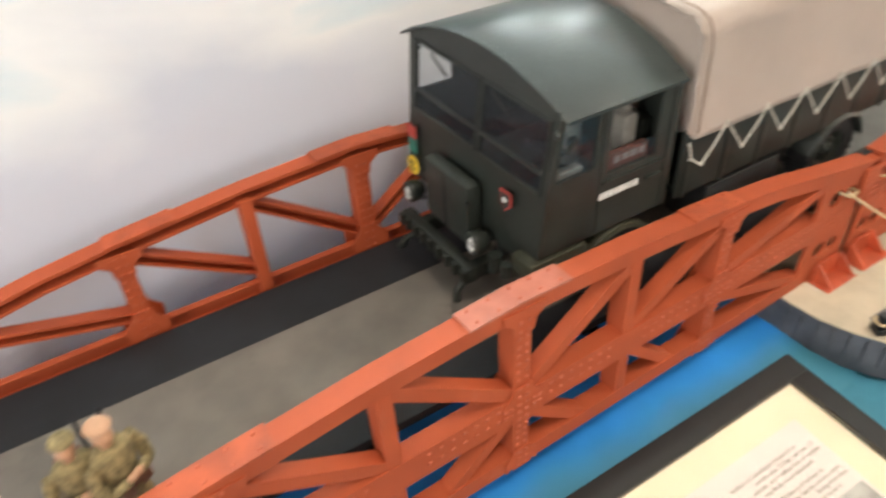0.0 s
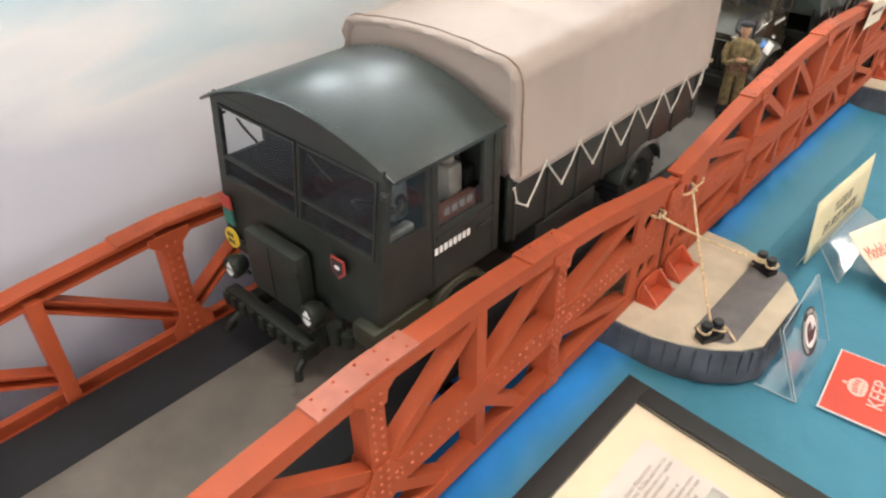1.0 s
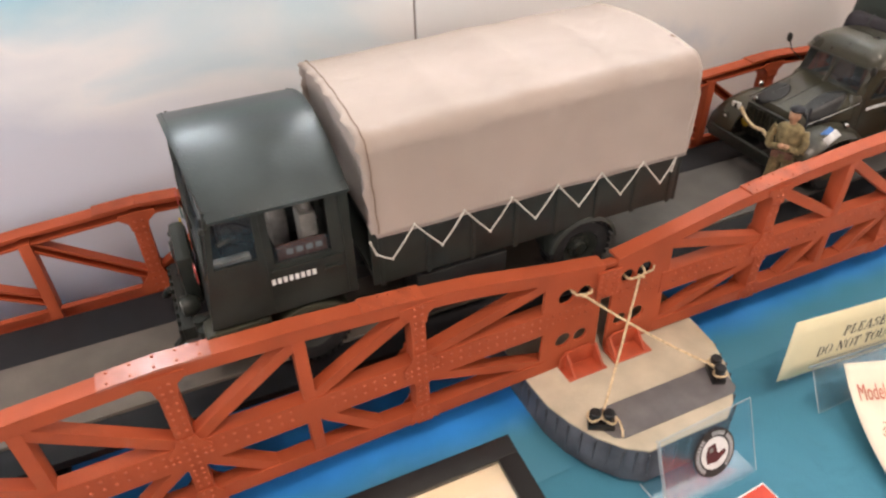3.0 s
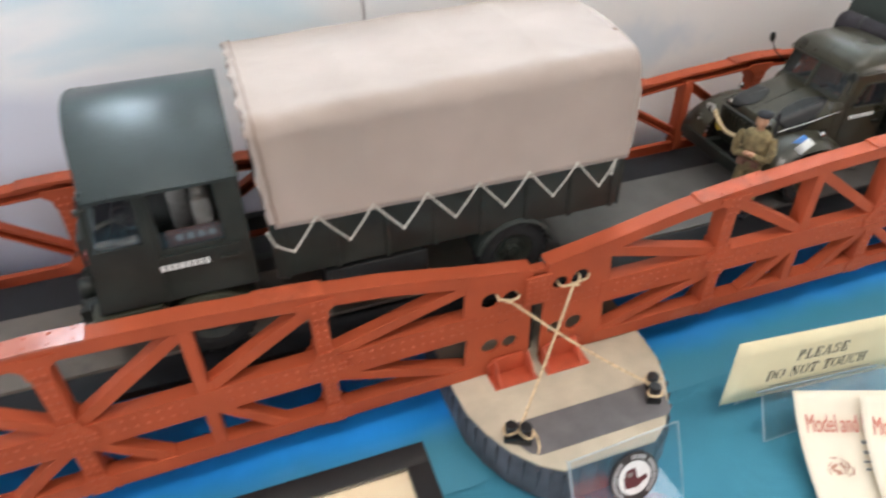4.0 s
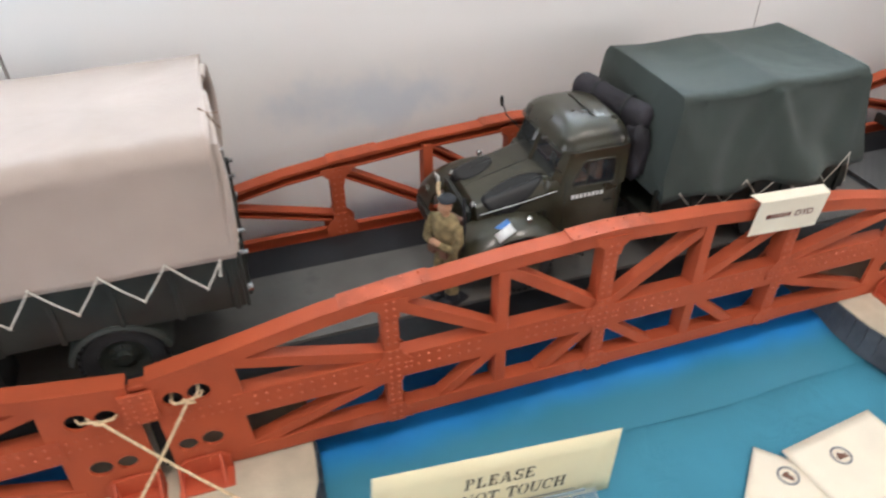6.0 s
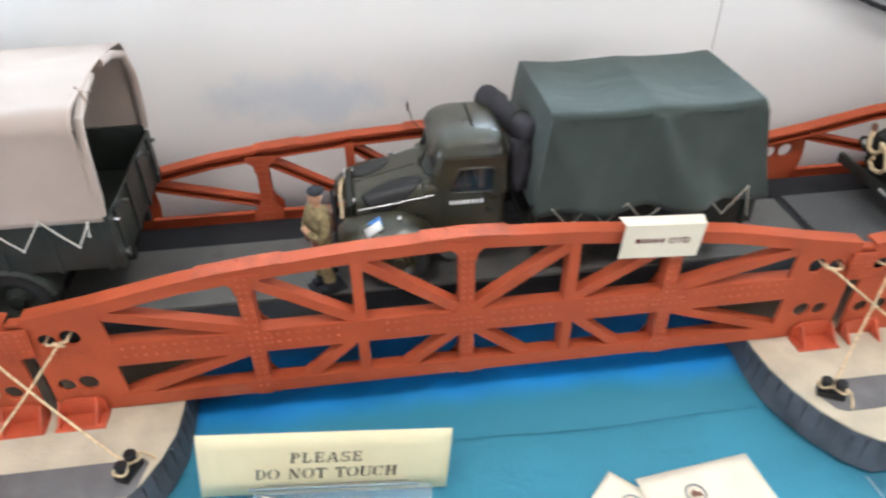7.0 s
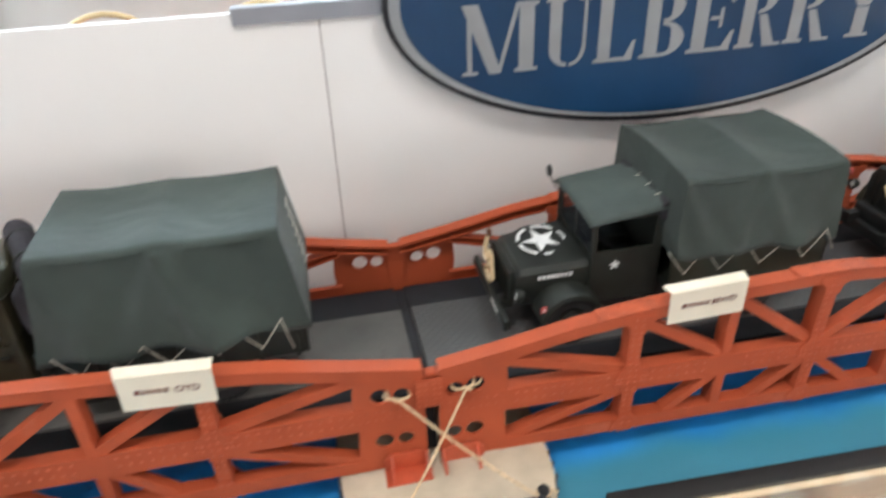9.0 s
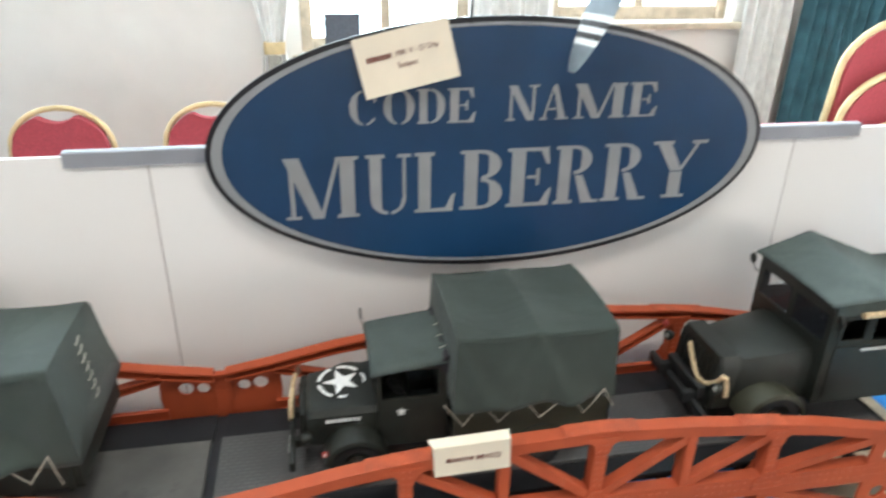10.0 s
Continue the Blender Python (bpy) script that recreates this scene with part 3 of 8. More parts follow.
def curtain(x0, x1, z0, z1, y, material, label, tie=None):
    w = x1 - x0
    t = thing("curtain", (x0 + x1) / 2, y, z0, label, "curtain")
    bm = B()
    h = z1 - z0

    def fn(u, v):
        z = v * h
        pinch = 1.0
        if tie is not None:
            pinch = 1.0 - 0.55 * math.exp(-((z - tie) / 0.22) ** 2)
        x = (u - 0.5) * w * pinch
        return (x, 0.022 * math.sin(u * 2 * math.pi * max(3, round(w / 0.07))) * pinch + 0.01 * math.sin(9 * u + 3 * v), z)
    sheet(bm, 72, 24, fn)
    solid(part("drape", bm, material, t), 0.004)
    if tie is not None:
        bm = B()
        lathe(bm, [(w * 0.24, -0.03), (w * 0.25, 0.0), (w * 0.24, 0.03), (w * 0.20, 0.03), (w * 0.20, -0.03)], (0, 0, tie), "z", 20)
        for v in bm.verts:
            v.co.y *= 0.45
        part("tie_back", bm, M_GOLD, t, "gold tasselled tie-back")
        bm = B()
        for i in range(9):
            cyl(bm, (-0.03 + 0.0075 * i, -0.04, tie - 0.03), (-0.034 + 0.0085 * i, -0.042, tie - 0.15), 0.0035, 6)
        part("tassel", bm, M_CORD_TAN, t, "fringed tassel")
    return t


curtain(0.98, 1.20, 0.0, 4.35, R["y1"] - 0.10, M_CURTAIN, "white curtain gathered by a tasselled tie-back", 1.05)
curtain(2.12, 2.5, 0.0, 4.35, R["y1"] - 0.10, M_CURTAIN, "white curtain hanging between two windows")
curtain(3.62, 3.9, 0.0, 4.35, R["y1"] - 0.10, M_CURTAIN, "white curtain hanging beside a bright window")
curtain(3.92, 4.55, 0.0, 1.35, R["y1"] - 0.16, M_TEAL_CURTAIN, "dark teal drape hung on a low rail")
curtain(-0.60, -0.38, 0.0, 4.35, R["y1"] - 0.10, M_TEAL_CURTAIN, "dark teal drape beside a tall window")
bm = B()
box(bm, 1.34, R["y1"] - 0.02, 1.0, 1.52, R["y1"] - 0.004, 1.20, 0.004)
tagged(part("notice_board", bm, mat("slate_grey_board", (0.10, 0.11, 0.13), 0.6)), "slate grey notice board fixed below the window", "notice board")

# trays built round the added overhead lamps
for x, y in ADDED_CEILING_LIGHTS:
    t = thing("ceiling_light", x, y, R["z1"], "square warm white light in a pale tray, added unseen for fill", "lamp", "ceiling lights")
    bm = B()
    for a, b, c, d in ((-0.3, -0.3, 0.3, -0.27), (-0.3, 0.27, 0.3, 0.3), (-0.3, -0.27, -0.27, 0.27), (0.27, -0.27, 0.3, 0.27)):
        box(bm, a, b, -0.07, c, d, 0.0)
    part("frame", bm, M_CEIL, t)
    bm = B()
    box(bm, -0.268, -0.268, -0.05, 0.268, 0.268, -0.04)
    part("diffuser", bm, M_LIGHTPANEL, t)

# ---------------------------------------------------------------- table, cloths, display board
TZ = 0.725
tb = thing("display_table", 0.6, -0.05, 0, "long trestle table draped with a teal cloth", "table")
bm = B()
box(bm, -2.3, -0.46, TZ - 0.035, 2.3, 0.44, TZ - 0.006, 0.004)
part("tabletop", bm, M_TRIM, tb)
for x in (-2.1, -0.7, 0.7, 2.1):
    for y in (-0.38, 0.36):
        bm = B()
        cyl(bm, (x, y, 0), (x, y, TZ - 0.035), 0.016, 12)
        part("leg", bm, M_STEEL, tb)
cl = thing("tablecloth", 0.6, -0.05, TZ, "teal blue cotton tablecloth with soft creases", "tablecloth")
bm = B()


def cloth_fn(u, v):
    x = -2.32 + 4.64 * u
    s = v * 1.55
    # hangs over the front edge, lies on the top
    if s < 0.55:
        y, z = -0.475 - 0.012 * math.sin(x * 19) * (1 - s / 0.55), -(0.55 - s)
    else:
        y, z = -0.475 + (s - 0.55) * 0.93, 0.0
    n = noise.noise(Vector((x * 3.1, y * 5.0, 0.3)))
    c = math.exp(-((y + 0.30 + 0.02 * math.sin(x * 1.3)) / 0.006) ** 2) + math.exp(-(((x * 1.0) % 0.62 - 0.31) / 0.006) ** 2) * 0.7
    return (x, y, z + (0.0012 * n + 0.0014 * c if s > 0.6 else 0))


sheet(bm, 330, 110, cloth_fn)
part("cloth", bm, M_CLOTH, cl, smooth=80)
st = thing("satin_runner", 0.6, 0.15, TZ, "bright blue satin sheet rumpled under the bridge", "cloth")
bm = B()


def satin_fn(u, v):
    x = -2.3 + 4.6 * u
    k = min(1.0, max(0.0, (0.0 - (x + 0.6)) / 0.12))
    front = -0.228 - 0.045 * k * k * (3 - 2 * k)
    y = front + (0.200 - front) * v
    edge = min(1.0, v * 5)
    c = min(1.0, max(0.0, (y + 0.05) / 0.09))
    loose = 0.30 + 0.70 * c * c * (3 - 2 * c)
    y += 0.012 * noise.noise(Vector((x * 4, 0, 7))) * (1 - v)
    d = noise.noise(Vector((x * 5 + y * 9, y * 4 - x * 1.5, 1.0)))
    f = abs(noise.noise(Vector((x * 9 - y * 14, y * 7 + x * 3, 4.0))))
    fine = abs(noise.noise(Vector((x * 26 - y * 34, y * 12 + x * 9, 8.0))))
    return (x, y, 0.003 + edge * (0.006 + loose * (0.010 * d + 0.016 * (0.5 - f))) * 0.9 + edge * (0.004 + loose * 0.005 * (0.4 - fine)))


sheet(bm, 520, 80, satin_fn)
part("cloth", bm, M_SATIN, st, smooth=80)

BY = 0.372
PANELS = [(-2.32, -1.2165), (-1.212, -0.1073), (-0.1037, 1.0022), (1.0040, 2.1013), (2.1031, 3.20)]
for i, (a, b) in enumerate(PANELS):
    t = thing("display_board", (a + b) / 2, BY, 0.0, "painted sky display board panel, pale and cloudy" if b < 0.6 else "off-white display board panel behind the bridge", "display board", "display boards behind the bridge")
    hw = (b - a) / 2
    bm = B()
    box(bm, -hw, 0, 0.0, hw, 0.010, 1.298, 0.0012)
    part("panel", bm, M_BOARD, t)
    bm = B()
    box(bm, -hw + 0.06, 0.012, 0.0, -hw + 0.10, 0.04, 1.20)
    part("batten", bm, M_TRIM, t)
    bm = B()
    box(bm, hw - 0.10, 0.012, 0.0, hw - 0.06, 0.04, 1.20)
    part("batten", bm, M_TRIM, t)
for x, w in ((-1.2142, 0.0020), (-0.1055, 0.0008), (1.0031, 0.0008), (2.1022, 0.0008)):
    bm = B()
    box(bm, x - w, BY + 0.0012, 0.0, x + w, BY + 0.0095, 1.29)
    tagged(part("joint_strip", bm, M_JOINT if x < -1 else M_JOINT_GREY, smooth=0), "red-brown strip closing the joint between boards" if x < -1 else "thin grey strip closing the joint between boards", "strip", "joint strips")
cp = thing("board_capping", 1.557, BY, 1.30, "grey plastic capping strip along the board top", "capping")
bm = B()
prism(bm, [(-0.004, -0.018), (-0.004, 0.004), (-0.002, 0.006), (0.012, 0.006), (0.014, 0.004), (0.014, -0.018), (0.0125, -0.018), (0.0115, 0.002), (-0.0015, 0.002), (-0.0025, -0.018)], "x", -0.671, 0.671)
part("channel", bm, M_CAP, cp)

# ---------------------------------------------------------------- bridge
SPAN = 1.075
DECK_Z = 0.889
TOP = [(0.0, 0.946), (0.095, 0.963), (0.19, 0.983), (0.267, 0.993), (0.40, 1.006), (0.5375, 1.013)]
TOP = TOP + [(SPAN - x, z) for x, z in TOP[-2::-1]]


def top_at(x):
    for (a, b), (c, d) in zip(TOP, TOP[1:]):
        if a <= x <= c:
            return b + (d - b) * (x - a) / (c - a)
    return TOP[-1][1]


def bar(bm, p, q, w, y0, y1, lip=0.0, lip_y=0.0):
    """A flat bar from p to q in the x-z plane; with lip, flanges along both edges as on a rolled channel."""
    p, q = Vector(p), Vector(q)
    d = (q - p).normalized()
    n = Vector((-d.y, d.x))

    def strip(a, b, ya, yb):
        pts = [p + n * a, q + n * a, q + n * b, p + n * b]
        loft(bm, [[(v.x, ya, v.y) for v in pts], [(v.x, yb, v.y) for v in pts]])
    strip(-w / 2, w / 2, y0, y1)
    if lip:
        strip(-w / 2, -w / 2 + lip, y1 + 0.0001, lip_y)
        strip(w / 2 - lip, w / 2, y1 + 0.0001, lip_y)


def make_truss():
    t = thing("bridge_truss", 0, 0, 0, "red oxide painted riveted bridge side truss with arched top", "truss", "bridge side trusses")
    # top chord
    bm = B()
    n = 40
    xs = [0.009 + (SPAN - 0.018) * i / n for i in range(n + 1)]
    chan = [(-0.0085, 0.0), (0.0135, 0.0), (0.0135, 0.0035), (-0.003, 0.0035), (-0.003, 0.0150), (0.0115, 0.0150), (0.0115, 0.0180), (-0.008, 0.0180), (-0.008, 0.0030), (-0.0085, 0.0026)]
    loft(bm, [[(x, y, top_at(x) - d) for y, d in chan] for x in xs])
    part("top_chord", bm, M_RED, t)
    # middle and bottom chords
    for nm, z0, z1, a, b in (("middle_chord", 0.861, 0.897, 0.088, SPAN - 0.088), ("bottom_chord", 0.788, 0.809, 0.088, SPAN - 0.088)):
        bm = B()
        prism(bm, [(-0.0078, z0), (0.012, z0), (0.012, z0 + 0.003), (-0.003, z0 + 0.003), (-0.003, z1 - 0.003), (0.012, z1 - 0.003), (0.012, z1), (-0.0078, z1)], "x", a, b)
        part(nm, bm, M_RED, t)
    half = SPAN / 2
    posts = [(0.2675, 0.018), (0.4025, 0.014), (half, 0.019), (SPAN - 0.4025, 0.014), (SPAN - 0.2675, 0.018)]
    for x, w in posts:
        bm = B()
        box(bm, x - w / 2, -0.0072, 0.795, x + w / 2, 0.016, top_at(x) - 0.012, 0.0006)
        part("post", bm, M_RED, t)
    # flared gussets, front and back
    for x, w in (posts[0], posts[2], posts[4]):
        for zc, up, dn, f in ((top_at(x) - 0.006, 0.004, 0.030, 0.012), (0.883, 0.026, 0.026, 0.013), (0.797, 0.020, 0.010, 0.009)):
            bm = B()
            h = w / 2 + 0.001
            pts = [(x - h, zc - dn), (x + h, zc - dn), (x + h + 0.002, zc - dn * 0.55), (x + h + f, zc - 0.010), (x + h + f, zc + 0.006 if up > 0.006 else zc + up),
                   (x + h + 0.002, zc + up * 0.7), (x + h, zc + up), (x - h, zc + up), (x - h - 0.002, zc + up * 0.7), (x - h - f, zc + 0.006 if up > 0.006 else zc + up), (x - h - f, zc - 0.010), (x - h - 0.002, zc - dn * 0.55)]
            if up <= 0.006:
                pts = [(x - h, zc - dn), (x + h, zc - dn), (x + h + 0.002, zc - dn * 0.6), (x + h + f, zc - 0.010), (x + h + f, zc - 0.002), (x - h - f, zc - 0.002), (x - h - f, zc - 0.010), (x - h - 0.002, zc - dn * 0.6)]
            prism(bm, pts, "y", -0.0096, -0.0082)
            part("gusset", bm, M_RED, t)
            bm = B()
            prism(bm, pts, "y", 0.0162, 0.0178)
            part("inner_gusset", bm, M_RED, t)
    # upper and lower diagonals
    P, m1, C = 0.2675, 0.4025, half
    up = [((0.090, 0.944), (P - 0.008, 0.898)), ((P + 0.008, 0.972), (m1 - 0.004, 0.898)), ((m1 + 0.006, 0.984), (C - 0.010, 0.899))]
    lowd = [((0.094, 0.805), (P - 0.008, 0.862)), ((m1 - 0.076, 0.806), (m1 - 0.012, 0.862)), ((C - 0.081, 0.806), (C - 0.012, 0.862))]
    for lst, w in ((up, 0.014), (lowd, 0.013)):
        for p, q in lst:
            for mirrored in (False, True):
                a, b = (p, q) if not mirrored else ((SPAN - p[0], p[1]), (SPAN - q[0], q[1]))
                bm = B()
                bar(bm, a, b, w, -0.0062, -0.0022, 0.0026, 0.010)
                part("diagonal", bm, M_RED, t)
    # end plates with four holes
    for s in (False, True):
        fx = (lambda x: SPAN - x) if s else (lambda x: x)
        off = 0.008 if s else 0.0
        bm = B()
        outer = [(0.0085, 0.787), (0.094, 0.787), (0.098, 0.812), (0.095, 0.860), (0.099, 0.897), (0.095, top_at(0.095) - 0.004), (0.0085, top_at(0.0085) - 0.004)]
        holed_plate(bm, [(fx(a), b) for a, b in outer], [(fx(0.029 + off), 0.912, 0.0105), (fx(0.056 + off), 0.914, 0.0122), (fx(0.028 + off), 0.836, 0.0105), (fx(0.055 + off), 0.837, 0.0120)], -0.0069, -0.0025)
        part("end_plate", bm, M_RED, t, "plate with four round holes")
        if not s:
            # riveted strap that ties this span to the one before it
            bm = B()
            box(bm, -0.021, -0.0125, 0.892, 0.0135, -0.0085, 0.936, 0.0008)
            part("joint_strap", bm, M_RED, t, "riveted strap across the joint")
            bm = B()
            box(bm, -0.019, -0.0024, 0.886, 0.0125, 0.0010, 0.936, 0.0008)
            part("joint_strap", bm, M_RED, t, "riveted strap across the joint")
            bm = B()
            box(bm, -0.008, -0.0065, 0.937, 0.0085, 0.006, 0.9425, 0.0006)
            part("joint_lug", bm, M_RED, t)
        # shoe on the pontoon deck
        bm = B()
        a, b = sorted((fx(0.007), fx(0.068)))
        box(bm, a, -0.038, 0.7845, b, -0.0075, 0.7875, 0.0005)
        prism(bm, [(fx(0.008), 0.787), (fx(0.067), 0.787), (fx(0.067), 0.806), (fx(0.058), 0.815), (fx(0.020), 0.815), (fx(0.010), 0.806)], "y", -0.0120, -0.0090)
        for gx in (0.010, 0.056):
            prism(bm, [(-0.0118, 0.7876), (-0.036, 0.7876), (-0.0118, 0.8135)], "x", fx(gx), fx(gx + 0.003) if not s else fx(gx + 0.003))
        part("shoe", bm, mat("bright_red_shoe_paint", (0.47, 0.080, 0.033), 0.45, vary=0.08, scale=40) if "bright_red_shoe_paint" not in bpy.data.materials else bpy.data.materials["bright_red_shoe_paint"], t, "brighter red gusseted shoe")
    # cover plates on top of the chord
    for xa, xb in ((0.214, 0.316), (0.482, 0.588), (SPAN - 0.330, SPAN - 0.258)):
        bm = B()
        k = 6
        pts = [xa + (xb - xa) * i / k for i in range(k + 1)]
        loft(bm, [[(x, -0.0098, top_at(x) - 0.0005), (x, 0.0146, top_at(x) - 0.0005), (x, 0.0146, top_at(x) + 0.0022), (x, -0.0098, top_at(x) + 0.0022)] for x in pts])
        part("cover_plate", bm, M_RED_PLATE, t, "riveted cover plate")
    # rivet heads
    vs, fs = [], []

    def rivet(x, y, z, axis="y", sgn=-1, r=0.0021):
        base = len(vs)
        for rr, hh in ((r, 0.0), (r * 0.65, 0.0016)):
            for i in range(6):
                a = math.pi * i / 3
                c, s = rr * math.cos(a), rr * math.sin(a)
                vs.append((x + c, y + sgn * hh, z + s) if axis == "y" else (x + c, y + s, z + hh))
        for i in range(6):
            fs.append((base + i, base + (i + 1) % 6, base + 6 + (i + 1) % 6, base + 6 + i))
        fs.append(tuple(base + 6 + i for i in range(6)))
    for x, w in posts[::2]:
        z = 0.792
        while z < top_at(x) - 0.012:
            for dx in (-0.0045, 0.0045):
                for yy, sg in ((-0.0096, -1), (0.0178, 1)) if (abs(z - 0.883) < 0.03 or z > top_at(x) - 0.034 or z < 0.818) else ((-0.0072, -1), (0.016, 1)):
                    rivet(x + dx, yy, z, "y", sg)
            z += 0.0105
        for dx in (-0.014, -0.020, 0.014, 0.020):
            for dz in (-0.004, 0.004):
                rivet(x + dx, -0.0096, 0.881 + dz)
    x = 0.11
    while x < SPAN - 0.1:
        for z in (0.876, 0.889):
            if min(abs(x - p[0]) for p in posts) > 0.024:
                rivet(x, -0.0078, z)
        x += 0.0125
    for xa, xb in ((0.214, 0.316), (0.482, 0.588), (SPAN - 0.330, SPAN - 0.258)):
        for i in range(5):
            for yy in (-0.005, 0.010):
                xx = xa + 0.01 + (xb - xa - 0.02) * i / 4
                rivet(xx, yy, top_at(xx) + 0.0022, "z", r=0.0016)
    for xx in (-0.017, -0.009, 0.002, 0.009):
        for i in range(5):
            rivet(xx, -0.0125, 0.8965 + 0.0085 * i, r=0.0015)
    for s in (False, True):
        for i in range(8):
            xx = 0.022 + 0.010 * i
            for z in (0.876, 0.889):
                rivet(SPAN - xx if s else xx, -0.0069, z, r=0.0015)
    me = bpy.data.meshes.new("rivets")
    me.from_pydata(vs, [], fs)
    me.materials.append(M_RIVET)
    ob = new("rivets", me)
    ob.parent = t
    tagged(ob, kind="stuff")
    return t


FAR_Y = 0.300
SPANS = [-SPAN, 0.0, SPAN]
truss = make_truss()
truss.matrix_world = pose(0.0, 0, 0)
# the outer near trusses sag and lean a little out from the joints with the middle one
FOOT = 0.79
west_truss = copy_thing(truss, Matrix.Translation((0, 0, FOOT - 0.002)) @ pose(0, 0, 0, 0, -0.50, 1.15) @ Matrix.Translation((-SPAN, 0, -FOOT)))
copy_thing(truss, Matrix.Translation((SPAN, 0, FOOT - 0.004)) @ pose(0, 0, 0, 0, 0.55, -0.55) @ Matrix.Translation((0, 0, -FOOT)))
# its middle cover plate is coloured pale for the window sheen it catches
for ob in west_truss.children:
    if ob.name.startswith("cover_plate") and 0.4 < sum(v.co.x for v in ob.data.vertices) / len(ob.data.vertices) < 0.6:
        ob.data = ob.data.copy()
        ob.data.materials[0] = M_PLATE_PALE
        ob["label"] = "cover plate coloured pale for its sheen"
slim = bare = None
for x0 in SPANS:
    far_truss = copy_thing(truss, pose(x0 + SPAN, FAR_Y + (0.004 if x0 < 0 else 0.0), -0.004 if x0 < 0 else 0.0, 0, 0, 180))
    # their middle chord is a slimmer, lower bar
    for ob in far_truss.children:
        if ob.name.startswith("middle_chord"):
            if slim is None:
                slim = ob.data.copy()
                for v in slim.vertices:
                    v.co.y = 0.003 + 0.009 * (v.co.y + 0.0078) / 0.0198
                    v.co.z = 0.861 + (v.co.z - 0.861) * 0.022 / 0.036
            ob.data = slim
        if ob.name.startswith("rivets"):
            if bare is None:
                bare = ob.data.copy()
                bm = bmesh.new()
                bm.from_mesh(bare)
                bmesh.ops.delete(bm, geom=[v for v in bm.verts if v.co.y < -0.006 and 0.868 < v.co.z < 0.900], context="VERTS")
                bm.to_mesh(bare)
                bm.free()
            ob.data = bare


def make_deck(x0, textured, far):
    t = thing("bridge_roadway", x0 + SPAN / 2, 0.15, DECK_Z, "flat grey bridge roadway with black side walkways", "roadway", "bridge roadways")
    L = SPAN / 2 - 0.008
    bm = B()
    box(bm, -L, -0.088, -0.022, L, far, 0.0, 0.0008)
    part("road_strip", bm, M_DECK_B if textured else M_DECK_PALE if x0 < -0.5 else M_DECK, t, "grey road surface")
    for y0, y1, zt in ((-0.131, -0.0895, -0.003), (far + 0.0015, 0.131, -0.017)):
        bm = B()
        box(bm, -L, y0, zt - 0.011, L, y1, zt, 0.0008)
        part("walkway", bm, M_WALKWAY, t, "black side walkway")
    # black fillers stand in for the shade down the roadway gap
    bm = B()
    box(bm, L + 0.0005, -0.130, -0.0200, L + 0.0155, far, -0.0045, 0.0006)
    part("joint_plate", bm, M_WALKWAY, t, "black filler added for the shade in the roadway joint")
    bm = B()
    box(bm, L + 0.0005, far + 0.0015, -0.0320, L + 0.0155, 0.130, -0.0205, 0.0006)
    part("joint_plate", bm, M_WALKWAY, t, "black filler added for the shade in the roadway joint")
    # black sheet behind the truss slot, in place of the shade under the deck
    bm = B()
    box(bm, L + 0.0005, -0.1350, -0.105, L + 0.0155, -0.1312, -0.006)
    part("joint_apron", bm, M_WALKWAY, t, "black sheet added behind the joint slot for its shade")
    bm = B()
    box(bm, L - 0.002, 0.1480, -0.105, L + 0.018, 0.1510, 0.020)
    part("joint_web", bm, M_RED, t, "red web closing the joint")
    for x in (-0.46, -0.27, -0.135, 0.0, 0.135, 0.27, 0.46):
        bm = B()
        box(bm, x - 0.006, -0.130, -0.046, x + 0.006, 0.130, -0.0325)
        part("cross_beam", bm, M_STEEL, t)
    return t


for x0, far in zip(SPANS, (0.039, 0.048, 0.052)):
    make_deck(x0, x0 > 0.5, far)

# pontoons
HALF = [(0.060, -0.192), (0.085, -0.172), (0.108, -0.139), (0.125, -0.100), (0.136, -0.060), (0.139, -0.020), (0.139, 0.150)]


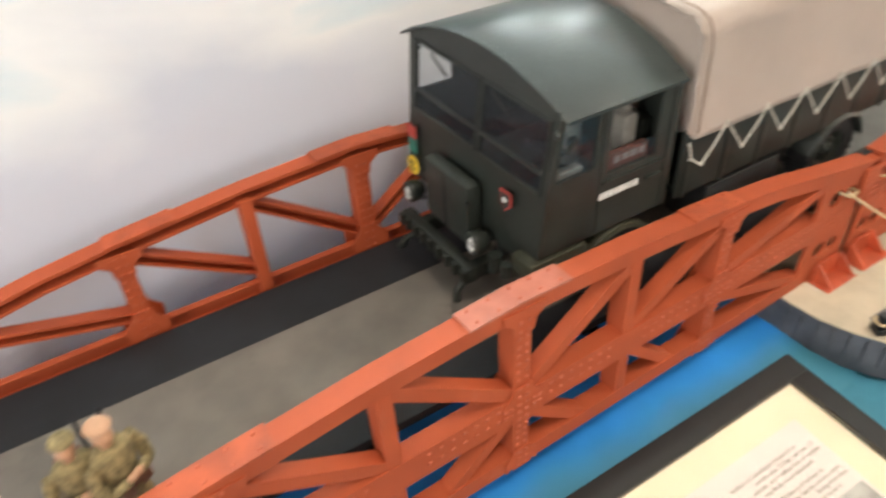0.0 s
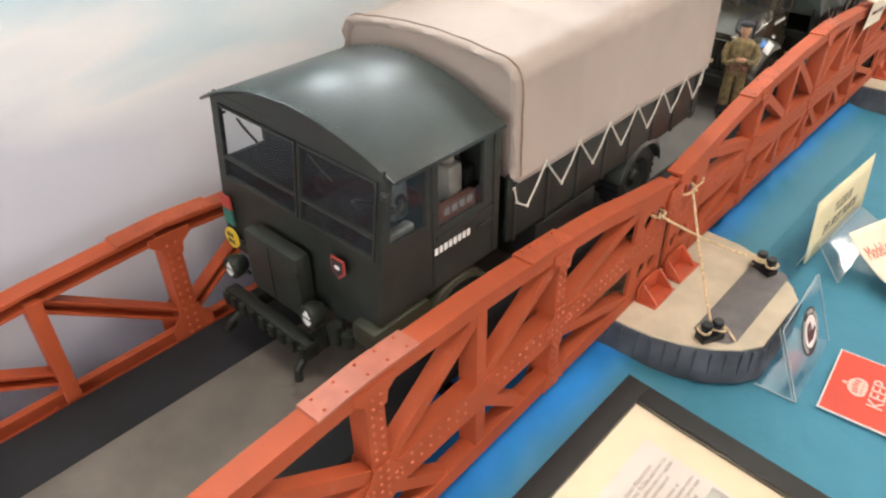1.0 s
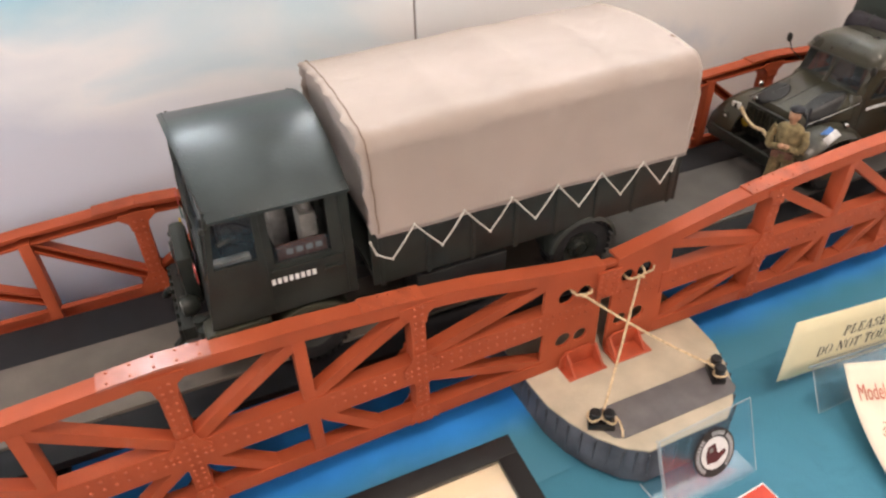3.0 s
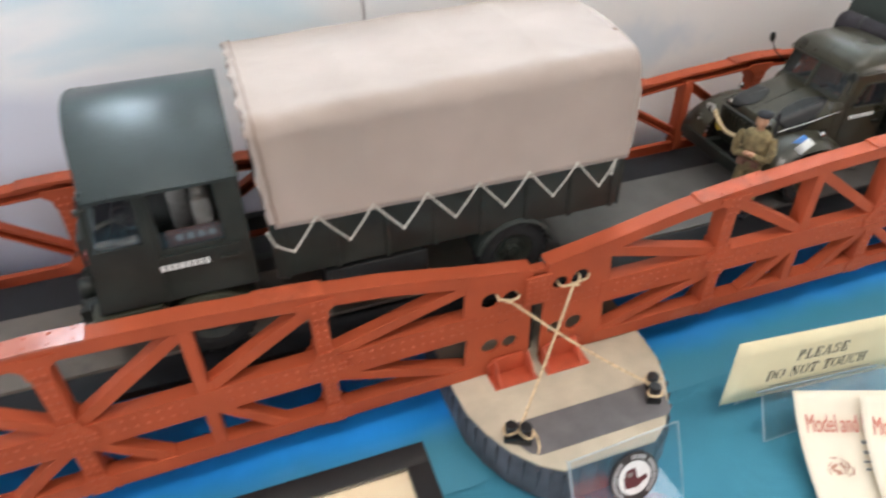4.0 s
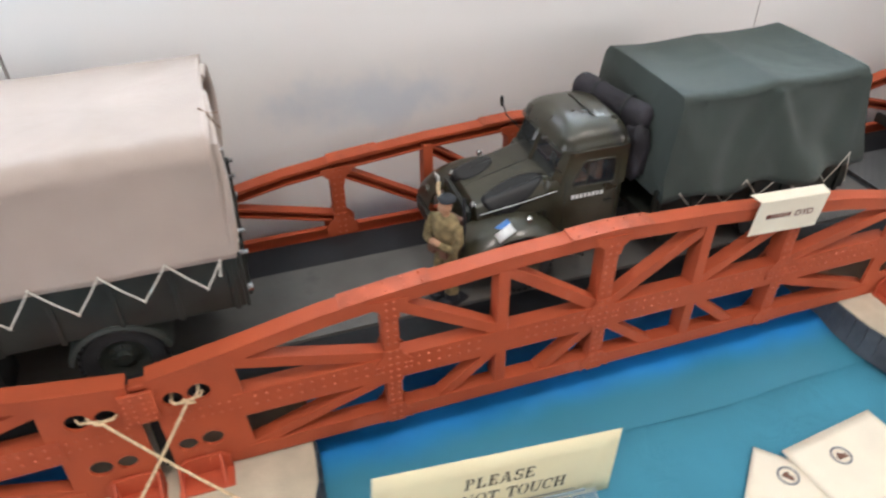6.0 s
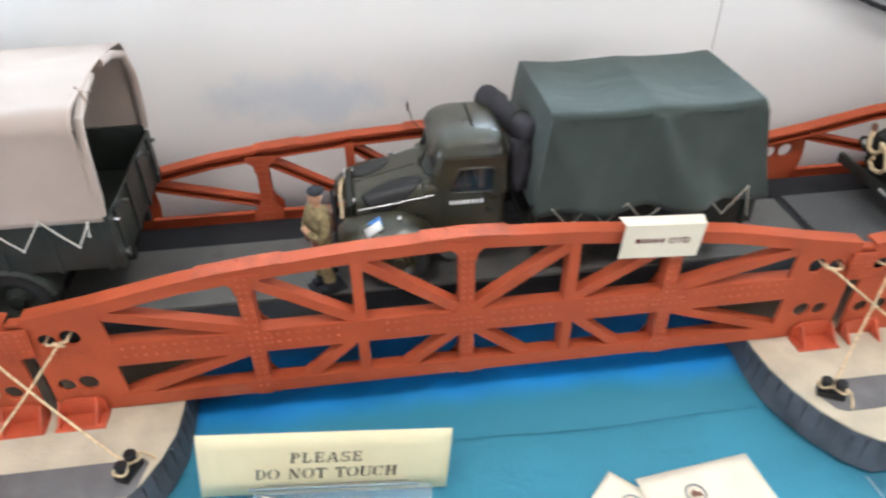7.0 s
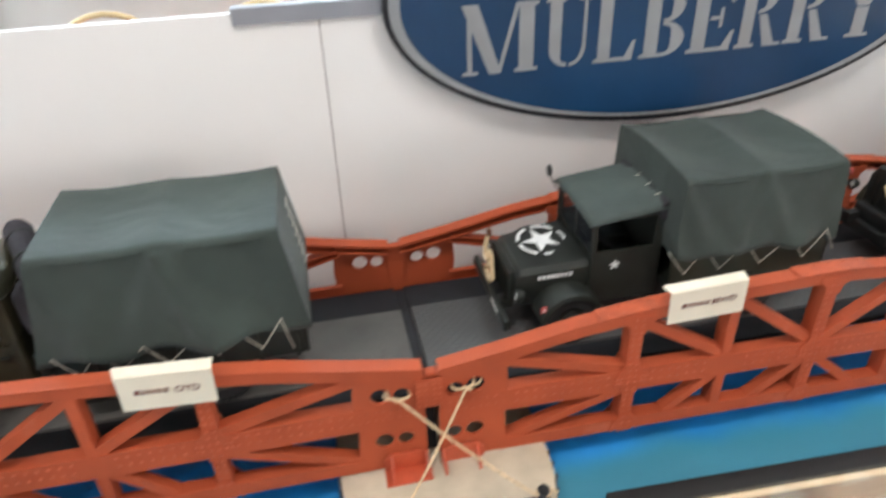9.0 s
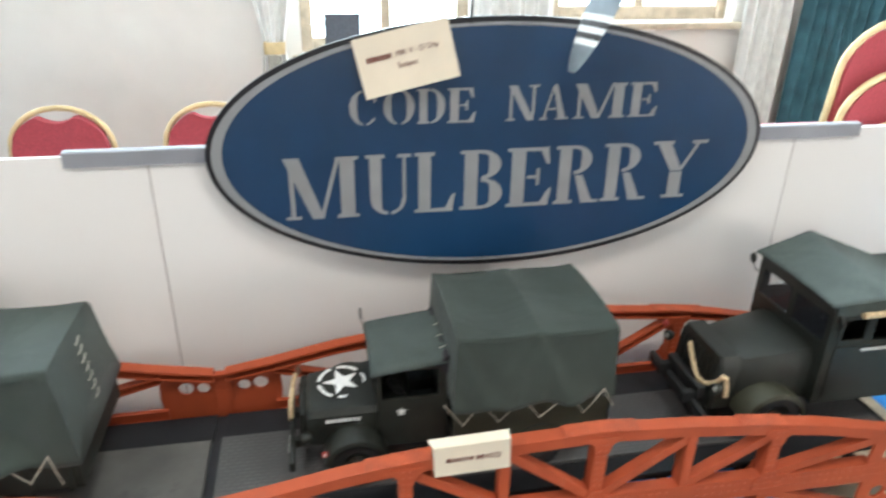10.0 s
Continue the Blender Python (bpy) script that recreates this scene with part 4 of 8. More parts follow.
def make_pontoon(bow):
    """bow: how far the rounded near end runs out, as a share of the longest."""
    t = thing("pontoon", 0, 0, TZ, "tan decked grey bridge pontoon with ribbed sides", "pontoon", "bridge pontoons")
    h = 0.7845 - TZ
    near = [(x, min(y, -0.06 + (y + 0.06) * bow) if bow > 1 else max(y, -0.06 + (y + 0.06) * bow)) for x, y in HALF]
    mir = [(x, 0.30 - y) for x, y in HALF[-2::-1]]
    right = near + mir
    ring = right + [(-x, y) for x, y in right[::-1]]
    bm = B()
    loft(bm, [[(x * 1.035, 0.15 + (y - 0.15) * 1.02, 0.006) for x, y in ring], [(x * 1.02, 0.15 + (y - 0.15) * 1.01, h * 0.5) for x, y in ring], [(x * 0.995, 0.15 + (y - 0.15) * 0.997, h - 0.0035) for x, y in ring]])
    part("hull", bm, M_PON_SIDE, t, "grey ribbed hull side")
    bm = B()
    loft(bm, [[(x, y, h - 0.0034) for x, y in ring], [(x * 1.0, y, h - 0.0008) for x, y in ring], [(x * 0.992, 0.15 + (y - 0.15) * 0.996, h) for x, y in ring]])
    part("deck", bm, M_PON_DECK, t, "tan painted deck with small chips")
    # ribs round the near end
    pts = []
    for (a, b), (c, d) in zip(ring, ring[1:] + ring[:1]):
        n = max(1, round(math.hypot(c - a, d - b) / 0.019))
        for i in range(n):
            f = i / n
            x, y = a + (c - a) * f, b + (d - b) * f
            if y < 0.0:
                pts.append((x, y, c - a, d - b))
    mesh = None
    for x, y, dx, dy in pts:
        a = math.atan2(dy, dx)
        if mesh is None:
            bm = B()
            prism(bm, [(-0.0012, 0.001), (-0.0008, -0.0022), (0.0008, -0.0022), (0.0012, 0.001)], "z", 0.006, h - 0.005)
            o = part("rib", bm, M_PON_SIDE, t)
            mesh = o.data
        else:
            o = new("rib", mesh)
            o.parent = t
        o.matrix_local = Matrix.Translation((x * 1.018, 0.15 + (y - 0.15) * 1.009, 0)) @ Matrix.Rotation(a, 4, "Z")
    bm = B()
    loft(bm, [[(-0.094, -0.103, z), (-0.098, -0.118, z), (-0.088, -0.140, z), (-0.076, -0.146, z), (0.096, -0.146, z), (0.104, -0.140, z), (0.112, -0.10, z), (0.106, -0.094, z), (-0.088, -0.094, z)] for z in (h + 0.0002, h + 0.0012)])
    part("grip_strip", bm, M_PON_STRIP, t, "grey painted strip")
    return t


JOINTS = [0.0, SPAN]
make_pontoon(0.86).matrix_world = pose(0.022, 0, TZ)
pon = make_pontoon(1.02)
pon.matrix_world = pose(SPAN + 0.013, 0, TZ)
for j in (-SPAN, 2 * SPAN):
    copy_thing(pon, pose(j + 0.018, 0, TZ))


def make_bollard():
    t = thing("bollard", 0, 0, 0, "glossy black twin mooring bollard on a small base", "bollard", "mooring bollards")
    bm = B()
    box(bm, -0.0165, -0.0085, 0, 0.0165, 0.0085, 0.009, 0.001)
    part("base", bm, M_BLACK, t)
    for x in (-0.0085, 0.0085):
        bm = B()
        lathe(bm, [(0.0002, 0.008), (0.0060, 0.008), (0.0056, 0.012), (0.0056, 0.019), (0.0076, 0.021), (0.0076, 0.0245), (0.0064, 0.026), (0.0002, 0.026)], (x, 0, 0), "z", 16)
        part("post", bm, M_BLACK, t)
    return t


DZP = 0.7858
bol = make_bollard()
first = True
for j in JOINTS:
    for dx, dy, rz in ((-0.0715, -0.117, -28), (0.115, -0.112, 66)):
        m = pose(j + dx, dy, DZP, 0, 0, rz)
        if first:
            bol.matrix_world = m
            first = False
        else:
            copy_thing(bol, m)


def make_mooring(j):
    for hx, bx, by, rz in ((-0.045, 0.115, -0.112, 66), (0.045, -0.0715, -0.117, -28)):
        t = thing("mooring_rope", j, 0, 0.9, "pale hemp mooring rope tied from truss to bollard", "rope", "mooring ropes")
        a = Vector((hx, -0.012, 0.012))
        b = Vector((bx, by, DZP + 0.016 - 0.9))
        pts = [a + (b - a) * (i / 12) - Vector((0, 0, 0.006 * math.sin(math.pi * i / 12))) for i in range(13)]
        bm = B()
        tube(bm, pts, 0.0017, 7)
        part("line", bm, M_ROPE, t)
        # loop through two holes
        s = -1 if hx < 0 else 1
        bm = B()
        x0, x1 = s * 0.027, s * 0.055
        tube(bm, [(x0, 0.006, 0.010), (x0, -0.008, 0.010), (x0 + s * 0.004, -0.0125, 0.0105), (hx, -0.015, 0.012), (x1 - s * 0.003, -0.012, 0.013), (x1, -0.006, 0.0145), (x1, 0.006, 0.015)], 0.0018, 7)
        tube(bm, [(hx - 0.005, -0.0145, 0.0155), (hx, -0.0175, 0.0125), (hx + 0.005, -0.0145, 0.0085), (hx, -0.0125, 0.009), (hx - 0.005, -0.0145, 0.0155)], 0.0017, 6)
        tube(bm, [(x1 - s * 0.012, -0.014, 0.013), (x1 + s * 0.004, -0.018, 0.020), (x1 + s * 0.006, -0.017, 0.026)], 0.0014, 6)
        part("hitch", bm, M_ROPE, t)
        # figure of eight round the bollard
        m = pose(bx, by, DZP - 0.9, 0, 0, rz)
        pts = []
        for i in range(49):
            a = 4 * math.pi * i / 48
            pts.append(m @ Vector((0.0175 * math.sin(a / 2), 0.0085 * math.sin(a), 0.0125 + 0.005 * i / 48)))
        bm = B()
        tube(bm, pts, 0.0016, 6)
        tail = [m @ Vector(p) for p in ((0.016, 0.004, 0.015), (0.022, -0.002, 0.012), (0.026, -0.010, 0.004), (0.025, -0.018, 0.0018))]
        tube(bm, tail, 0.0016, 6)
        part("rope_turn", bm, M_ROPE, t)


for j in JOINTS:
    make_mooring(j)

# ---------------------------------------------------------------- model vehicles
def make_wheel(parent, x, y, r, w, material, z=None):
    """A wheel disc with hub and bolts, and a treaded tyre on it. y: the middle; the outer face looks to -y if y < 0."""
    s = -1 if y < 0 else 1
    z = r if z is None else z
    bm = B()
    lathe(bm, [(0.0005, s * w * 0.50), (r * 0.17, s * w * 0.50), (r * 0.20, s * w * 0.34), (r * 0.36, s * w * 0.26), (r * 0.52, s * w * 0.40), (r * 0.56, s * w * 0.44), (r * 0.58, s * w * 0.30), (r * 0.58, -s * w * 0.42), (0.0005, -s * w * 0.42)], (0, 0, 0), "y", 24)
    for i in range(8):
        a = 2 * math.pi * i / 8
        cyl(bm, (r * 0.29 * math.cos(a), s * w * 0.27, r * 0.29 * math.sin(a)), (r * 0.29 * math.cos(a), s * w * 0.36, r * 0.29 * math.sin(a)), r * 0.035, 6)
    ob = part("wheel", bm, material, parent)
    ob.matrix_local = pose(x, y, z)
    bm = B()
    lathe(bm, [(r * 0.57, -w * 0.45), (r * 0.72, -w * 0.52), (r * 0.90, -w * 0.50), (r * 0.965, -w * 0.38), (r * 0.972, 0), (r * 0.965, w * 0.38), (r * 0.90, w * 0.50), (r * 0.72, w * 0.52), (r * 0.57, w * 0.45)], (0, 0, 0), "y", 36)
    n = 30
    for i in range(n):
        a = 2 * math.pi * i / n
        ca, sa = math.cos(a), math.sin(a)
        for y0, y1 in ((-w * 0.49, -w * 0.04), (w * 0.04, w * 0.49)):
            rr, t = (r * 0.93, r * 1.0), 0.055 * r
            pts = []
            for yy in (y0, y1):
                for q in rr:
                    for d in (-t, t):
                        pts.append((q * ca - d * sa, yy, q * sa + d * ca))
            vs = [bm.verts.new(p) for p in pts]
            for f in ((0, 1, 3, 2), (4, 6, 7, 5), (0, 4, 5, 1), (2, 3, 7, 6), (0, 2, 6, 4), (1, 5, 7, 3)):
                bm.faces.new([vs[q] for q in f])
    part("tyre", bm, M_RUBBER, ob, "black treaded tyre")
    return ob


def guard(parent, x, zc, y0, y1, r, a0, a1, material, lip=0.006, label=""):
    bm = B()
    n = 18
    rings = []
    yo, yi = (y0, y1) if y0 < 0 else (y1, y0)
    s = -1 if y0 < 0 else 1
    for i in range(n + 1):
        a = radians(a0 + (a1 - a0) * i / n)
        c, q = math.cos(a), math.sin(a)
        pr = [(yi, r), (yo - s * 0.006, r), (yo - s * 0.002, r - 0.0015), (yo, r - lip), (yo - s * 0.002, r - lip), (yo - s * 0.004, r - 0.004), (yi, r - 0.003)]
        rings.append([(x + rr * c, yy, zc + rr * q) for yy, rr in pr])
    loft(bm, rings)
    return part("mudguard", bm, material, parent, label)


def tilt(parent, x0, x1, hw, z0, z1, rad, material, crown=0.006, flare=0.0, folds=0.0, open_rear=True, name="canvas_tilt", seed=1, front_lean=0.0, hoops=4, sag=0.004, yc=0.0, rear_lean=0.0, drop=0.0):
    """A canvas tilt over hoops: sides, top and front, a little slack between the hoops."""
    bm = B()
    prof = []
    ns = 14
    for i in range(ns + 1):
        prof.append((-1, i / ns * 0.999, 0))
    nc = 6
    for i in range(1, nc):
        prof.append((-1, 1, i / nc))
    for i in range(9):
        prof.append((-1 + 2 * (i + 0.0) / 8, 2, 0))
    for i in range(1, nc):
        prof.append((1, 1, 1 - i / nc))
    for i in range(ns + 1):
        prof.append((1, (1 - i / ns) * 0.999, 0))
    nx = 72

    def at(u, k):
        s, kind, c = prof[k]
        x = x0 + (x1 - x0) * u
        hoop = abs(math.sin(math.pi * u * (hoops - 1)))
        if kind == 2:
            t = s
            y = t * (hw - rad)
            z = z1 + crown * (1 - t * t) - sag * hoop * (0.55 + 0.6 * (1 - t * t))
        elif kind == 1 and c > 0:
            a = c * math.pi / 2
            y = s * (hw - rad + rad * math.cos(a))
            z = z1 - rad + rad * math.sin(a) - sag * hoop * 0.55
        else:
            f = kind
            z = z0 + (z1 - rad - z0) * f
            out = flare * (1 - f) ** 1.5
            wob = folds * (1 - f * 0.75) * (math.sin(u * 15 + seed + 1.5 * f) * 0.35 + math.sin(u * 27 + 2.1 * seed - 2 * f) * 0.20 + 1.0 * noise.noise(Vector((u * 5 + f * 1.5, seed, f * 2))))
            # taut ridges running down from each hoop, and a long diagonal pull from the corners
            for j in range(hoops):
                for drift, amp in ((0.20, 1.2), (-0.16, 0.7), (0.04, 0.4)):
                    d = (u - j / (hoops - 1) - drift * (1 - f)) / (0.026 + 0.070 * (1 - f))
                    wob += folds * 1.5 * amp * math.exp(-d * d) * (0.20 + (1 - f)) * (0.7 + 0.3 * math.sin(3.7 * j + seed))
            y = s * (hw + out + wob - 0.002 * hoop * f)
            z += 0.003 * math.sin(u * 21 + seed) * (1 - f) * (folds * 200 if folds else 0.15)
        zz = (z - z0) / (z1 - z0)
        z -= drop * zz * (1 - u) ** 2
        x += front_lean * zz * (1 - u) + rear_lean * (1 - zz) * max(0.0, u - 0.6) / 0.4
        y += yc * zz
        n = noise.noise(Vector((x * 22, y * 22, z * 22 + seed)))
        return (x, y + 0.0007 * n, z + 0.0007 * n)
    rows = [[bm.verts.new(at(i / nx, k)) for k in range(len(prof))] for i in range(nx + 1)]
    for a, b in zip(rows, rows[1:]):
        for k in range(len(prof) - 1):
            bm.faces.new((a[k], a[k + 1], b[k + 1], b[k]))
    ends = [rows[0]] if open_rear else [rows[0], rows[-1]]
    for e in ends:
        m = len(e)
        cx = sum((v.co for v in e), Vector()) / m
        inner = [bm.verts.new(v.co.lerp(cx, 0.5) + Vector((-0.004 if e is rows[0] else 0.004, 0, 0))) for v in e]
        for k in range(m - 1):
            bm.faces.new((e[k], e[k + 1], inner[k + 1], inner[k]))
        bm.faces.new((e[-1], e[0], inner[0], inner[-1]))
        bm.faces.new(inner)
    ob = part(name, bm, material, parent, smooth=50)
    return solid(ob, 0.0018)


def lacing(parent, run, y, material, r=0.0011):
    bm = B()
    pts = [(x, y, z) for x, z in run]
    for a, b in zip(pts, pts[1:]):
        tube(bm, [a, tuple((Vector(a) + Vector(b)) / 2 + Vector((0, -0.0006, -0.0006))), b], r, 6)
    for p in pts:
        ball(bm, p, r * 1.7, r * 1.7, r * 1.7, 8, 5)
    return part("lacing", bm, material, parent, "zigzag lacing cord")


def headlamp(parent, x, y, z, r, shell):
    bm = B()
    lathe(bm, [(0.0004, 0.012), (r * 0.5, 0.011), (r * 0.9, 0.006), (r, 0.0), (r, -0.002), (r * 0.86, -0.002), (r * 0.86, 0.0005), (0.0004, 0.0005)], (x, y, z), "x", 20)
    ob = part("headlamp", bm, shell, parent)
    bm = B()
    lathe(bm, [(0.0004, -0.0016), (r * 0.34, -0.0013), (r * 0.52, -0.0004), (0.0004, 0.0003)], (x, y, z), "x", 20)
    part("lens", bm, M_LAMPGLASS, ob)
    return ob


def number_bars(parent, x, y, z, w, h, material=M_WHITE, n=7, rx=90):
    h *= 0.8
    h *= 0.85
    ws = [[w / n * 0.66] * n]
    return bars("serial_marking", ws, h, h, pose(x, y, z, rx, 0, 0), material, parent, gap=w / n * 0.34, label="white painted serial marking")


def star_mesh(bm, c, r, ring=False, axis="y", t=0.0006, sy=1.0):
    pts = []
    for i in range(10):
        a = math.pi / 2 + math.pi * i / 5
        q = r if i % 2 == 0 else r * 0.40
        pts.append((c[0] + q * math.cos(a), c[1] + q * math.sin(a) * sy))
    return pts


def hollow_panel(bm, axis, lo, hi, a0, a1, b0, b1, holes):
    """A panel spanning a0..a1 by b0..b1 with rectangular holes (a0, a1, b0, b1) cut right through."""
    As = sorted({a0, a1, *[h[0] for h in holes], *[h[1] for h in holes]})
    Bs = sorted({b0, b1, *[h[2] for h in holes], *[h[3] for h in holes]})
    for p, q in zip(As, As[1:]):
        for r, s in zip(Bs, Bs[1:]):
            if any(h[0] <= p and q <= h[1] and h[2] <= r and s <= h[3] for h in holes):
                continue
            if axis == "y":
                box(bm, p, lo, r, q, hi, s)
            else:
                box(bm, lo, p, r, hi, q, s)
    bmesh.ops.remove_doubles(bm, verts=bm.verts, dist=1e-6)
    inner = [f for f in bm.faces if len([e for e in f.edges if len(e.link_faces) > 2]) == 4]
    bmesh.ops.delete(bm, geom=inner, context="FACES_ONLY")


def gun_tractor():
    """Forward-control artillery tractor with a canvas load cover."""
    t = thing("model_lorry", -0.482, 0.153, DECK_Z, "dark green forward-control model lorry with beige canvas tilt", "model lorry", "model lorries on the bridge")
    W = 0.117
    bm = B()
    for y in (-0.045, 0.045):
        box(bm, 0.01, y - 0.006, 0.055, 0.60, y + 0.006, 0.075)
    for x in (0.03, 0.20, 0.38, 0.58):
        box(bm, x, -0.045, 0.057, x + 0.012, 0.045, 0.073)
    for x in (0.10, 0.469):
        cyl(bm, (x, -0.09, 0.046), (x, 0.09, 0.046), 0.006, 10)
    part("chassis", bm, M_STEEL, t)
    # cab sides with window openings; the front of the cab leans back towards its roof
    high = lambda y: 0.010 * (y + 0.1215) / 0.243

    def raked(ob, reach=0.075):
        for v in ob.data.vertices:
            if v.co.z > 0.10:
                v.co.z += high(v.co.y) * (v.co.z - 0.10) / 0.132
                v.co.x += (0.115 - 0.25 * min(0.12, max(-0.12, v.co.y))) * (v.co.z - 0.10) * min(1.0, max(0.0, 1 - v.co.x / reach))
        return ob

    for s in (-1, 1):
        y0, y1 = sorted((s * W, s * (W - 0.004)))
        bm = B()
        hollow_panel(bm, "y", y0, y1, 0.0, 0.162, 0.096, 0.233, [(0.008, 0.059, 0.172, 0.227), (0.077, 0.138, 0.160, 0.227)] if s < 0 else [(0.008, 0.059, 0.172, 0.227), (0.085, 0.125, 0.188, 0.222)])
        raked(part("cab_side", bm, M_AEC, t, smooth=0))
        bm = B()
        yo = s * (W + 0.0012)
        for a, b, c, d in ((0.0685, 0.0705, 0.10, 0.228), (0.152, 0.154, 0.10, 0.228)):
            box(bm, a, min(yo, s * W), c, b, max(yo, s * W), d)
        box(bm, 0.073, min(s * W, s * (W + 0.0025)), 0.1505, 0.150, max(s * W, s * (W + 0.0025)), 0.154)
        part("door", bm, M_AEC, t, "cab door edge and rail")
        bm = B()
        box(bm, 0.128, min(s * W, s * (W + 0.004)), 0.137, 0.148, max(s * W, s * (W + 0.004)), 0.1405, 0.0006)
        part("door_handle", bm, M_AEC, t)
    for x0, x1, z0, z1 in ((0.0082, 0.0588, 0.1722, 0.2268), (0.0772, 0.1378, 0.1602, 0.180)):
        bm = B()
        box(bm, x0, -W + 0.0015, z0, x1, -W + 0.0025, z1)
        g = raked(part("side_window", bm, M_CABGLASS, t, smooth=0))
        g.visible_shadow = False
    number_bars(t, 0.070, -W - 0.0010, 0.1425, 0.050, 0.0105, n=8)
    # front with two windscreens
    bm = B()
    hollow_panel(bm, "x", 0.0, 0.004, -W + 0.0042, W - 0.0042, 0.078, 0.238, [(-0.108, -0.0122, 0.158, 0.229), (-0.0078, 0.104, 0.158, 0.229)])
    raked(part("cab_front", bm, M_AEC, t, smooth=0))
    bm = B()
    prism(bm, [(-W + 0.0042, 0.238)] + [(y, 0.232 + 0.030 * (1 - (y / 0.121) ** 2)) for y in [-W + 0.006 + (2 * W - 0.012) * i / 12 for i in range(13)]] + [(W - 0.0042, 0.238)], "x", 0.0002, 0.0040)
    raked(part("cab_brow", bm, M_AEC, t))
    for y0, y1 in ((-0.108, -0.0122), (-0.0078, 0.104)):
        bm = B()
        for a, b, c, d in ((y0, y1, 0.158, 0.160), (y0, y1, 0.2270, 0.229), (y0, y0 + 0.0018, 0.160, 0.2270), (y1 - 0.0018, y1, 0.160, 0.2270), (y0 + 0.0018, y1 - 0.0018, 0.178, 0.1805)):
            box(bm, -0.002, a, c, 0.003, b, d)
        fr = raked(part("windscreen_frame", bm, M_AEC, t, smooth=0))
        bm = B()
        box(bm, 0.0005, y0 + 0.0018, 0.160, 0.0015, y1 - 0.0018, 0.2270)
        g = raked(part("windscreen", bm, M_CABGLASS, fr, smooth=0))
        g.visible_shadow = False
    for y in (0.070, -0.030):
        bm = B()
        tube(bm, [(-0.004, y, 0.226), (-0.005, y - 0.012, 0.221), (-0.005, y - 0.03, 0.214)], 0.0011, 6)
        raked(part("wiper", bm, M_STEEL, t))
    # rear wall, floor, seats, wheel
    bm = B()
    hollow_panel(bm, "x", 0.158, 0.162, -W + 0.0042, W - 0.0042, 0.096, 0.238, [(-0.07, -0.02, 0.18, 0.215), (0.02, 0.07, 0.18, 0.215)])
    part("cab_back", bm, M_AEC, t, smooth=0)
    bm = B()
    box(bm, 0.005, -W + 0.005, 0.092, 0.157, W - 0.005, 0.097)
    part("cab_floor", bm, M_STEEL, t)
    for y in (-0.065, 0.065):
        bm = B()
        box(bm, 0.098, y - 0.028, 0.11, 0.150, y + 0.028, 0.130, 0.006)
        box(bm, 0.142, y - 0.028, 0.131, 0.156, y + 0.028, 0.185, 0.005)
        part("seat", bm, M_OLIVE_DARK, t, "dark padded seat")
    bm = B()
    box(bm, 0.030, -0.035, 0.097, 0.140, 0.035, 0.140, 0.008)
    part("engine_cover", bm, M_AEC, t)
    bm = B()
    lathe(bm, [(0.019, 0.0), (0.0205, 0.0015), (0.019, 0.003), (0.0175, 0.0015)], (0, 0, 0), "z", 24)
    for k in range(3):
        a = 2 * math.pi * k / 3
        cyl(bm, (0, 0, 0.0015), (0.019 * math.cos(a), 0.019 * math.sin(a), 0.0015), 0.001, 6)
    sw = part("steering_wheel", bm, M_BLACK, t)
    sw.matrix_local = pose(0.050, -0.062, 0.172, 0, 22, 0)
    bm = B()
    box(bm, 0.112, -0.098, 0.1305, 0.132, -0.066, 0.200, 0.007)
    ball(bm, (0.122, -0.082, 0.203), 0.008, 0.012, 0.008, 10, 6)
    part("kit_bag", bm, M_GREY_CLOTH, t, "grey kit bag on the seat")
    bm = B()
    box(bm, 0.086, -0.050, 0.1305, 0.108, -0.020, 0.206, 0.008)
    ball(bm, (0.096, -0.036, 0.206), 0.009, 0.013, 0.008, 10, 6)
    part("kit_bag", bm, M_GREY_CLOTH, t, "grey kit bag on the seat")
    bm = B()
    box(bm, 0.016, -0.108, 0.150, 0.056, -0.098, 0.1735, 0.002)
    part("map_case", bm, M_GREY_CLOTH, t, "pale map case below the window")
    bm = B()
    box(bm, 0.083, -0.109, 0.1305, 0.136, -0.101, 0.1725, 0.001)
    bx = part("carton", bm, M_BOX_RED, t, "red-brown carton behind the window")
    bars("carton_mark", [[0.007, 0.007, 0.007, 0.007]], 0.01, 0.007, pose(0.092, -0.1096, 0.1705, 90), M_INK_GREY, bx, gap=0.0035)
    # roof
    bm = B()
    ys = [-0.1215 + 0.243 * i / 24 for i in range(25)]
    arch = lambda y: 0.232 + high(y) + 0.034 * (1 - (y / 0.1215) ** 2)
    rings = []
    lip = lambda x, y: x + (0.019 * ((0.1215 - y) / 0.243) ** 2 if x < 0.1 else 0.0)
    for x, dz in ((0.0035, -0.0012), (0.0055, 0.0), (0.162, 0.0), (0.164, -0.0012)):
        rings.append([(lip(x, y), y, arch(y) + dz) for y in ys] + [(lip(x, y), y, arch(y) - 0.0035 - dz) for y in ys[::-1]])
    loft(bm, rings)
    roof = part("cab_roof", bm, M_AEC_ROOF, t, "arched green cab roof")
    bm = B()
    for y in ys[1:-1]:
        for x in (0.009, 0.158):
            ball(bm, (lip(x, y), y, arch(y)), 0.0009, 0.0009, 0.0009, 6, 4)
    for x in [0.012 * i for i in range(3, 13)]:
        for y in (-0.1195, 0.1195):
            ball(bm, (x, y, arch(y)), 0.0009, 0.0009, 0.0009, 6, 4)
    tagged(part("rivets", bm, M_AEC_ROOF, roof), kind="stuff")
    # radiator cover, lamps, bumper
    bm = B()
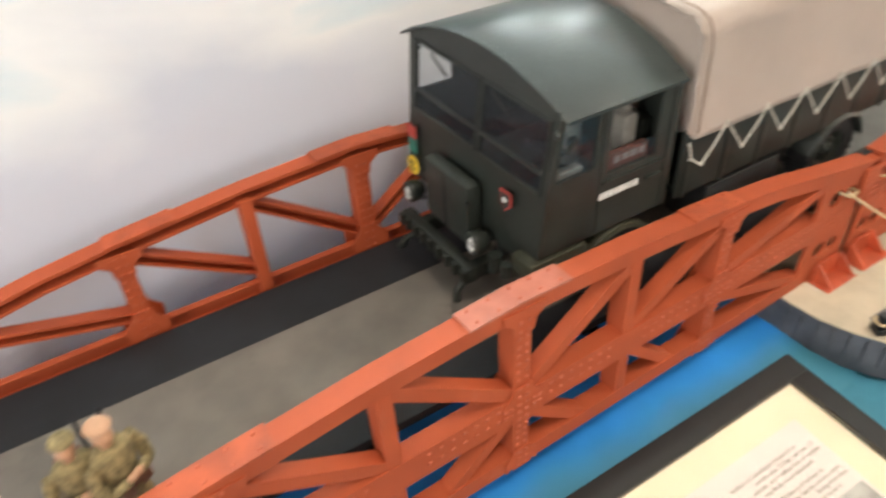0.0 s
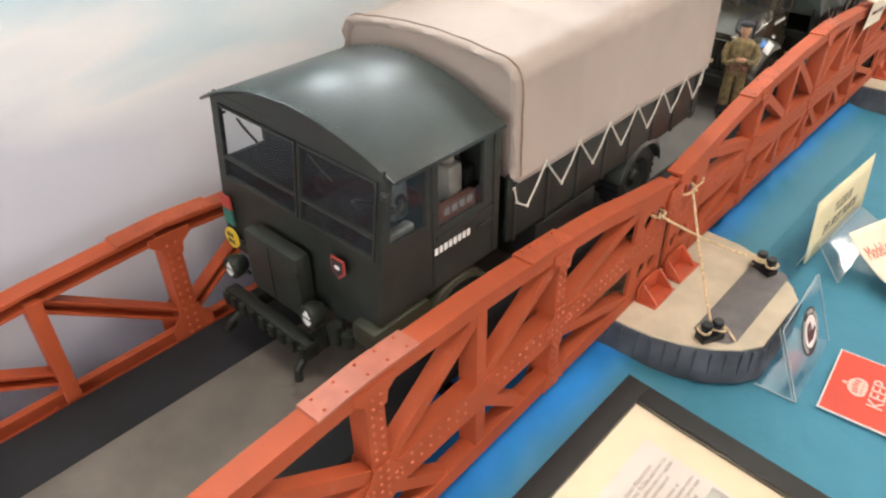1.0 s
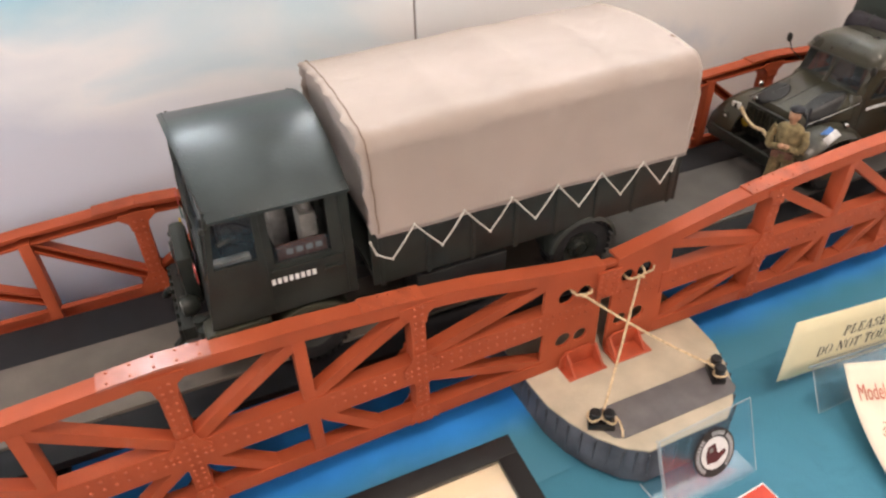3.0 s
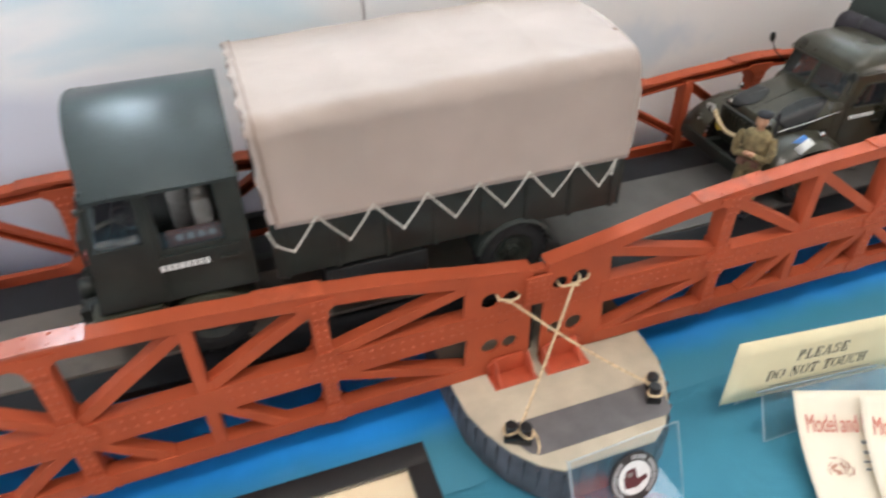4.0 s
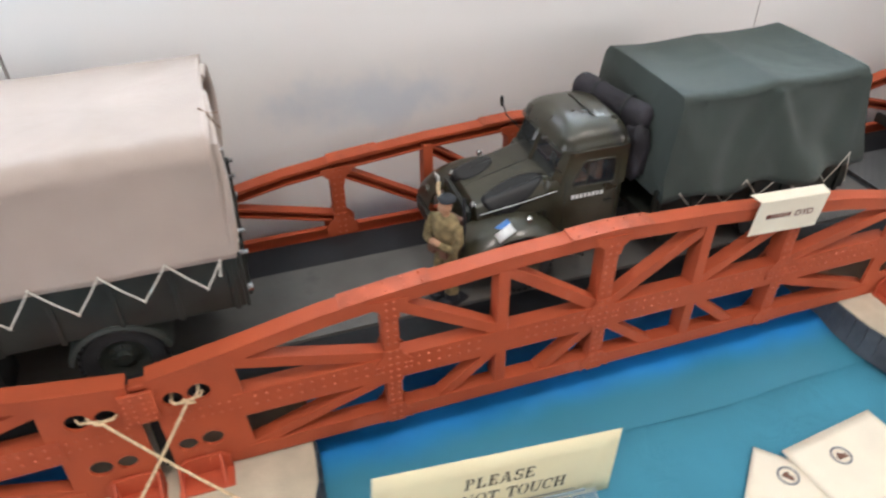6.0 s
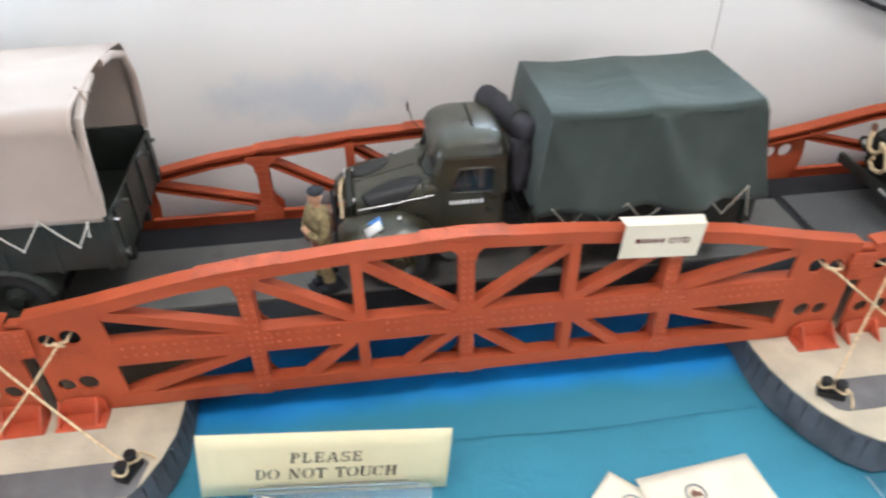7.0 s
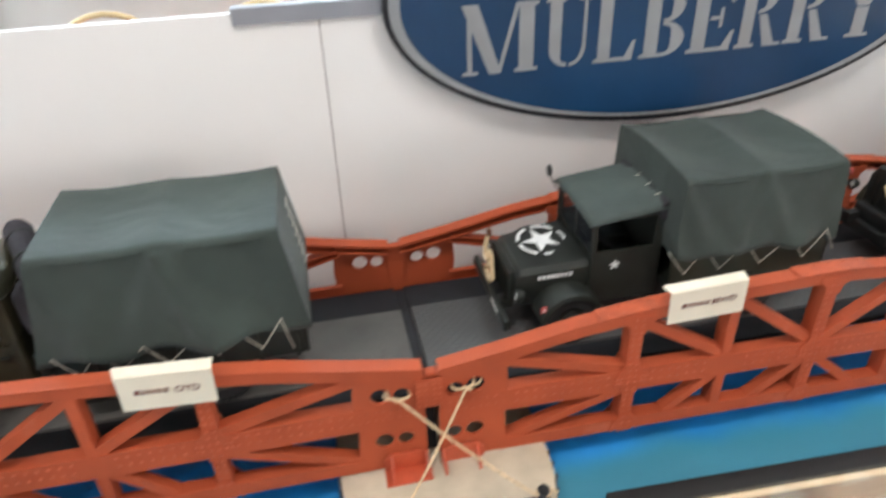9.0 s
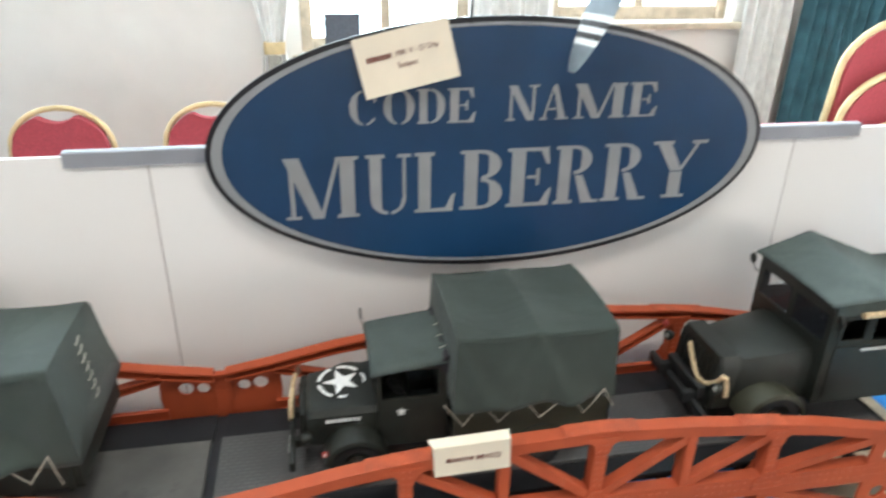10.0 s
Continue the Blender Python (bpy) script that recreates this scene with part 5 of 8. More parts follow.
    box(bm, -0.020, -0.031, 0.066, -0.0005, 0.052, 0.137, 0.008)
    part("radiator_cover", bm, M_AEC, t)
    bm = B()
    tube(bm, [(-0.0202, 0.010, 0.070), (-0.0206, 0.010, 0.100), (-0.0202, 0.010, 0.132)], 0.0008, 6)
    part("cover_seam", bm, M_STEEL, t)
    for y in (-0.032, 0.052):
        for z in (0.082, 0.118):
            bm = B()
            box(bm, -0.0222, y - 0.003, z, -0.0195, y + 0.003, z + 0.004, 0.0008)
            part("cover_clip", bm, M_STEEL, t)
    # masked headlamps: a dark face with a white triangle over a white half-round
    for y, z in ((-0.046, 0.083), (0.080, 0.077)):
        bm = B()
        lathe(bm, [(0.0004, 0.014), (0.007, 0.013), (0.0118, 0.006), (0.0125, -0.004), (0.0118, -0.006), (0.0004, -0.006)], (-0.020, y, z), "x", 22)
        lamp = part("headlamp", bm, M_AEC, t, "masked dark green headlamp")
        bm = B()
        prism(bm, [(y - 0.0052, z + 0.0012), (y + 0.0052, z + 0.0012), (y, z + 0.0085)], "x", -0.0268, -0.0261)
        part("mask_triangle", bm, M_WHITE, lamp, "white triangle", smooth=0)
        bm = B()
        prism(bm, [(y + 0.0056 * math.cos(radians(k)), z - 0.0022 + 0.0062 * math.sin(radians(k))) for k in range(180, 361, 20)], "x", -0.0268, -0.0261)
        part("mask_opening", bm, M_WHITE, lamp, "white half-round opening", smooth=0)
    bm = B()
    cyl(bm, (-0.012, -0.068, 0.058), (-0.012, -0.068, 0.078), 0.007, 12)
    cyl(bm, (-0.010, -0.083, 0.060), (-0.010, -0.083, 0.074), 0.006, 12)
    part("air_reservoir", bm, M_AEC, t)
    bm = B()
    box(bm, -0.034, -0.050, 0.036, -0.020, 0.085, 0.054, 0.002)
    for y in (-0.044, -0.028, -0.012, 0.004, 0.020, 0.036, 0.052, 0.068, 0.080):
        box(bm, -0.038, y - 0.004, 0.038, -0.033, y + 0.004, 0.052, 0.001)
    for y in (-0.045, 0.052):
        box(bm, -0.021, y - 0.006, 0.040, 0.012, y + 0.006, 0.056)
    tube(bm, [(-0.034, 0.060, 0.036), (-0.046, 0.062, 0.030), (-0.050, 0.066, 0.020), (-0.040, 0.070, 0.018)], 0.0035, 8)
    tube(bm, [(-0.034, -0.044, 0.038), (-0.044, -0.045, 0.030), (-0.045, -0.046, 0.018)], 0.0045, 8)
    part("bumper", bm, M_OLIVE_DARK, t, "worn dark front bumper with hooks")
    # marking plates
    for nm, y0, y1, z0, z1, m in (("formation_sign", 0.097, 0.113, 0.128, 0.143, M_SIGNRED), ("unit_sign", 0.097, 0.113, 0.109, 0.127, M_SIGNGREEN)):
        bm = B()
        box(bm, -0.0022, y0, z0, -0.0004, y1, z1)
        part(nm, bm, m, t, smooth=0)
    bm = B()
    lathe(bm, [(0.0003, -0.0026), (0.0115, -0.0026), (0.0115, -0.0004), (0.0003, -0.0004)], (-0.004, 0.100, 0.096), "x", 24)
    disc = part("bridge_class_disc", bm, M_SIGNYELLOW, t, "yellow bridge class disc")
    bm = B()
    for y0, y1, z0 in ((0.095, 0.098, 0.098), (0.1005, 0.105, 0.098), (0.095, 0.098, 0.090), (0.1005, 0.105, 0.090)):
        box(bm, -0.0074, y0, z0, -0.0068, y1, z0 + 0.005)
    part("figure_bars", bm, M_INK, disc, smooth=0)
    bm = B()
    prism(bm, [(-0.078, 0.148), (-0.061, 0.148), (-0.061, 0.134), (-0.0695, 0.126), (-0.078, 0.134)], "x", -0.0020, -0.0004)
    sh = part("shield_badge", bm, M_SIGNRED, t, "small red and black shield badge")
    bm = B()
    prism(bm, [(-0.0762, 0.1462), (-0.0628, 0.1462), (-0.0628, 0.1348), (-0.0695, 0.1288), (-0.0762, 0.1348)], "x", -0.0027, -0.0021)
    part("field", bm, M_INK, sh, smooth=0)
    bm = B()
    ball(bm, (-0.0028, -0.0695, 0.1390), 0.0004, 0.0038, 0.0025, 10, 6)
    part("device", bm, M_WHITE, sh)
    # mirrors
    for s in (-1, 1):
        bm = B()
        tube(bm, [(0.024, s * (W - 0.002), 0.222), (0.016, s * (W + 0.001), 0.222)], 0.0016, 6)
        ball(bm, (0.015, s * (W + 0.001), 0.2215), 0.003, 0.004, 0.004, 10, 8)
        part("mirror", bm, M_AEC, t)
    bm = B()
    tube(bm, [(0.046, -W + 0.014, 0.198), (0.038, -W + 0.004, 0.203), (0.026, -W - 0.003, 0.203)], 0.0026, 8)
    ball(bm, (0.046, -W + 0.014, 0.198), 0.006, 0.005, 0.006, 10, 6)
    part("spot_lamp", bm, M_AEC, t)
    # running gear
    for x in (0.105, 0.469):
        for s in (-1, 1):
            make_wheel(t, x, s * 0.094, 0.046, 0.030, M_AEC)
    for s in (-1, 1):
        guard(t, 0.105, 0.042, s * (W + 0.003), s * 0.07, 0.0515, 8, 150, M_KHAKI, label="khaki front mudguard")
        guard(t, 0.469, 0.046, s * (W - 0.001), s * 0.07, 0.054, 12, 168, M_AEC)
        bm = B()
        y0, y1 = sorted((s * 0.088, s * (W + 0.0035)))
        box(bm, -0.010 if s < 0 else 0.006, y0, 0.070, 0.062, y1, 0.0935, 0.007)
        part("step", bm, M_KHAKI, t, "khaki step ahead of the wheel")
        y0, y1 = sorted((s * 0.062, s * (W - 0.004)))
        bm = B()
        box(bm, 0.235, y0, 0.030, 0.355, y1 - 0.004 if s > 0 else y1, 0.084, 0.003)
        part("locker", bm, M_STEEL, t)
    # load body
    bm = B()
    box(bm, 0.184, -0.112, 0.0945, 0.602, 0.112, 0.102)
    part("load_floor", bm, M_AEC, t)
    for s in (-1, 1):
        y0, y1 = sorted((s * 0.113, s * 0.109))
        bm = B()
        box(bm, 0.182, y0, 0.090, 0.604, y1, 0.168, 0.0008)
        sb = part("side_board", bm, M_AEC, t)
        for k in range(8):
            x = 0.190 + 0.0575 * k
            bm = B()
            ya, yb = sorted((s * 0.1132, s * 0.1146))
            box(bm, x, ya, 0.088, x + 0.006, yb, 0.166, 0.0006)
            part("stanchion", bm, M_AEC, sb)
    bm = B()
    box(bm, 0.6045, -0.113, 0.088, 0.6085, 0.113, 0.160, 0.0008)
    for y in (-0.09, -0.03, 0.03, 0.09):
        box(bm, 0.6085, y - 0.004, 0.088, 0.612, y + 0.004, 0.158)
    tg = part("tailboard", bm, M_AEC, t)
    for y in (-0.10, -0.06, 0.06, 0.10):
        bm = B()
        cyl(bm, (0.609, y, 0.150), (0.617, y, 0.150), 0.003, 8)
        part("tailboard_latch", bm, M_CHROME, tg, "bright metal latch")
    for y in (-0.095, 0.095):
        bm = B()
        cyl(bm, (0.609, y, 0.100), (0.614, y, 0.100), 0.006, 12)
        part("tail_lamp", bm, M_CHROME, tg, "bright round tail lamp")
    bm = B()
    box(bm, 0.208, -0.1085, 0.1025, 0.212, 0.1085, 0.240)
    part("headboard", bm, M_AEC, t, smooth=0)
    tilt(t, 0.189, 0.606, 0.1185, 0.160, 0.291, 0.026, M_CANVAS, crown=0.008, folds=0.0010, seed=2, hoops=5, sag=0.003, front_lean=-0.005, drop=0.009)
    # soft gathered hem round the front and the rolled flap at the rear
    bm = B()
    rings = []
    path = [(-0.1185, 0.166 + 0.0115 * k) for k in range(9)] + [(-0.1185 + 0.026 - 0.026 * math.cos(radians(a)), 0.265 + 0.026 * math.sin(radians(a))) for a in (15, 30, 45, 60, 75, 90)]
    path += [(-0.085 + 0.170 * k / 14, 0.2915 + 0.007 * (1 - (2 * k / 14 - 1) ** 2)) for k in range(15)]
    path += [(-y, z) for y, z in path[14::-1]]
    for k, (y, z) in enumerate(path):
        w = 0.0022 * math.sin(k * 2.3) + 0.0016 * math.sin(k * 1.1)
        c = 0.975 + w * 4
        q = 0.007 - 0.005 * (z - 0.16) / 0.131
        z -= 0.009 * (z - 0.16) / 0.131
        rings.append([(q + 0.185, y * 1.004, z * 1.002), (q + 0.180 + w, y * 1.006, z * 1.003), (q + 0.1765 + w, y * 0.992, 0.16 + (z - 0.16) * 0.99), (q + 0.1775 - w, y * c * 0.97, 0.16 + (z - 0.16) * 0.955), (q + 0.182, y * 0.93, 0.16 + (z - 0.16) * 0.93)])
    loft(bm, rings)
    part("gathered_hem", bm, M_CANVAS, t, "gathered canvas hem", smooth=70)
    bm = B()
    tube(bm, [(0.1915 - 0.005 * (z - 0.16) / 0.131 + 0.0006 * math.sin(1.9 * k), y * 1.012, z * 1.004 - 0.009 * (z - 0.16) / 0.131) for k, (y, z) in enumerate(path)], 0.0008, 6)
    part("draw_cord", bm, M_CORD_HEM, t, "brown drawn cord in the hem")
    for s in (-1, 1):
        bm = B()
        tube(bm, [(0.604, s * 0.020, 0.293), (0.606, s * 0.06, 0.288), (0.607, s * 0.098, 0.274), (0.609, s * 0.112, 0.240), (0.607, s * 0.114, 0.19), (0.604, s * 0.115, 0.165)], 0.0055, 10)
        part("rolled_flap", bm, M_CANVAS, t, "rolled canvas rear flap")
    bm = B()
    tube(bm, [(0.600, -0.060, 0.2965), (0.606, -0.066, 0.294), (0.613, -0.074, 0.285), (0.616, -0.072, 0.279)], 0.0010, 6)
    tube(bm, [(0.606, -0.066, 0.294), (0.610, -0.060, 0.290), (0.616, -0.056, 0.288)], 0.0008, 6)
    part("tie_tape", bm, M_CORD_HEM, t, "frayed tie tape at the rear edge")
    for s in (-1, 1):
        run = [(0.180, 0.158), (0.186, 0.140), (0.204, 0.128)]
        for k in range(6):
            run += [(0.232 + 0.0612 * k, 0.167), (0.265 + 0.0612 * k, 0.128)]
        run += [(0.589, 0.160), (0.586, 0.142)]
        lacing(t, run, s * 0.1212, M_CORD)
    return t


def bonneted_lorry():
    """Normal-control general service lorry with a round cab."""
    t = thing("model_lorry", 0.400, 0.150, DECK_Z, "gloss olive bonneted model lorry with dark green canvas", "model lorry", "model lorries on the bridge")
    bm = B()
    for y in (-0.035, 0.035):
        box(bm, 0.008, y - 0.005, 0.048, 0.52, y + 0.005, 0.064)
    for x in (0.072, 0.42):
        cyl(bm, (x, -0.075, 0.040), (x, 0.075, 0.040), 0.005, 10)
    part("chassis", bm, M_STEEL, t)
    # bonnet
    ends = ((0.004, 0.050, 0.106), (0.008, 0.055, 0.114), (0.022, 0.058, 0.119), (0.060, 0.060, 0.129), (0.096, 0.062, 0.138), (0.112, 0.062, 0.140))

    def bonnet_top(x, y):
        for (xa, ha, za), (xb, hb, zb) in zip(ends, ends[1:]):
            if x <= xb:
                f = max(0.0, (x - xa) / (xb - xa))
                hw, zt = ha + (hb - ha) * f, za + (zb - za) * f
                break
        else:
            hw, zt = ends[-1][1:]
        q = abs(y) / hw
        return zt + 0.002 * (1 - q * q) - 0.020 * max(0.0, q - 0.72) ** 2 / 0.0784

    bm = B()
    qs = [-1 + 2 * i / 24 for i in range(25)]
    rings = []
    for x, hw, zt in ends:
        rings.append([(x, -hw, 0.062), (x, -hw, 0.090)] + [(x, hw * q * 0.998, bonnet_top(x, hw * q)) for q in qs] + [(x, hw, 0.090), (x, hw, 0.062)])
    loft(bm, rings)
    bon = part("bonnet", bm, M_OLIVE, t, "rounded gloss olive bonnet")
    bm = B()
    tube(bm, [(x, 0.0, bonnet_top(x, 0) + 0.0002) for x in (0.010, 0.04, 0.07, 0.10)], 0.0006, 5)
    part("bonnet_seam", bm, M_OLIVE_DARK, bon)
    for s in (-1, 1):
        bm = B()
        tube(bm, [(0.010, s * 0.0572, 0.108), (0.06, s * 0.0615, 0.117), (0.108, s * 0.0635, 0.126)], 0.0012, 6)
        part("bonnet_hinge", bm, M_CHROME if s < 0 else M_OLIVE, bon, "bright hinge strip" if s < 0 else "")
        bm = B()
        for k in range(8):
            x = 0.036 + 0.008 * k
            hw = 0.0595 + 0.0022 * k / 8
            box(bm, x, min(s * (hw - 0.001), s * (hw + 0.003)), 0.078, x + 0.003, max(s * (hw - 0.001), s * (hw + 0.003)), 0.100)
        part("louvre", bm, M_OLIVE_DARK, bon)
        bm = B()
        ball(bm, (0.006, s * 0.040, 0.112), 0.004, 0.004, 0.005, 10, 6)
        part("bonnet_catch", bm, M_CHROME, bon, "bright bonnet catch")
    for cx, cy, rx, ry in ((0.030, 0.030, 0.027, 0.022), (0.056, -0.043, 0.040, 0.0175)):
        bm = B()

        def fn(u, v, cx=cx, cy=cy, rx=rx, ry=ry):
            a = 2 * math.pi * u
            x, y = cx + rx * v * math.cos(a), cy + ry * v * math.sin(a) * (1 + 0.12 * math.sin(2 * a))
            return (x, y, bonnet_top(x, y) + 0.0008)
        sheet(bm, 28, 8, fn)
        solid(part("paint_patch", bm, M_DISRUPT, bon, "black camouflage patch"), 0.0004, 1)
    # grille and front
    bm = B()
    box(bm, -0.004, -0.046, 0.056, 0.0035, 0.046, 0.108, 0.003)
    gr = part("radiator_shell", bm, M_OLIVE_DARK, t)
    for k in range(9):
        bm = B()
        y = -0.036 + 0.009 * k
        cyl(bm, (-0.0055, y, 0.062), (-0.0055, y, 0.103), 0.0014, 6)
        part("grille_bar", bm, M_OLIVE, gr)
    bm = B()
    prism(bm, [(0.055, 0.084), (0.073, 0.082), (0.074, 0.098), (0.056, 0.101)], "x", -0.0075, -0.0058)
    pl = part("front_plate", bm, M_WHITE, t, smooth=0)
    bm = B()
    prism(bm, [(0.060, 0.086), (0.0625, 0.086), (0.0645, 0.092), (0.0665, 0.086), (0.069, 0.086), (0.0655, 0.0975), (0.0635, 0.0975)], "x", -0.0088, -0.0078)
    part("figure_bars", bm, M_INK, pl, smooth=0)
    bm = B()
    lathe(bm, [(0.0003, -0.001), (0.008, -0.001), (0.008, 0.001), (0.0003, 0.001)], (-0.0070, 0.038, 0.076), "x", 18)
    part("bridge_class_disc", bm, M_SIGNYELLOW, t, "yellow bridge class disc")
    bm = B()
    box(bm, -0.030, -0.092, 0.036, -0.022, 0.092, 0.056, 0.003)
    for y in (-0.036, 0.036):
        box(bm, -0.0225, y - 0.005, 0.044, 0.012, y + 0.005, 0.056)
    part("bumper", bm, M_OLIVE_DARK, t)
    bm = B()
    tube(bm, [(-0.008, 0.052, 0.094), (-0.012, 0.044, 0.092), (-0.014, 0.030, 0.084), (-0.013, 0.014, 0.078), (-0.012, -0.004, 0.080), (-0.012, -0.020, 0.072)], 0.0032, 7)
    part("tow_rope", bm, M_ROPE, t, "coiled hemp tow rope")
    # mudguards, lamps
    for s in (-1, 1):
        bm = B()
        line = [(-0.026, 0.052), (-0.025, 0.066), (-0.019, 0.079), (-0.006, 0.090), (0.012, 0.0985), (0.034, 0.1035), (0.056, 0.1045), (0.078, 0.100), (0.096, 0.089), (0.108, 0.074), (0.118, 0.062), (0.136, 0.056)]
        rings = []
        for x, z in line:
            yo, yi = s * 0.100, s * 0.046
            rings.append([(x, yi, z), (x, s * 0.078, z + 0.001), (x, s * 0.092, z - 0.003), (x, yo, z - 0.011), (x, yo - s * 0.003, z - 0.014), (x, s * 0.088, z - 0.006), (x, yi, z - 0.004)])
        loft(bm, rings)
        part("mudguard", bm, M_OLIVE, t, "gloss olive front mudguard")
        headlamp(t, -0.020, s * 0.070, 0.072, 0.0105, M_OLIVE)
        bm = B()
        cyl(bm, (-0.012, s * 0.070, 0.050), (-0.012, s * 0.070, 0.066), 0.0025, 8)
        part("lamp_post", bm, M_OLIVE, t)
        bm = B()
        cyl(bm, (0.062, s * 0.086, 0.1045), (0.062, s * 0.086, 0.107), 0.0022, 8)
        ball(bm, (0.062, s * 0.086, 0.1095), 0.0042, 0.0042, 0.0042, 10, 8)
        part("side_lamp", bm, M_CHROME, t, "bright side lamp on the mudguard")
    for y0, y1, m, nm in ((-0.098, -0.089, M_WHITE, "sign_flash"), (-0.0885, -0.079, M_SIGNBLUE, "formation_sign")):
        bm = B()
        sheet(bm, 2, 4, lambda u, v, y0=y0, y1=y1: (0.020 + 0.020 * u - 0.004 * v, y0 + (y1 - y0) * v, 0.0915 + 0.013 * u + 0.0065 * v))
        solid(part(nm, bm, m, t, "blue half of the formation sign" if m is M_SIGNBLUE else "white half of the formation sign"), 0.0012, 0)
    for x in (0.058, 0.420):
        for s in (-1, 1):
            make_wheel(t, x, s * 0.078, 0.040, 0.026, M_OLIVE)
    # cab: lower body, scuttle, pillars, glazing and a domed roof
    def rounded_ring(x0, x1, hw, c, z):
        ring = []
        for cx, cy, q in ((x1 - c, -hw + c, -90), (x1 - c, hw - c, 0), (x0 + c, hw - c, 90), (x0 + c, -hw + c, 180)):
            for k in range(7):
                w = radians(q + 15 * k)
                ring.append((cx + c * math.cos(w), cy + c * math.sin(w), z))
        return ring

    bm = B()
    loft(bm, [rounded_ring(0.096, 0.203, 0.0625, 0.008, z) for z in (0.052, 0.054, 0.118, 0.1205)])
    cab = part("cab", bm, M_OLIVE, t, "rounded gloss olive cab body")
    # a dark slab on the solid body stands in for the interior's shade
    bm = B()
    loft(bm, [rounded_ring(0.1125, 0.200, 0.0595, 0.006, z) for z in (0.1208, 0.1216)])
    part("cab_interior", bm, M_STEEL, cab, "dark slab standing in for the shaded cab interior")
    bm = B()
    loft(bm, [rounded_ring(0.092, 0.122, 0.0630, 0.010, 0.119), rounded_ring(0.093, 0.121, 0.0628, 0.011, 0.130), rounded_ring(0.096, 0.116, 0.0600, 0.009, 0.1385)])
    part("scuttle", bm, M_OLIVE, cab)
    for s in (-1, 1):
        bm = B()
        box(bm, 0.130, s * 0.030 - 0.018, 0.1217, 0.160, s * 0.030 + 0.018, 0.128, 0.004)
        box(bm, 0.168, s * 0.030 - 0.020, 0.1217, 0.178, s * 0.030 + 0.020, 0.152, 0.004)
        part("seat", bm, M_LEATHER, cab, "brown padded seat")
    bm = B()
    lathe(bm, [(0.0150, 0.0), (0.0162, 0.0012), (0.0150, 0.0024), (0.0138, 0.0012)], (0, 0, 0), "z", 20)
    cyl(bm, (-0.0145, 0, 0.001), (0.0145, 0, 0.001), 0.0009, 6)
    sw = part("steering_wheel", bm, M_BLACK, cab)
    sw.matrix_local = pose(0.126, -0.030, 0.142, 0, 35, 0)
    # the screen is two flat panes that meet in a shallow vee
    foot = lambda y: 0.0985 + 0.10 * abs(y)
    head = lambda y: 0.1130 + 0.10 * abs(y)
    for y0, y1 in ((-0.0555, -0.0025), (0.0025, 0.0555)):
        bm = B()
        vs = [[(foot(y0) + o, y0, 0.139), (foot(y1) + o, y1, 0.139), (head(y1) + o, y1, 0.176), (head(y0) + o, y0, 0.176)] for o in (-0.0004, 0.0004)]
        loft(bm, vs)
        g = part("windscreen", bm, M_CABGLASS, cab, "clear raked windscreen pane", smooth=0)
        g.visible_shadow = False
        bm = B()
        for p, q in zip(vs[0], vs[0][1:] + vs[0][:1]):
            tube(bm, [p, q], 0.0013, 6)
        part("windscreen_frame", bm, M_OLIVE, cab)
    bm = B()
    tube(bm, [(foot(0) - 0.001, 0, 0.138), (head(0) - 0.001, 0, 0.178)], 0.0024, 8)
    part("centre_pillar", bm, M_OLIVE, cab)
    for s in (-1, 1):
        bm = B()
        loft(bm, [[(foot(0.057) - 0.002, s * 0.056, 0.136), (foot(0.057) + 0.008, s * 0.0625, 0.136), (foot(0.057) + 0.024, s * 0.0625, 0.136), (foot(0.057) + 0.020, s * 0.058, 0.136)],
                  [(head(0.057) - 0.002, s * 0.055, 0.180), (head(0.057) + 0.006, s * 0.0615, 0.180), (head(0.057) + 0.022, s * 0.0615, 0.180), (head(0.057) + 0.018, s * 0.057, 0.180)]])
        part("front_pillar", bm, M_OLIVE, cab)
        # door top round the window: sill, front corner, rear post and header
        bm = B()
        rim = [(0.130, 0.1265), (0.184, 0.1245), (0.187, 0.1275), (0.1865, 0.156), (0.183, 0.160), (0.146, 0.161), (0.141, 0.159), (0.128, 0.131)]
        out = [(0.112, 0.120), (0.200, 0.120), (0.2025, 0.121), (0.2025, 0.174), (0.201, 0.178), (0.130, 0.179), (0.126, 0.176), (0.112, 0.124)]
        ya, yb = s * 0.0626, s * 0.0598
        n = len(rim)
        vo = [[bm.verts.new((x, y, z)) for x, z in lp] for y in (ya, yb) for lp in (out, rim)]
        for k in range(n):
            j = (k + 1) % n
            for p, q in ((vo[0], vo[1]), (vo[2], vo[3]), (vo[0], vo[2]), (vo[1], vo[3])):
                bm.faces.new((p[k], p[j], q[j], q[k]))
        door = part("door_top", bm, M_OLIVE, cab, smooth=0)
        bm = B()
        prism(bm, rim, "y", s * 0.0606, s * 0.0612)
        g = part("door_window", bm, M_CABGLASS, door, "clear cab side window", smooth=0)
        g.visible_shadow = False
        bm = B()
        for p, q in zip(rim, rim[1:] + rim[:1]):
            tube(bm, [(p[0], s * 0.0630, p[1]), (q[0], s * 0.0630, q[1])], 0.0013, 6)
        tube(bm, [(0.147, s * 0.0615, 0.126), (0.150, s * 0.0615, 0.160)], 0.0009, 6)
        part("window_rim", bm, M_OLIVE, door)
        bm = B()
        for a, b in (((0.120, 0.060), (0.120, 0.135)), ((0.193, 0.060), (0.193, 0.165)), ((0.120, 0.060), (0.193, 0.060))):
            tube(bm, [(a[0], s * 0.0626, a[1]), (b[0], s * 0.0626, b[1])], 0.0007, 5)
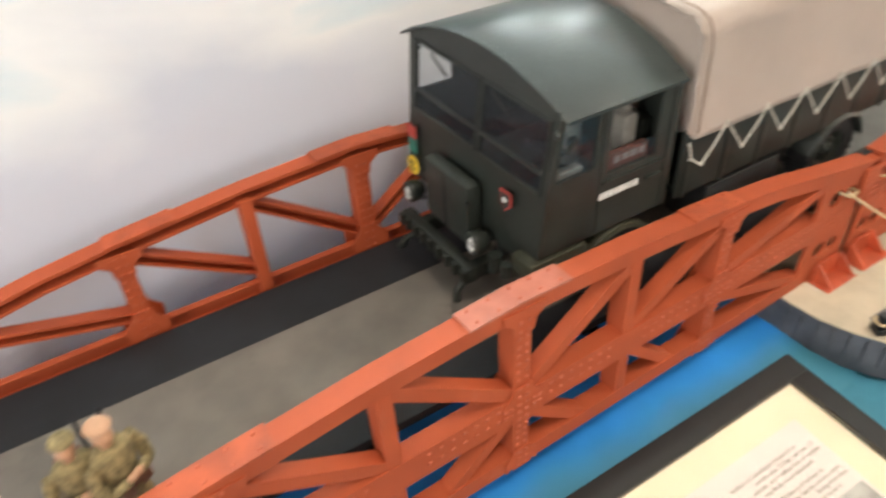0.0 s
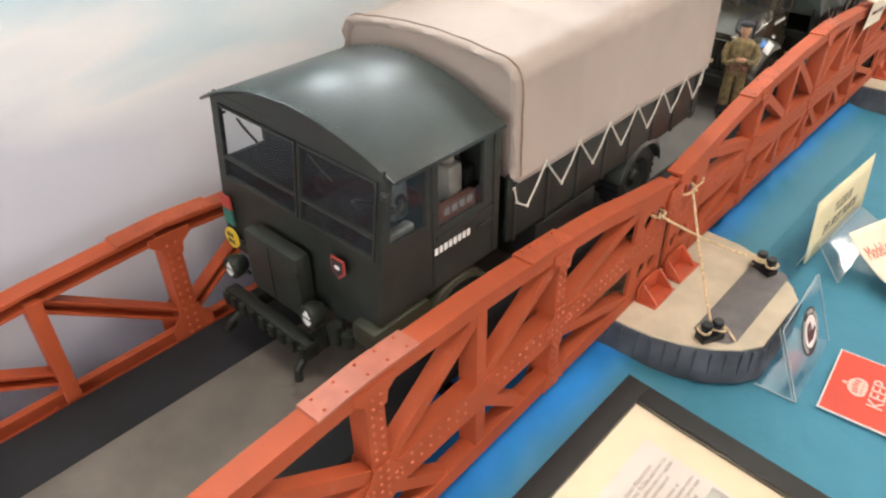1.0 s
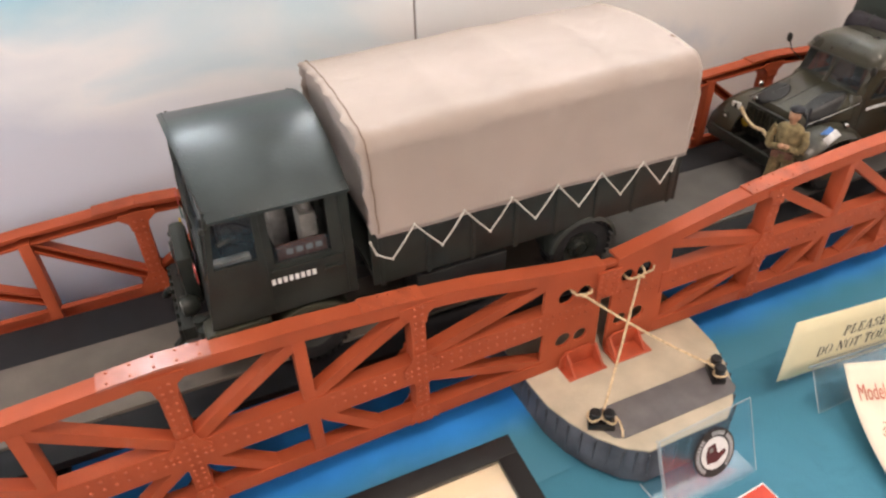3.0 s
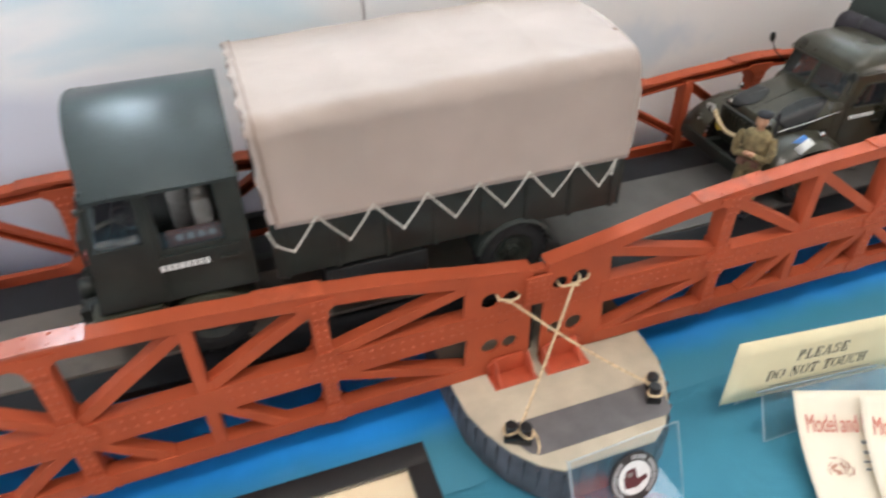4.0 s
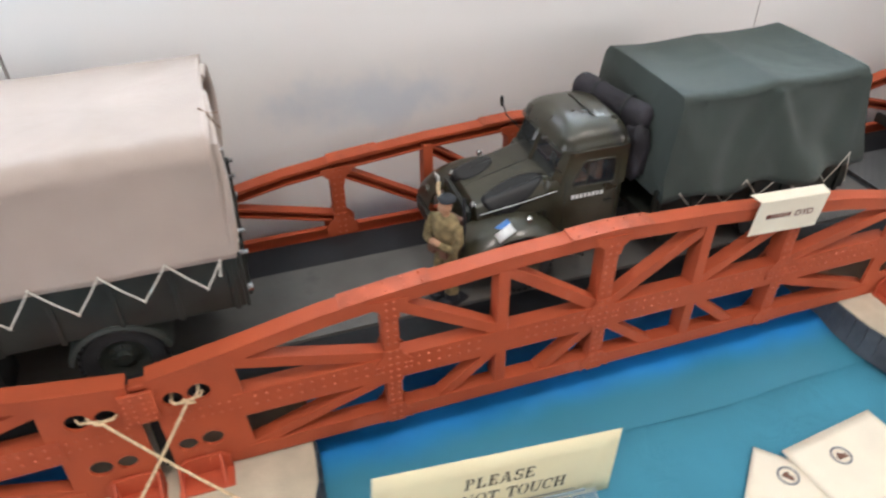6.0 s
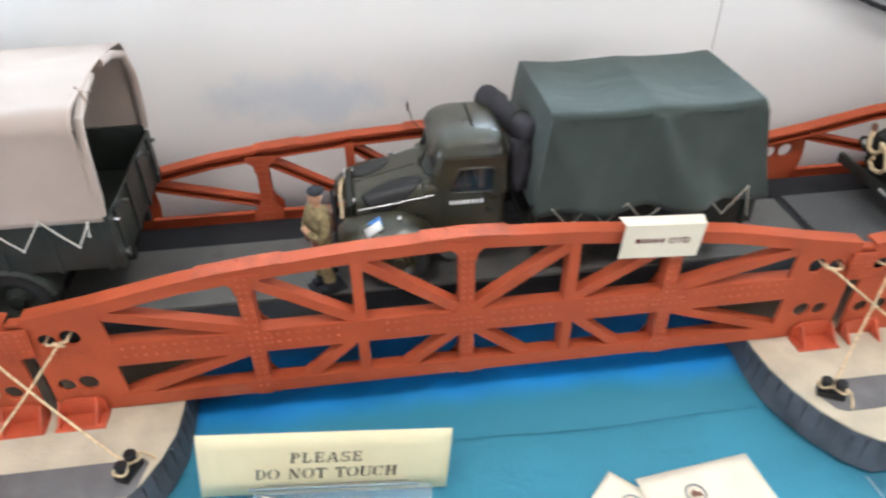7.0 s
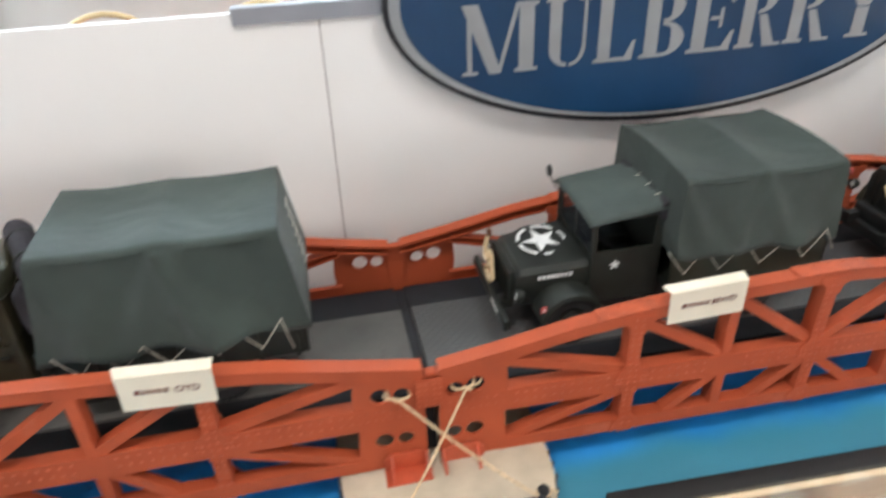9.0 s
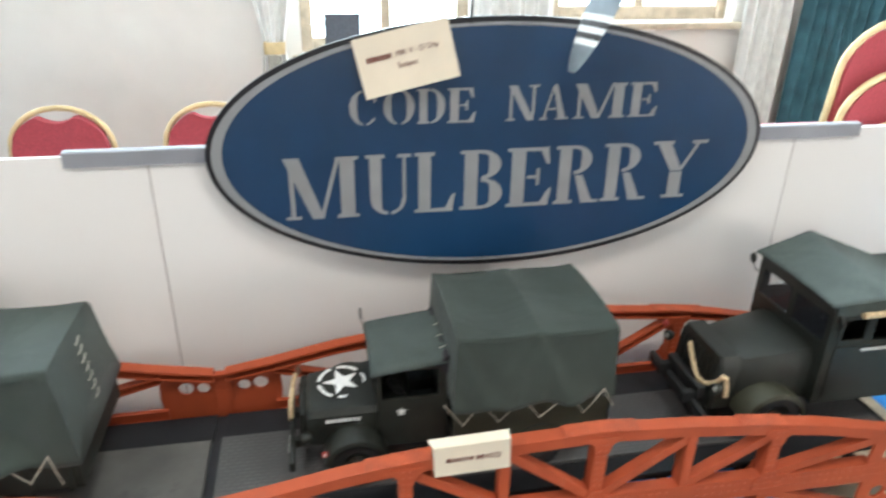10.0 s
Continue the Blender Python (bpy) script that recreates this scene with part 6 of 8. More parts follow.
        part("door_seam", bm, M_OLIVE_DARK, cab)
        bm = B()
        box(bm, 0.176, min(s * 0.0625, s * 0.066), 0.097, 0.187, max(s * 0.0625, s * 0.066), 0.100, 0.0008)
        part("door_handle", bm, M_OLIVE_DARK, cab)
        bm = B()
        tube(bm, [(0.112, s * 0.062, 0.150), (0.096, s * 0.074, 0.166), (0.092, s * 0.078, 0.180)], 0.001, 6)
        ball(bm, (0.090, s * 0.079, 0.186), 0.002, 0.0055, 0.008, 10, 6)
        part("mirror", bm, M_OLIVE_DARK, cab)
    bm = B()
    box(bm, 0.198, -0.0595, 0.1205, 0.2025, 0.0595, 0.178, 0.001)
    part("cab_back", bm, M_OLIVE, cab)
    bm = B()
    rings = [rounded_ring(0.112, 0.2045, 0.0640, 0.016, 0.1765), rounded_ring(0.110, 0.2055, 0.0650, 0.018, 0.1785)]
    for k in range(1, 9):
        a = math.pi / 2 * k / 8.7
        i = 0.050 * (1 - math.cos(a))
        rings.append(rounded_ring(0.111 + i * 0.62, 0.205 - i * 0.42, 0.0645 - i * 0.75, 0.018 + i * 0.18, 0.1785 + 0.027 * math.sin(a)))
    loft(bm, rings)
    part("cab_roof", bm, M_OLIVE, cab, "domed gloss olive cab roof")
    bm = B()
    ring = rounded_ring(0.1085, 0.2065, 0.0662, 0.019, 0.1772)
    tube(bm, ring + ring[:2], 0.0011, 6)
    part("drip_rail", bm, M_OLIVE, cab)
    number_bars(t, 0.129, -0.0634, 0.1150, 0.046, 0.0085, n=8)
    # bedding lashed behind the cab
    a, b = Vector((0.192, 0.064, 0.203)), Vector((0.241, -0.044, 0.187))
    bm = B()
    rings = []
    for k in range(27):
        f = k / 26
        c = a.lerp(b, f)
        u = (b - a).normalized()
        side = u.cross(Vector((0, 0, 1))).normalized()
        up = side.cross(u)
        r = 0.0175 * (1.0 - 0.35 * max(0, abs(2 * f - 1) - 0.9) / 0.1) * (1 + 0.05 * math.sin(9 * f) + 0.04 * noise.noise(Vector((f * 6, 2, 1))))
        rings.append([c + (side * math.cos(w) * 0.95 + up * math.sin(w) * 1.05) * r * (1 + 0.06 * noise.noise(Vector((3 * math.cos(w), 3 * math.sin(w), f * 7)))) for w in [2 * math.pi * i / 20 for i in range(20)]])
    loft(bm, rings)
    part("bedroll", bm, M_ROLL, t, "dark rolled netting bundle", smooth=70)

    def lump(name, c, rx, ry, rz, seed, label):
        bm = B()
        rings = []
        for j in range(1, 14):
            th = math.pi * j / 14
            ring = []
            for i in range(22):
                w = 2 * math.pi * i / 22
                d = Vector((math.sin(th) * math.cos(w), math.sin(th) * math.sin(w), math.cos(th)))
                k = 1 + 0.16 * noise.noise(d * 2.2 + Vector((seed, 0, 0))) + 0.07 * noise.noise(d * 5 + Vector((0, seed, 0)))
                sq = max(abs(d.x), abs(d.y), abs(d.z)) ** -0.45
                ring.append((c[0] + rx * d.x * k * sq, c[1] + ry * d.y * k * sq, c[2] + rz * d.z * k * sq))
            rings.append(ring)
        loft(bm, rings)
        return part(name, bm, M_ROLL, t, label, smooth=70)
    lump("bedding_roll", (0.224, -0.044, 0.150), 0.014, 0.018, 0.038, 8.0, "dark cloth roll behind the cab")
    for f in (0.3, 0.7):
        c = a.lerp(b, f)
        bm = B()
        tube(bm, [c + Vector((0.019 * math.cos(w) * 0.9, 0.019 * math.cos(w) * 0.42, 0.0192 * math.sin(w))) for w in [math.pi * k / 10 for k in range(11)]], 0.0012, 6)
        part("bedroll_strap", bm, M_OLIVE_DARK, t)
    # load body
    bm = B()
    box(bm, 0.228, -0.096, 0.066, 0.530, 0.096, 0.076)
    part("load_floor", bm, M_OLIVE_DARK, t)
    for s in (-1, 1):
        y0, y1 = sorted((s * 0.097, s * 0.093))
        bm = B()
        box(bm, 0.228, y0, 0.066, 0.530, y1, 0.120)
        sb = part("side_board", bm, M_OLIVE_DARK, t)
        for k in range(7):
            bm = B()
            ya, yb = sorted((s * 0.0972, s * 0.1))
            box(bm, 0.236 + 0.047 * k, ya, 0.064, 0.241 + 0.047 * k, yb, 0.118)
            part("stanchion", bm, M_OLIVE_DARK, sb)
        guard(t, 0.420, 0.040, s * 0.094, s * 0.060, 0.047, 15, 165, M_OLIVE_DARK)
        bm = B()
        box(bm, 0.250, min(s * 0.05, s * 0.09), 0.030, 0.33, max(s * 0.05, s * 0.09), 0.062, 0.003)
        part("locker", bm, M_OLIVE_DARK, t)
    bm = B()
    box(bm, 0.5305, -0.097, 0.066, 0.5345, 0.097, 0.128)
    part("tailboard", bm, M_OLIVE_DARK, t, smooth=0)
    tilt(t, 0.232, 0.520, 0.0905, 0.112, 0.2385, 0.010, M_TILT, crown=0.001, flare=0.016, folds=0.0092, open_rear=False, seed=4, front_lean=0.018, hoops=3, sag=0.006, yc=0.003, rear_lean=0.022)
    bm = B()
    # ties down the rear curtain, following its lean
    for k in range(7):
        z = 0.226 - 0.0130 * k
        x = 0.5270 + 0.0215 * (0.2385 - z) / 0.126
        y = 0.000 - 0.010 * k / 6
        tube(bm, [(x, y - 0.006, z - 0.003), (x + 0.0014, y + 0.002, z), (x, y + 0.010, z + 0.003)], 0.0009, 5)
    part("rear_lacing", bm, M_CORD, t)
    for s in (-1, 1):
        run = []
        for k, x in enumerate((0.252, 0.298, 0.350, 0.406, 0.457)):
            run += [(x, 0.121), (x + 0.024, 0.093)]
        run += [(0.508, 0.132), (0.517, 0.088)]
        lacing(t, run, s * 0.1120, M_CORD_TAN, 0.0008)
    return t


def light_truck():
    """Open-cab 15 cwt truck with canvas cab top and load tilt."""
    t = thing("model_truck", 1.205, 0.155, DECK_Z, "dark green model truck with white star and canvas tilt", "model truck", "model lorries on the bridge")
    bm = B()
    for y in (-0.033, 0.033):
        box(bm, 0.008, y - 0.005, 0.044, 0.43, y + 0.005, 0.058)
    for x in (0.080, 0.345):
        cyl(bm, (x, -0.075, 0.038), (x, 0.075, 0.038), 0.005, 10)
    part("chassis", bm, M_STEEL, t)
    bm = B()
    rings = []
    for x, hw, zt in ((0.012, 0.050, 0.100), (0.018, 0.053, 0.106), (0.060, 0.058, 0.110), (0.112, 0.062, 0.114)):
        rings.append([(x, -hw, 0.050), (x, -hw, zt - 0.010), (x, -hw + 0.006, zt - 0.002), (x, -hw * 0.5, zt), (x, hw * 0.5, zt), (x, hw - 0.006, zt - 0.002), (x, hw, zt - 0.010), (x, hw, 0.050)])
    loft(bm, rings)
    bon = part("bonnet", bm, M_OLIVE_DARK, t, "flat dark green bonnet")
    # star in a broken ring, laid on the bonnet
    slope = math.degrees(math.atan2(0.007, 0.094))
    cx, cy, cz, r = 0.066, 0.006, 0.1128, 0.036
    bm = B()
    for k in range(5):
        a0 = radians(90 + 72 * k + 8)
        a1 = radians(90 + 72 * (k + 1) - 8)
        n = 10
        pts = [(r * math.cos(a0 + (a1 - a0) * i / n), r * math.sin(a0 + (a1 - a0) * i / n)) for i in range(n + 1)]
        pts += [(r * 0.86 * math.cos(a1 + (a0 - a1) * i / n), r * 0.86 * math.sin(a1 + (a0 - a1) * i / n)) for i in range(n + 1)]
        prism(bm, pts, "z", 0, 0.0006)
    prism(bm, star_mesh(None, (0, 0), r * 0.80), "z", 0, 0.0006)
    ob = part("star_marking", bm, M_WHITE, bon, "white star in a broken ring", smooth=0)
    ob.matrix_local = pose(cx, cy, cz, 0, -slope, 90)
    number_bars(bon, 0.040, -0.0612, 0.098, 0.050, 0.0085, n=8)
    # front
    bm = B()
    box(bm, 0.004, -0.046, 0.046, 0.0118, 0.046, 0.100, 0.003)
    gr = part("radiator_shell", bm, M_OLIVE_DARK, t)
    for k in range(11):
        bm = B()
        y = -0.038 + 0.0076 * k
        cyl(bm, (0.0025, y, 0.052), (0.0025, y, 0.094), 0.0012, 6)
        part("grille_bar", bm, M_OLIVE_DARK, gr)
    bm = B()
    box(bm, -0.014, -0.086, 0.034, -0.006, 0.086, 0.050, 0.002)
    for y in (-0.033, 0.033):
        box(bm, -0.007, y - 0.005, 0.036, 0.012, y + 0.005, 0.048)
    bp_ = part("bumper", bm, M_OLIVE_DARK, t)
    bars("serial_marking", [[0.004] * 6], 0.006, 0.006, Matrix.Translation((-0.0145, -0.020, 0.046)) @ Euler((radians(90), 0, radians(-90))).to_matrix().to_4x4(), M_WHITE, bp_, gap=0.002)
    bm = B()
    tube(bm, [(-0.002, 0.046, 0.106), (-0.006, 0.044, 0.094), (-0.008, 0.036, 0.082), (-0.008, 0.022, 0.080), (-0.008, 0.012, 0.090), (-0.007, 0.016, 0.100), (-0.008, 0.006, 0.098), (-0.010, -0.006, 0.086), (-0.010, -0.012, 0.072)], 0.0036, 8)
    tube(bm, [(-0.010, -0.012, 0.072), (-0.011, -0.004, 0.062), (-0.011, 0.012, 0.060), (-0.011, 0.022, 0.068), (-0.010, 0.018, 0.076)], 0.0036, 8)
    part("tow_rope", bm, M_ROPE, t, "looped hemp tow rope")
    bm = B()
    ball(bm, (0.002, 0.052, 0.108), 0.004, 0.007, 0.008, 10, 6)
    part("rope_end", bm, M_LEATHER, t)
    for s in (-1, 1):
        guard(t, 0.080, 0.038, s * 0.098, s * 0.052, 0.046, 8, 172, M_OLIVE_DARK, lip=0.007)
        headlamp(t, 0.008, s * 0.068, 0.076, 0.0095, M_OLIVE_DARK)
        for x in (0.080, 0.345):
            make_wheel(t, x, s * 0.082, 0.038, 0.024, M_OLIVE_DARK)
    bm = B()
    box(bm, 0.032, -0.1005, 0.066, 0.040, -0.099, 0.075)
    part("formation_sign", bm, M_SIGNRED, t, "small red and white sign", smooth=0)
    bm = B()
    box(bm, 0.0345, -0.1015, 0.0685, 0.0375, -0.1007, 0.0725)
    part("sign_flash", bm, M_WHITE, t, smooth=0)
    # cab tub, doors, screen, top
    bm = B()
    box(bm, 0.112, -0.066, 0.046, 0.208, 0.066, 0.060)
    part("cab_floor", bm, M_OLIVE_DARK, t)
    for s in (-1, 1):
        bm = B()
        y0, y1 = sorted((s * 0.067, s * 0.063))
        hollow_panel(bm, "y", y0, y1, 0.112, 0.212, 0.046, 0.176, [(0.118, 0.200, 0.126, 0.172)])
        d = part("cab_side", bm, M_OLIVE_DARK, t, smooth=0)
        bm = B()
        prism(bm, star_mesh(None, (0.146, 0.104), 0.0085), "y", *sorted((s * 0.0672, s * 0.0678)))
        part("star_marking", bm, M_WHITE, d, "small white star", smooth=0)
        bm = B()
        if s > 0:
            tube(bm, [(0.116, s * 0.066, 0.150), (0.106, s * 0.074, 0.164), (0.103, s * 0.082, 0.174)], 0.001, 6)
            lathe(bm, [(0.0003, -0.0015), (0.0085, -0.0015), (0.0085, 0.0015), (0.0003, 0.0015)], (0.102, s * 0.084, 0.181), "x", 18)
            part("mirror", bm, M_STEEL, d)
    bm = B()
    for a, b, c, d in ((-0.062, 0.062, 0.112, 0.118), (-0.062, 0.062, 0.166, 0.170), (-0.062, -0.058, 0.118, 0.166), (0.058, 0.062, 0.118, 0.166), (-0.002, 0.002, 0.118, 0.166)):
        box(bm, 0.114, a, c, 0.118, b, d)
    ws = part("windscreen_frame", bm, M_OLIVE_DARK, t, smooth=0)
    for y0, y1 in ((-0.058, -0.002), (0.002, 0.058)):
        bm = B()
        box(bm, 0.1155, y0, 0.118, 0.1163, y1, 0.166)
        g = part("windscreen", bm, M_CABGLASS, ws, smooth=0)
        g.visible_shadow = False
    bm = B()
    box(bm, 0.206, -0.063, 0.060, 0.210, 0.063, 0.176)
    part("cab_back", bm, M_OLIVE_DARK, t, smooth=0)
    for y in (-0.034, 0.034):
        bm = B()
        box(bm, 0.165, y - 0.022, 0.0605, 0.204, y + 0.022, 0.100, 0.006)
        part("seat", bm, M_OLIVE_DARK, t, "dark padded seat")
    bm = B()
    lathe(bm, [(0.016, 0.0), (0.0172, 0.0012), (0.016, 0.0024), (0.0148, 0.0012)], (0, 0, 0), "z", 20)
    cyl(bm, (-0.0155, 0, 0.001), (0.0155, 0, 0.001), 0.001, 6)
    sw = part("steering_wheel", bm, M_BLACK, t)
    sw.matrix_local = pose(0.142, -0.034, 0.124, 0, 40, 0)
    bm = B()

    def top_fn(u, v):
        x = 0.104 + 0.118 * u
        y = -0.072 + 0.144 * v
        e = min(u, v, 1 - u, 1 - v)
        drop = 0.006 * max(0, 1 - e / 0.06) ** 2
        return (x, y, 0.1765 + 0.014 * u + 0.004 * (1 - (2 * v - 1) ** 2) - drop + 0.0008 * noise.noise(Vector((x * 40, y * 40, 2))))
    sheet(bm, 24, 24, top_fn)
    solid(part("cab_top", bm, M_CABTILT, t, "stretched green canvas cab top", smooth=60), 0.0022)
    # load body
    bm = B()
    box(bm, 0.216, -0.094, 0.064, 0.444, 0.094, 0.074)
    part("load_floor", bm, M_OLIVE_DARK, t)
    for s in (-1, 1):
        y0, y1 = sorted((s * 0.095, s * 0.091))
        bm = B()
        box(bm, 0.216, y0, 0.064, 0.444, y1, 0.132)
        part("side_board", bm, M_KHAKI if s < 0 else M_OLIVE_DARK, t, smooth=0)
        guard(t, 0.345, 0.038, s * 0.096, s * 0.058, 0.045, 12, 168, M_OLIVE_DARK)
    bm = B()
    box(bm, 0.4445, -0.095, 0.064, 0.4485, 0.095, 0.136)
    part("tailboard", bm, M_OLIVE_DARK, t, smooth=0)
    bm = B()
    rings = []
    for i in range(15):
        f = i / 14
        y = -0.070 + 0.14 * f
        rr = 0.0115 * (1 + 0.12 * math.sin(i * 1.7))
        rings.append([(0.213 + rr * math.cos(a), y, 0.178 + rr * 1.3 * math.sin(a)) for a in [2 * math.pi * k / 12 for k in range(12)]])
    loft(bm, rings)
    part("rolled_curtain", bm, M_ROLL, t, "dark rolled cab curtain", smooth=70)
    bm = B()
    for y in (-0.045, -0.015, 0.015):
        tube(bm, [(0.2005, y, 0.182), (0.205, y, 0.192), (0.214, y, 0.1945)], 0.001, 5)
    part("curtain_strap", bm, M_CORD, t)
    tilt(t, 0.212, 0.446, 0.0995, 0.126, 0.2345, 0.006, M_TILT, crown=0.006, flare=0.008, folds=0.0058, open_rear=False, seed=9, front_lean=0.006, hoops=3, sag=0.010, yc=0.004)
    for s in (-1, 1):
        run = []
        for k, x in enumerate((0.200, 0.251, 0.311, 0.376)):
            run += [(x, 0.138), (x + 0.027, 0.101)]
        run += [(0.430, 0.139), (0.447, 0.108)]
        lacing(t, run, s * 0.1075, M_CORD_TAN, 0.0008)
    return t


def heavy_tractor():
    """Blunt-nosed field tractor whose rear runs out of sight."""
    t = thing("model_truck", 1.790, 0.150, DECK_Z, "dark green blunt-nosed model field tractor with tow rope", "model truck", "model lorries on the bridge")
    bm = B()
    for y in (-0.04, 0.04):
        box(bm, 0.01, y - 0.006, 0.05, 0.56, y + 0.006, 0.068)
    for x in (0.136, 0.455):
        cyl(bm, (x, -0.08, 0.044), (x, 0.08, 0.044), 0.006, 10)
    part("chassis", bm, M_STEEL, t)
    bm = B()
    rings = []
    for x, hw, zt in ((0.084, 0.058, 0.126), (0.090, 0.062, 0.133), (0.14, 0.068, 0.140), (0.205, 0.074, 0.150)):
        rings.append([(x, -hw, 0.060), (x, -hw, zt - 0.022), (x, -hw + 0.010, zt - 0.006), (x, -hw * 0.55, zt), (x, hw * 0.55, zt), (x, hw - 0.010, zt - 0.006), (x, hw, zt - 0.022), (x, hw, 0.060)])
    loft(bm, rings)
    part("bonnet", bm, M_OLIVE_DARK, t, "blunt dark green bonnet")
    bm = B()
    rings = []
    for x, f in ((0.046, 0.92), (0.050, 1.0), (0.078, 1.0)):
        rings.append([(x + 0.012 * (z - 0.05) / 0.1, y * f, z) for y, z in ((-0.062, 0.045), (-0.064, 0.118), (-0.054, 0.136), (0.054, 0.136), (0.064, 0.118), (0.062, 0.045))])
    loft(bm, rings)
    gr = part("radiator_guard", bm, M_OLIVE_DARK, t)
    for k in range(9):
        bm = B()
        y = -0.05 + 0.0125 * k
        tube(bm, [(0.0445, y, 0.052), (0.0535, y, 0.122)], 0.0018, 6)
        part("grille_bar", bm, M_STEEL, gr)
    bm = B()
    box(bm, 0.022, -0.094, 0.036, 0.032, 0.094, 0.056, 0.003)
    for y in (-0.04, 0.04):
        box(bm, 0.0315, y - 0.006, 0.04, 0.052, y + 0.006, 0.054)
    box(bm, 0.030, -0.05, 0.0565, 0.046, 0.05, 0.080, 0.004)
    part("bumper", bm, M_STEEL, t)
    bm = B()
    pts = [Vector(p) for p in ((0.047, 0.020, 0.119), (0.044, 0.000, 0.100), (0.041, -0.020, 0.088), (0.041, -0.030, 0.082), (0.044, -0.048, 0.085), (0.050, -0.064, 0.098), (0.054, -0.070, 0.112), (0.058, -0.073, 0.110), (0.060, -0.075, 0.098), (0.061, -0.076, 0.078))]
    tube(bm, pts, 0.0038, 8)
    part("tow_rope", bm, M_ROPE, t, "thick hemp tow rope with looped end")
    for s in (-1, 1):
        headlamp(t, 0.040, s * 0.077, 0.096, 0.009, M_OLIVE_DARK)
        guard(t, 0.136, 0.036, s * 0.104, s * 0.06, 0.056, 5, 168, M_KHAKI, lip=0.008)
        guard(t, 0.455, 0.044, s * 0.100, s * 0.06, 0.054, 12, 168, M_OLIVE_DARK)
        for x in (0.136, 0.455):
            make_wheel(t, x, s * 0.088, 0.044, 0.028, M_OLIVE_DARK)
    bm = B()
    ball(bm, (0.040, 0.088, 0.114), 0.004, 0.006, 0.006, 10, 6)
    part("side_lamp", bm, M_SIGNRED, t, "red side lamp")
    # cab
    for s in (-1, 1):
        bm = B()
        y0, y1 = sorted((s * 0.092, s * 0.088))
        hollow_panel(bm, "y", y0, y1, 0.205, 0.52, 0.060, 0.215, [(0.222, 0.262, 0.172, 0.208), (0.275, 0.345, 0.168, 0.208)])
        d = part("cab_side", bm, M_OLIVE_DARK, t, smooth=0)
        bm = B()
        for x in (0.215, 0.352):
            box(bm, x, *[v for v in (min(s * 0.092, s * 0.0935),)], 0.07, x + 0.002, max(s * 0.092, s * 0.0935), 0.21)
        box(bm, 0.22, min(s * 0.092, s * 0.0945), 0.160, 0.35, max(s * 0.092, s * 0.0945), 0.163)
        part("door", bm, M_OLIVE_DARK, d, smooth=0)
        bm = B()
        tube(bm, [(0.212, s * 0.09, 0.19), (0.200, s * 0.104, 0.20), (0.198, s * 0.108, 0.21)], 0.0012, 6)
        ball(bm, (0.196, s * 0.108, 0.218), 0.003, 0.008, 0.010, 10, 6)
        part("mirror", bm, M_OLIVE_DARK, d)
    number_bars(t, 0.262, -0.0932, 0.157, 0.048, 0.008, n=8)
    bm = B()
    hollow_panel(bm, "x", 0.2005, 0.2045, -0.092, 0.092, 0.060, 0.222, [(-0.080, -0.006, 0.165, 0.212), (0.006, 0.080, 0.165, 0.212)])
    ws = part("cab_front", bm, M_OLIVE_DARK, t, smooth=0)
    for y0, y1 in ((-0.080, -0.006), (0.006, 0.080)):
        bm = B()
        box(bm, 0.202, y0, 0.165, 0.203, y1, 0.212)
        g = part("windscreen", bm, M_CABGLASS, ws, smooth=0)
        g.visible_shadow = False
    bm = B()
    def roof_z(x, y):
        k = (y + 0.097) / 0.194
        top = 0.242 + 0.027 * k
        if x < 0.283:
            z = 0.237 + (top - 0.237) * (x - 0.190) / 0.093
        else:
            z = top + (0.214 - top) * min(1.0, (x - 0.283) / 0.137)
        return z + 0.003 * (1 - (y / 0.097) ** 2)

    sheet(bm, 44, 20, lambda u, v: (0.190 + 0.35 * u, -0.097 + 0.194 * v, roof_z(0.190 + 0.35 * u, -0.097 + 0.194 * v) + 0.0006 * noise.noise(Vector((u * 9, v * 7, 2)))))
    solid(part("cab_roof", bm, M_CABTILT, t, "slack green canvas roof over a hoop", smooth=35), 0.003)
    for s in (-1, 1):
        bm = B()
        y0, y1 = sorted((s * 0.0915, s * 0.0885))
        prism(bm, [(0.2048, 0.2155), (0.2048, roof_z(0.2048, s * 0.09) - 0.005), (0.283, roof_z(0.283, s * 0.09) - 0.005), (0.405, 0.2155)], "y", y0, y1)
        part("roof_gable", bm, M_CABTILT, t)
    bm = B()
    box(bm, 0.2008, -0.0915, 0.2222, 0.2042, 0.0915, 0.2365)
    part("cab_brow", bm, M_OLIVE_DARK, t)
    bm = B()
    cyl(bm, (0.245, -0.096, 0.217), (0.345, -0.096, 0.217), 0.005, 10)
    part("rolled_curtain", bm, M_ROPE, t, "pale rolled side curtain")
    bm = B()
    lathe(bm, [(0.018, 0.0), (0.0195, 0.0014), (0.018, 0.0028), (0.0165, 0.0014)], (0, 0, 0), "z", 20)
    cyl(bm, (-0.0175, 0, 0.001), (0.0175, 0, 0.001), 0.001, 6)
    sw = part("steering_wheel", bm, M_BLACK, t)
    sw.matrix_local = pose(0.240, -0.05, 0.176, 0, 30, 0)
    bm = B()
    box(bm, 0.21, -0.087, 0.056, 0.515, 0.087, 0.062)
    part("cab_floor", bm, M_OLIVE_DARK, t)
    bm = B()
    box(bm, 0.517, -0.087, 0.062, 0.520, 0.087, 0.228)
    part("cab_back", bm, M_OLIVE_DARK, t, smooth=0)
    return t


gun_tractor()
bonneted_lorry()
light_truck()
heavy_tractor()

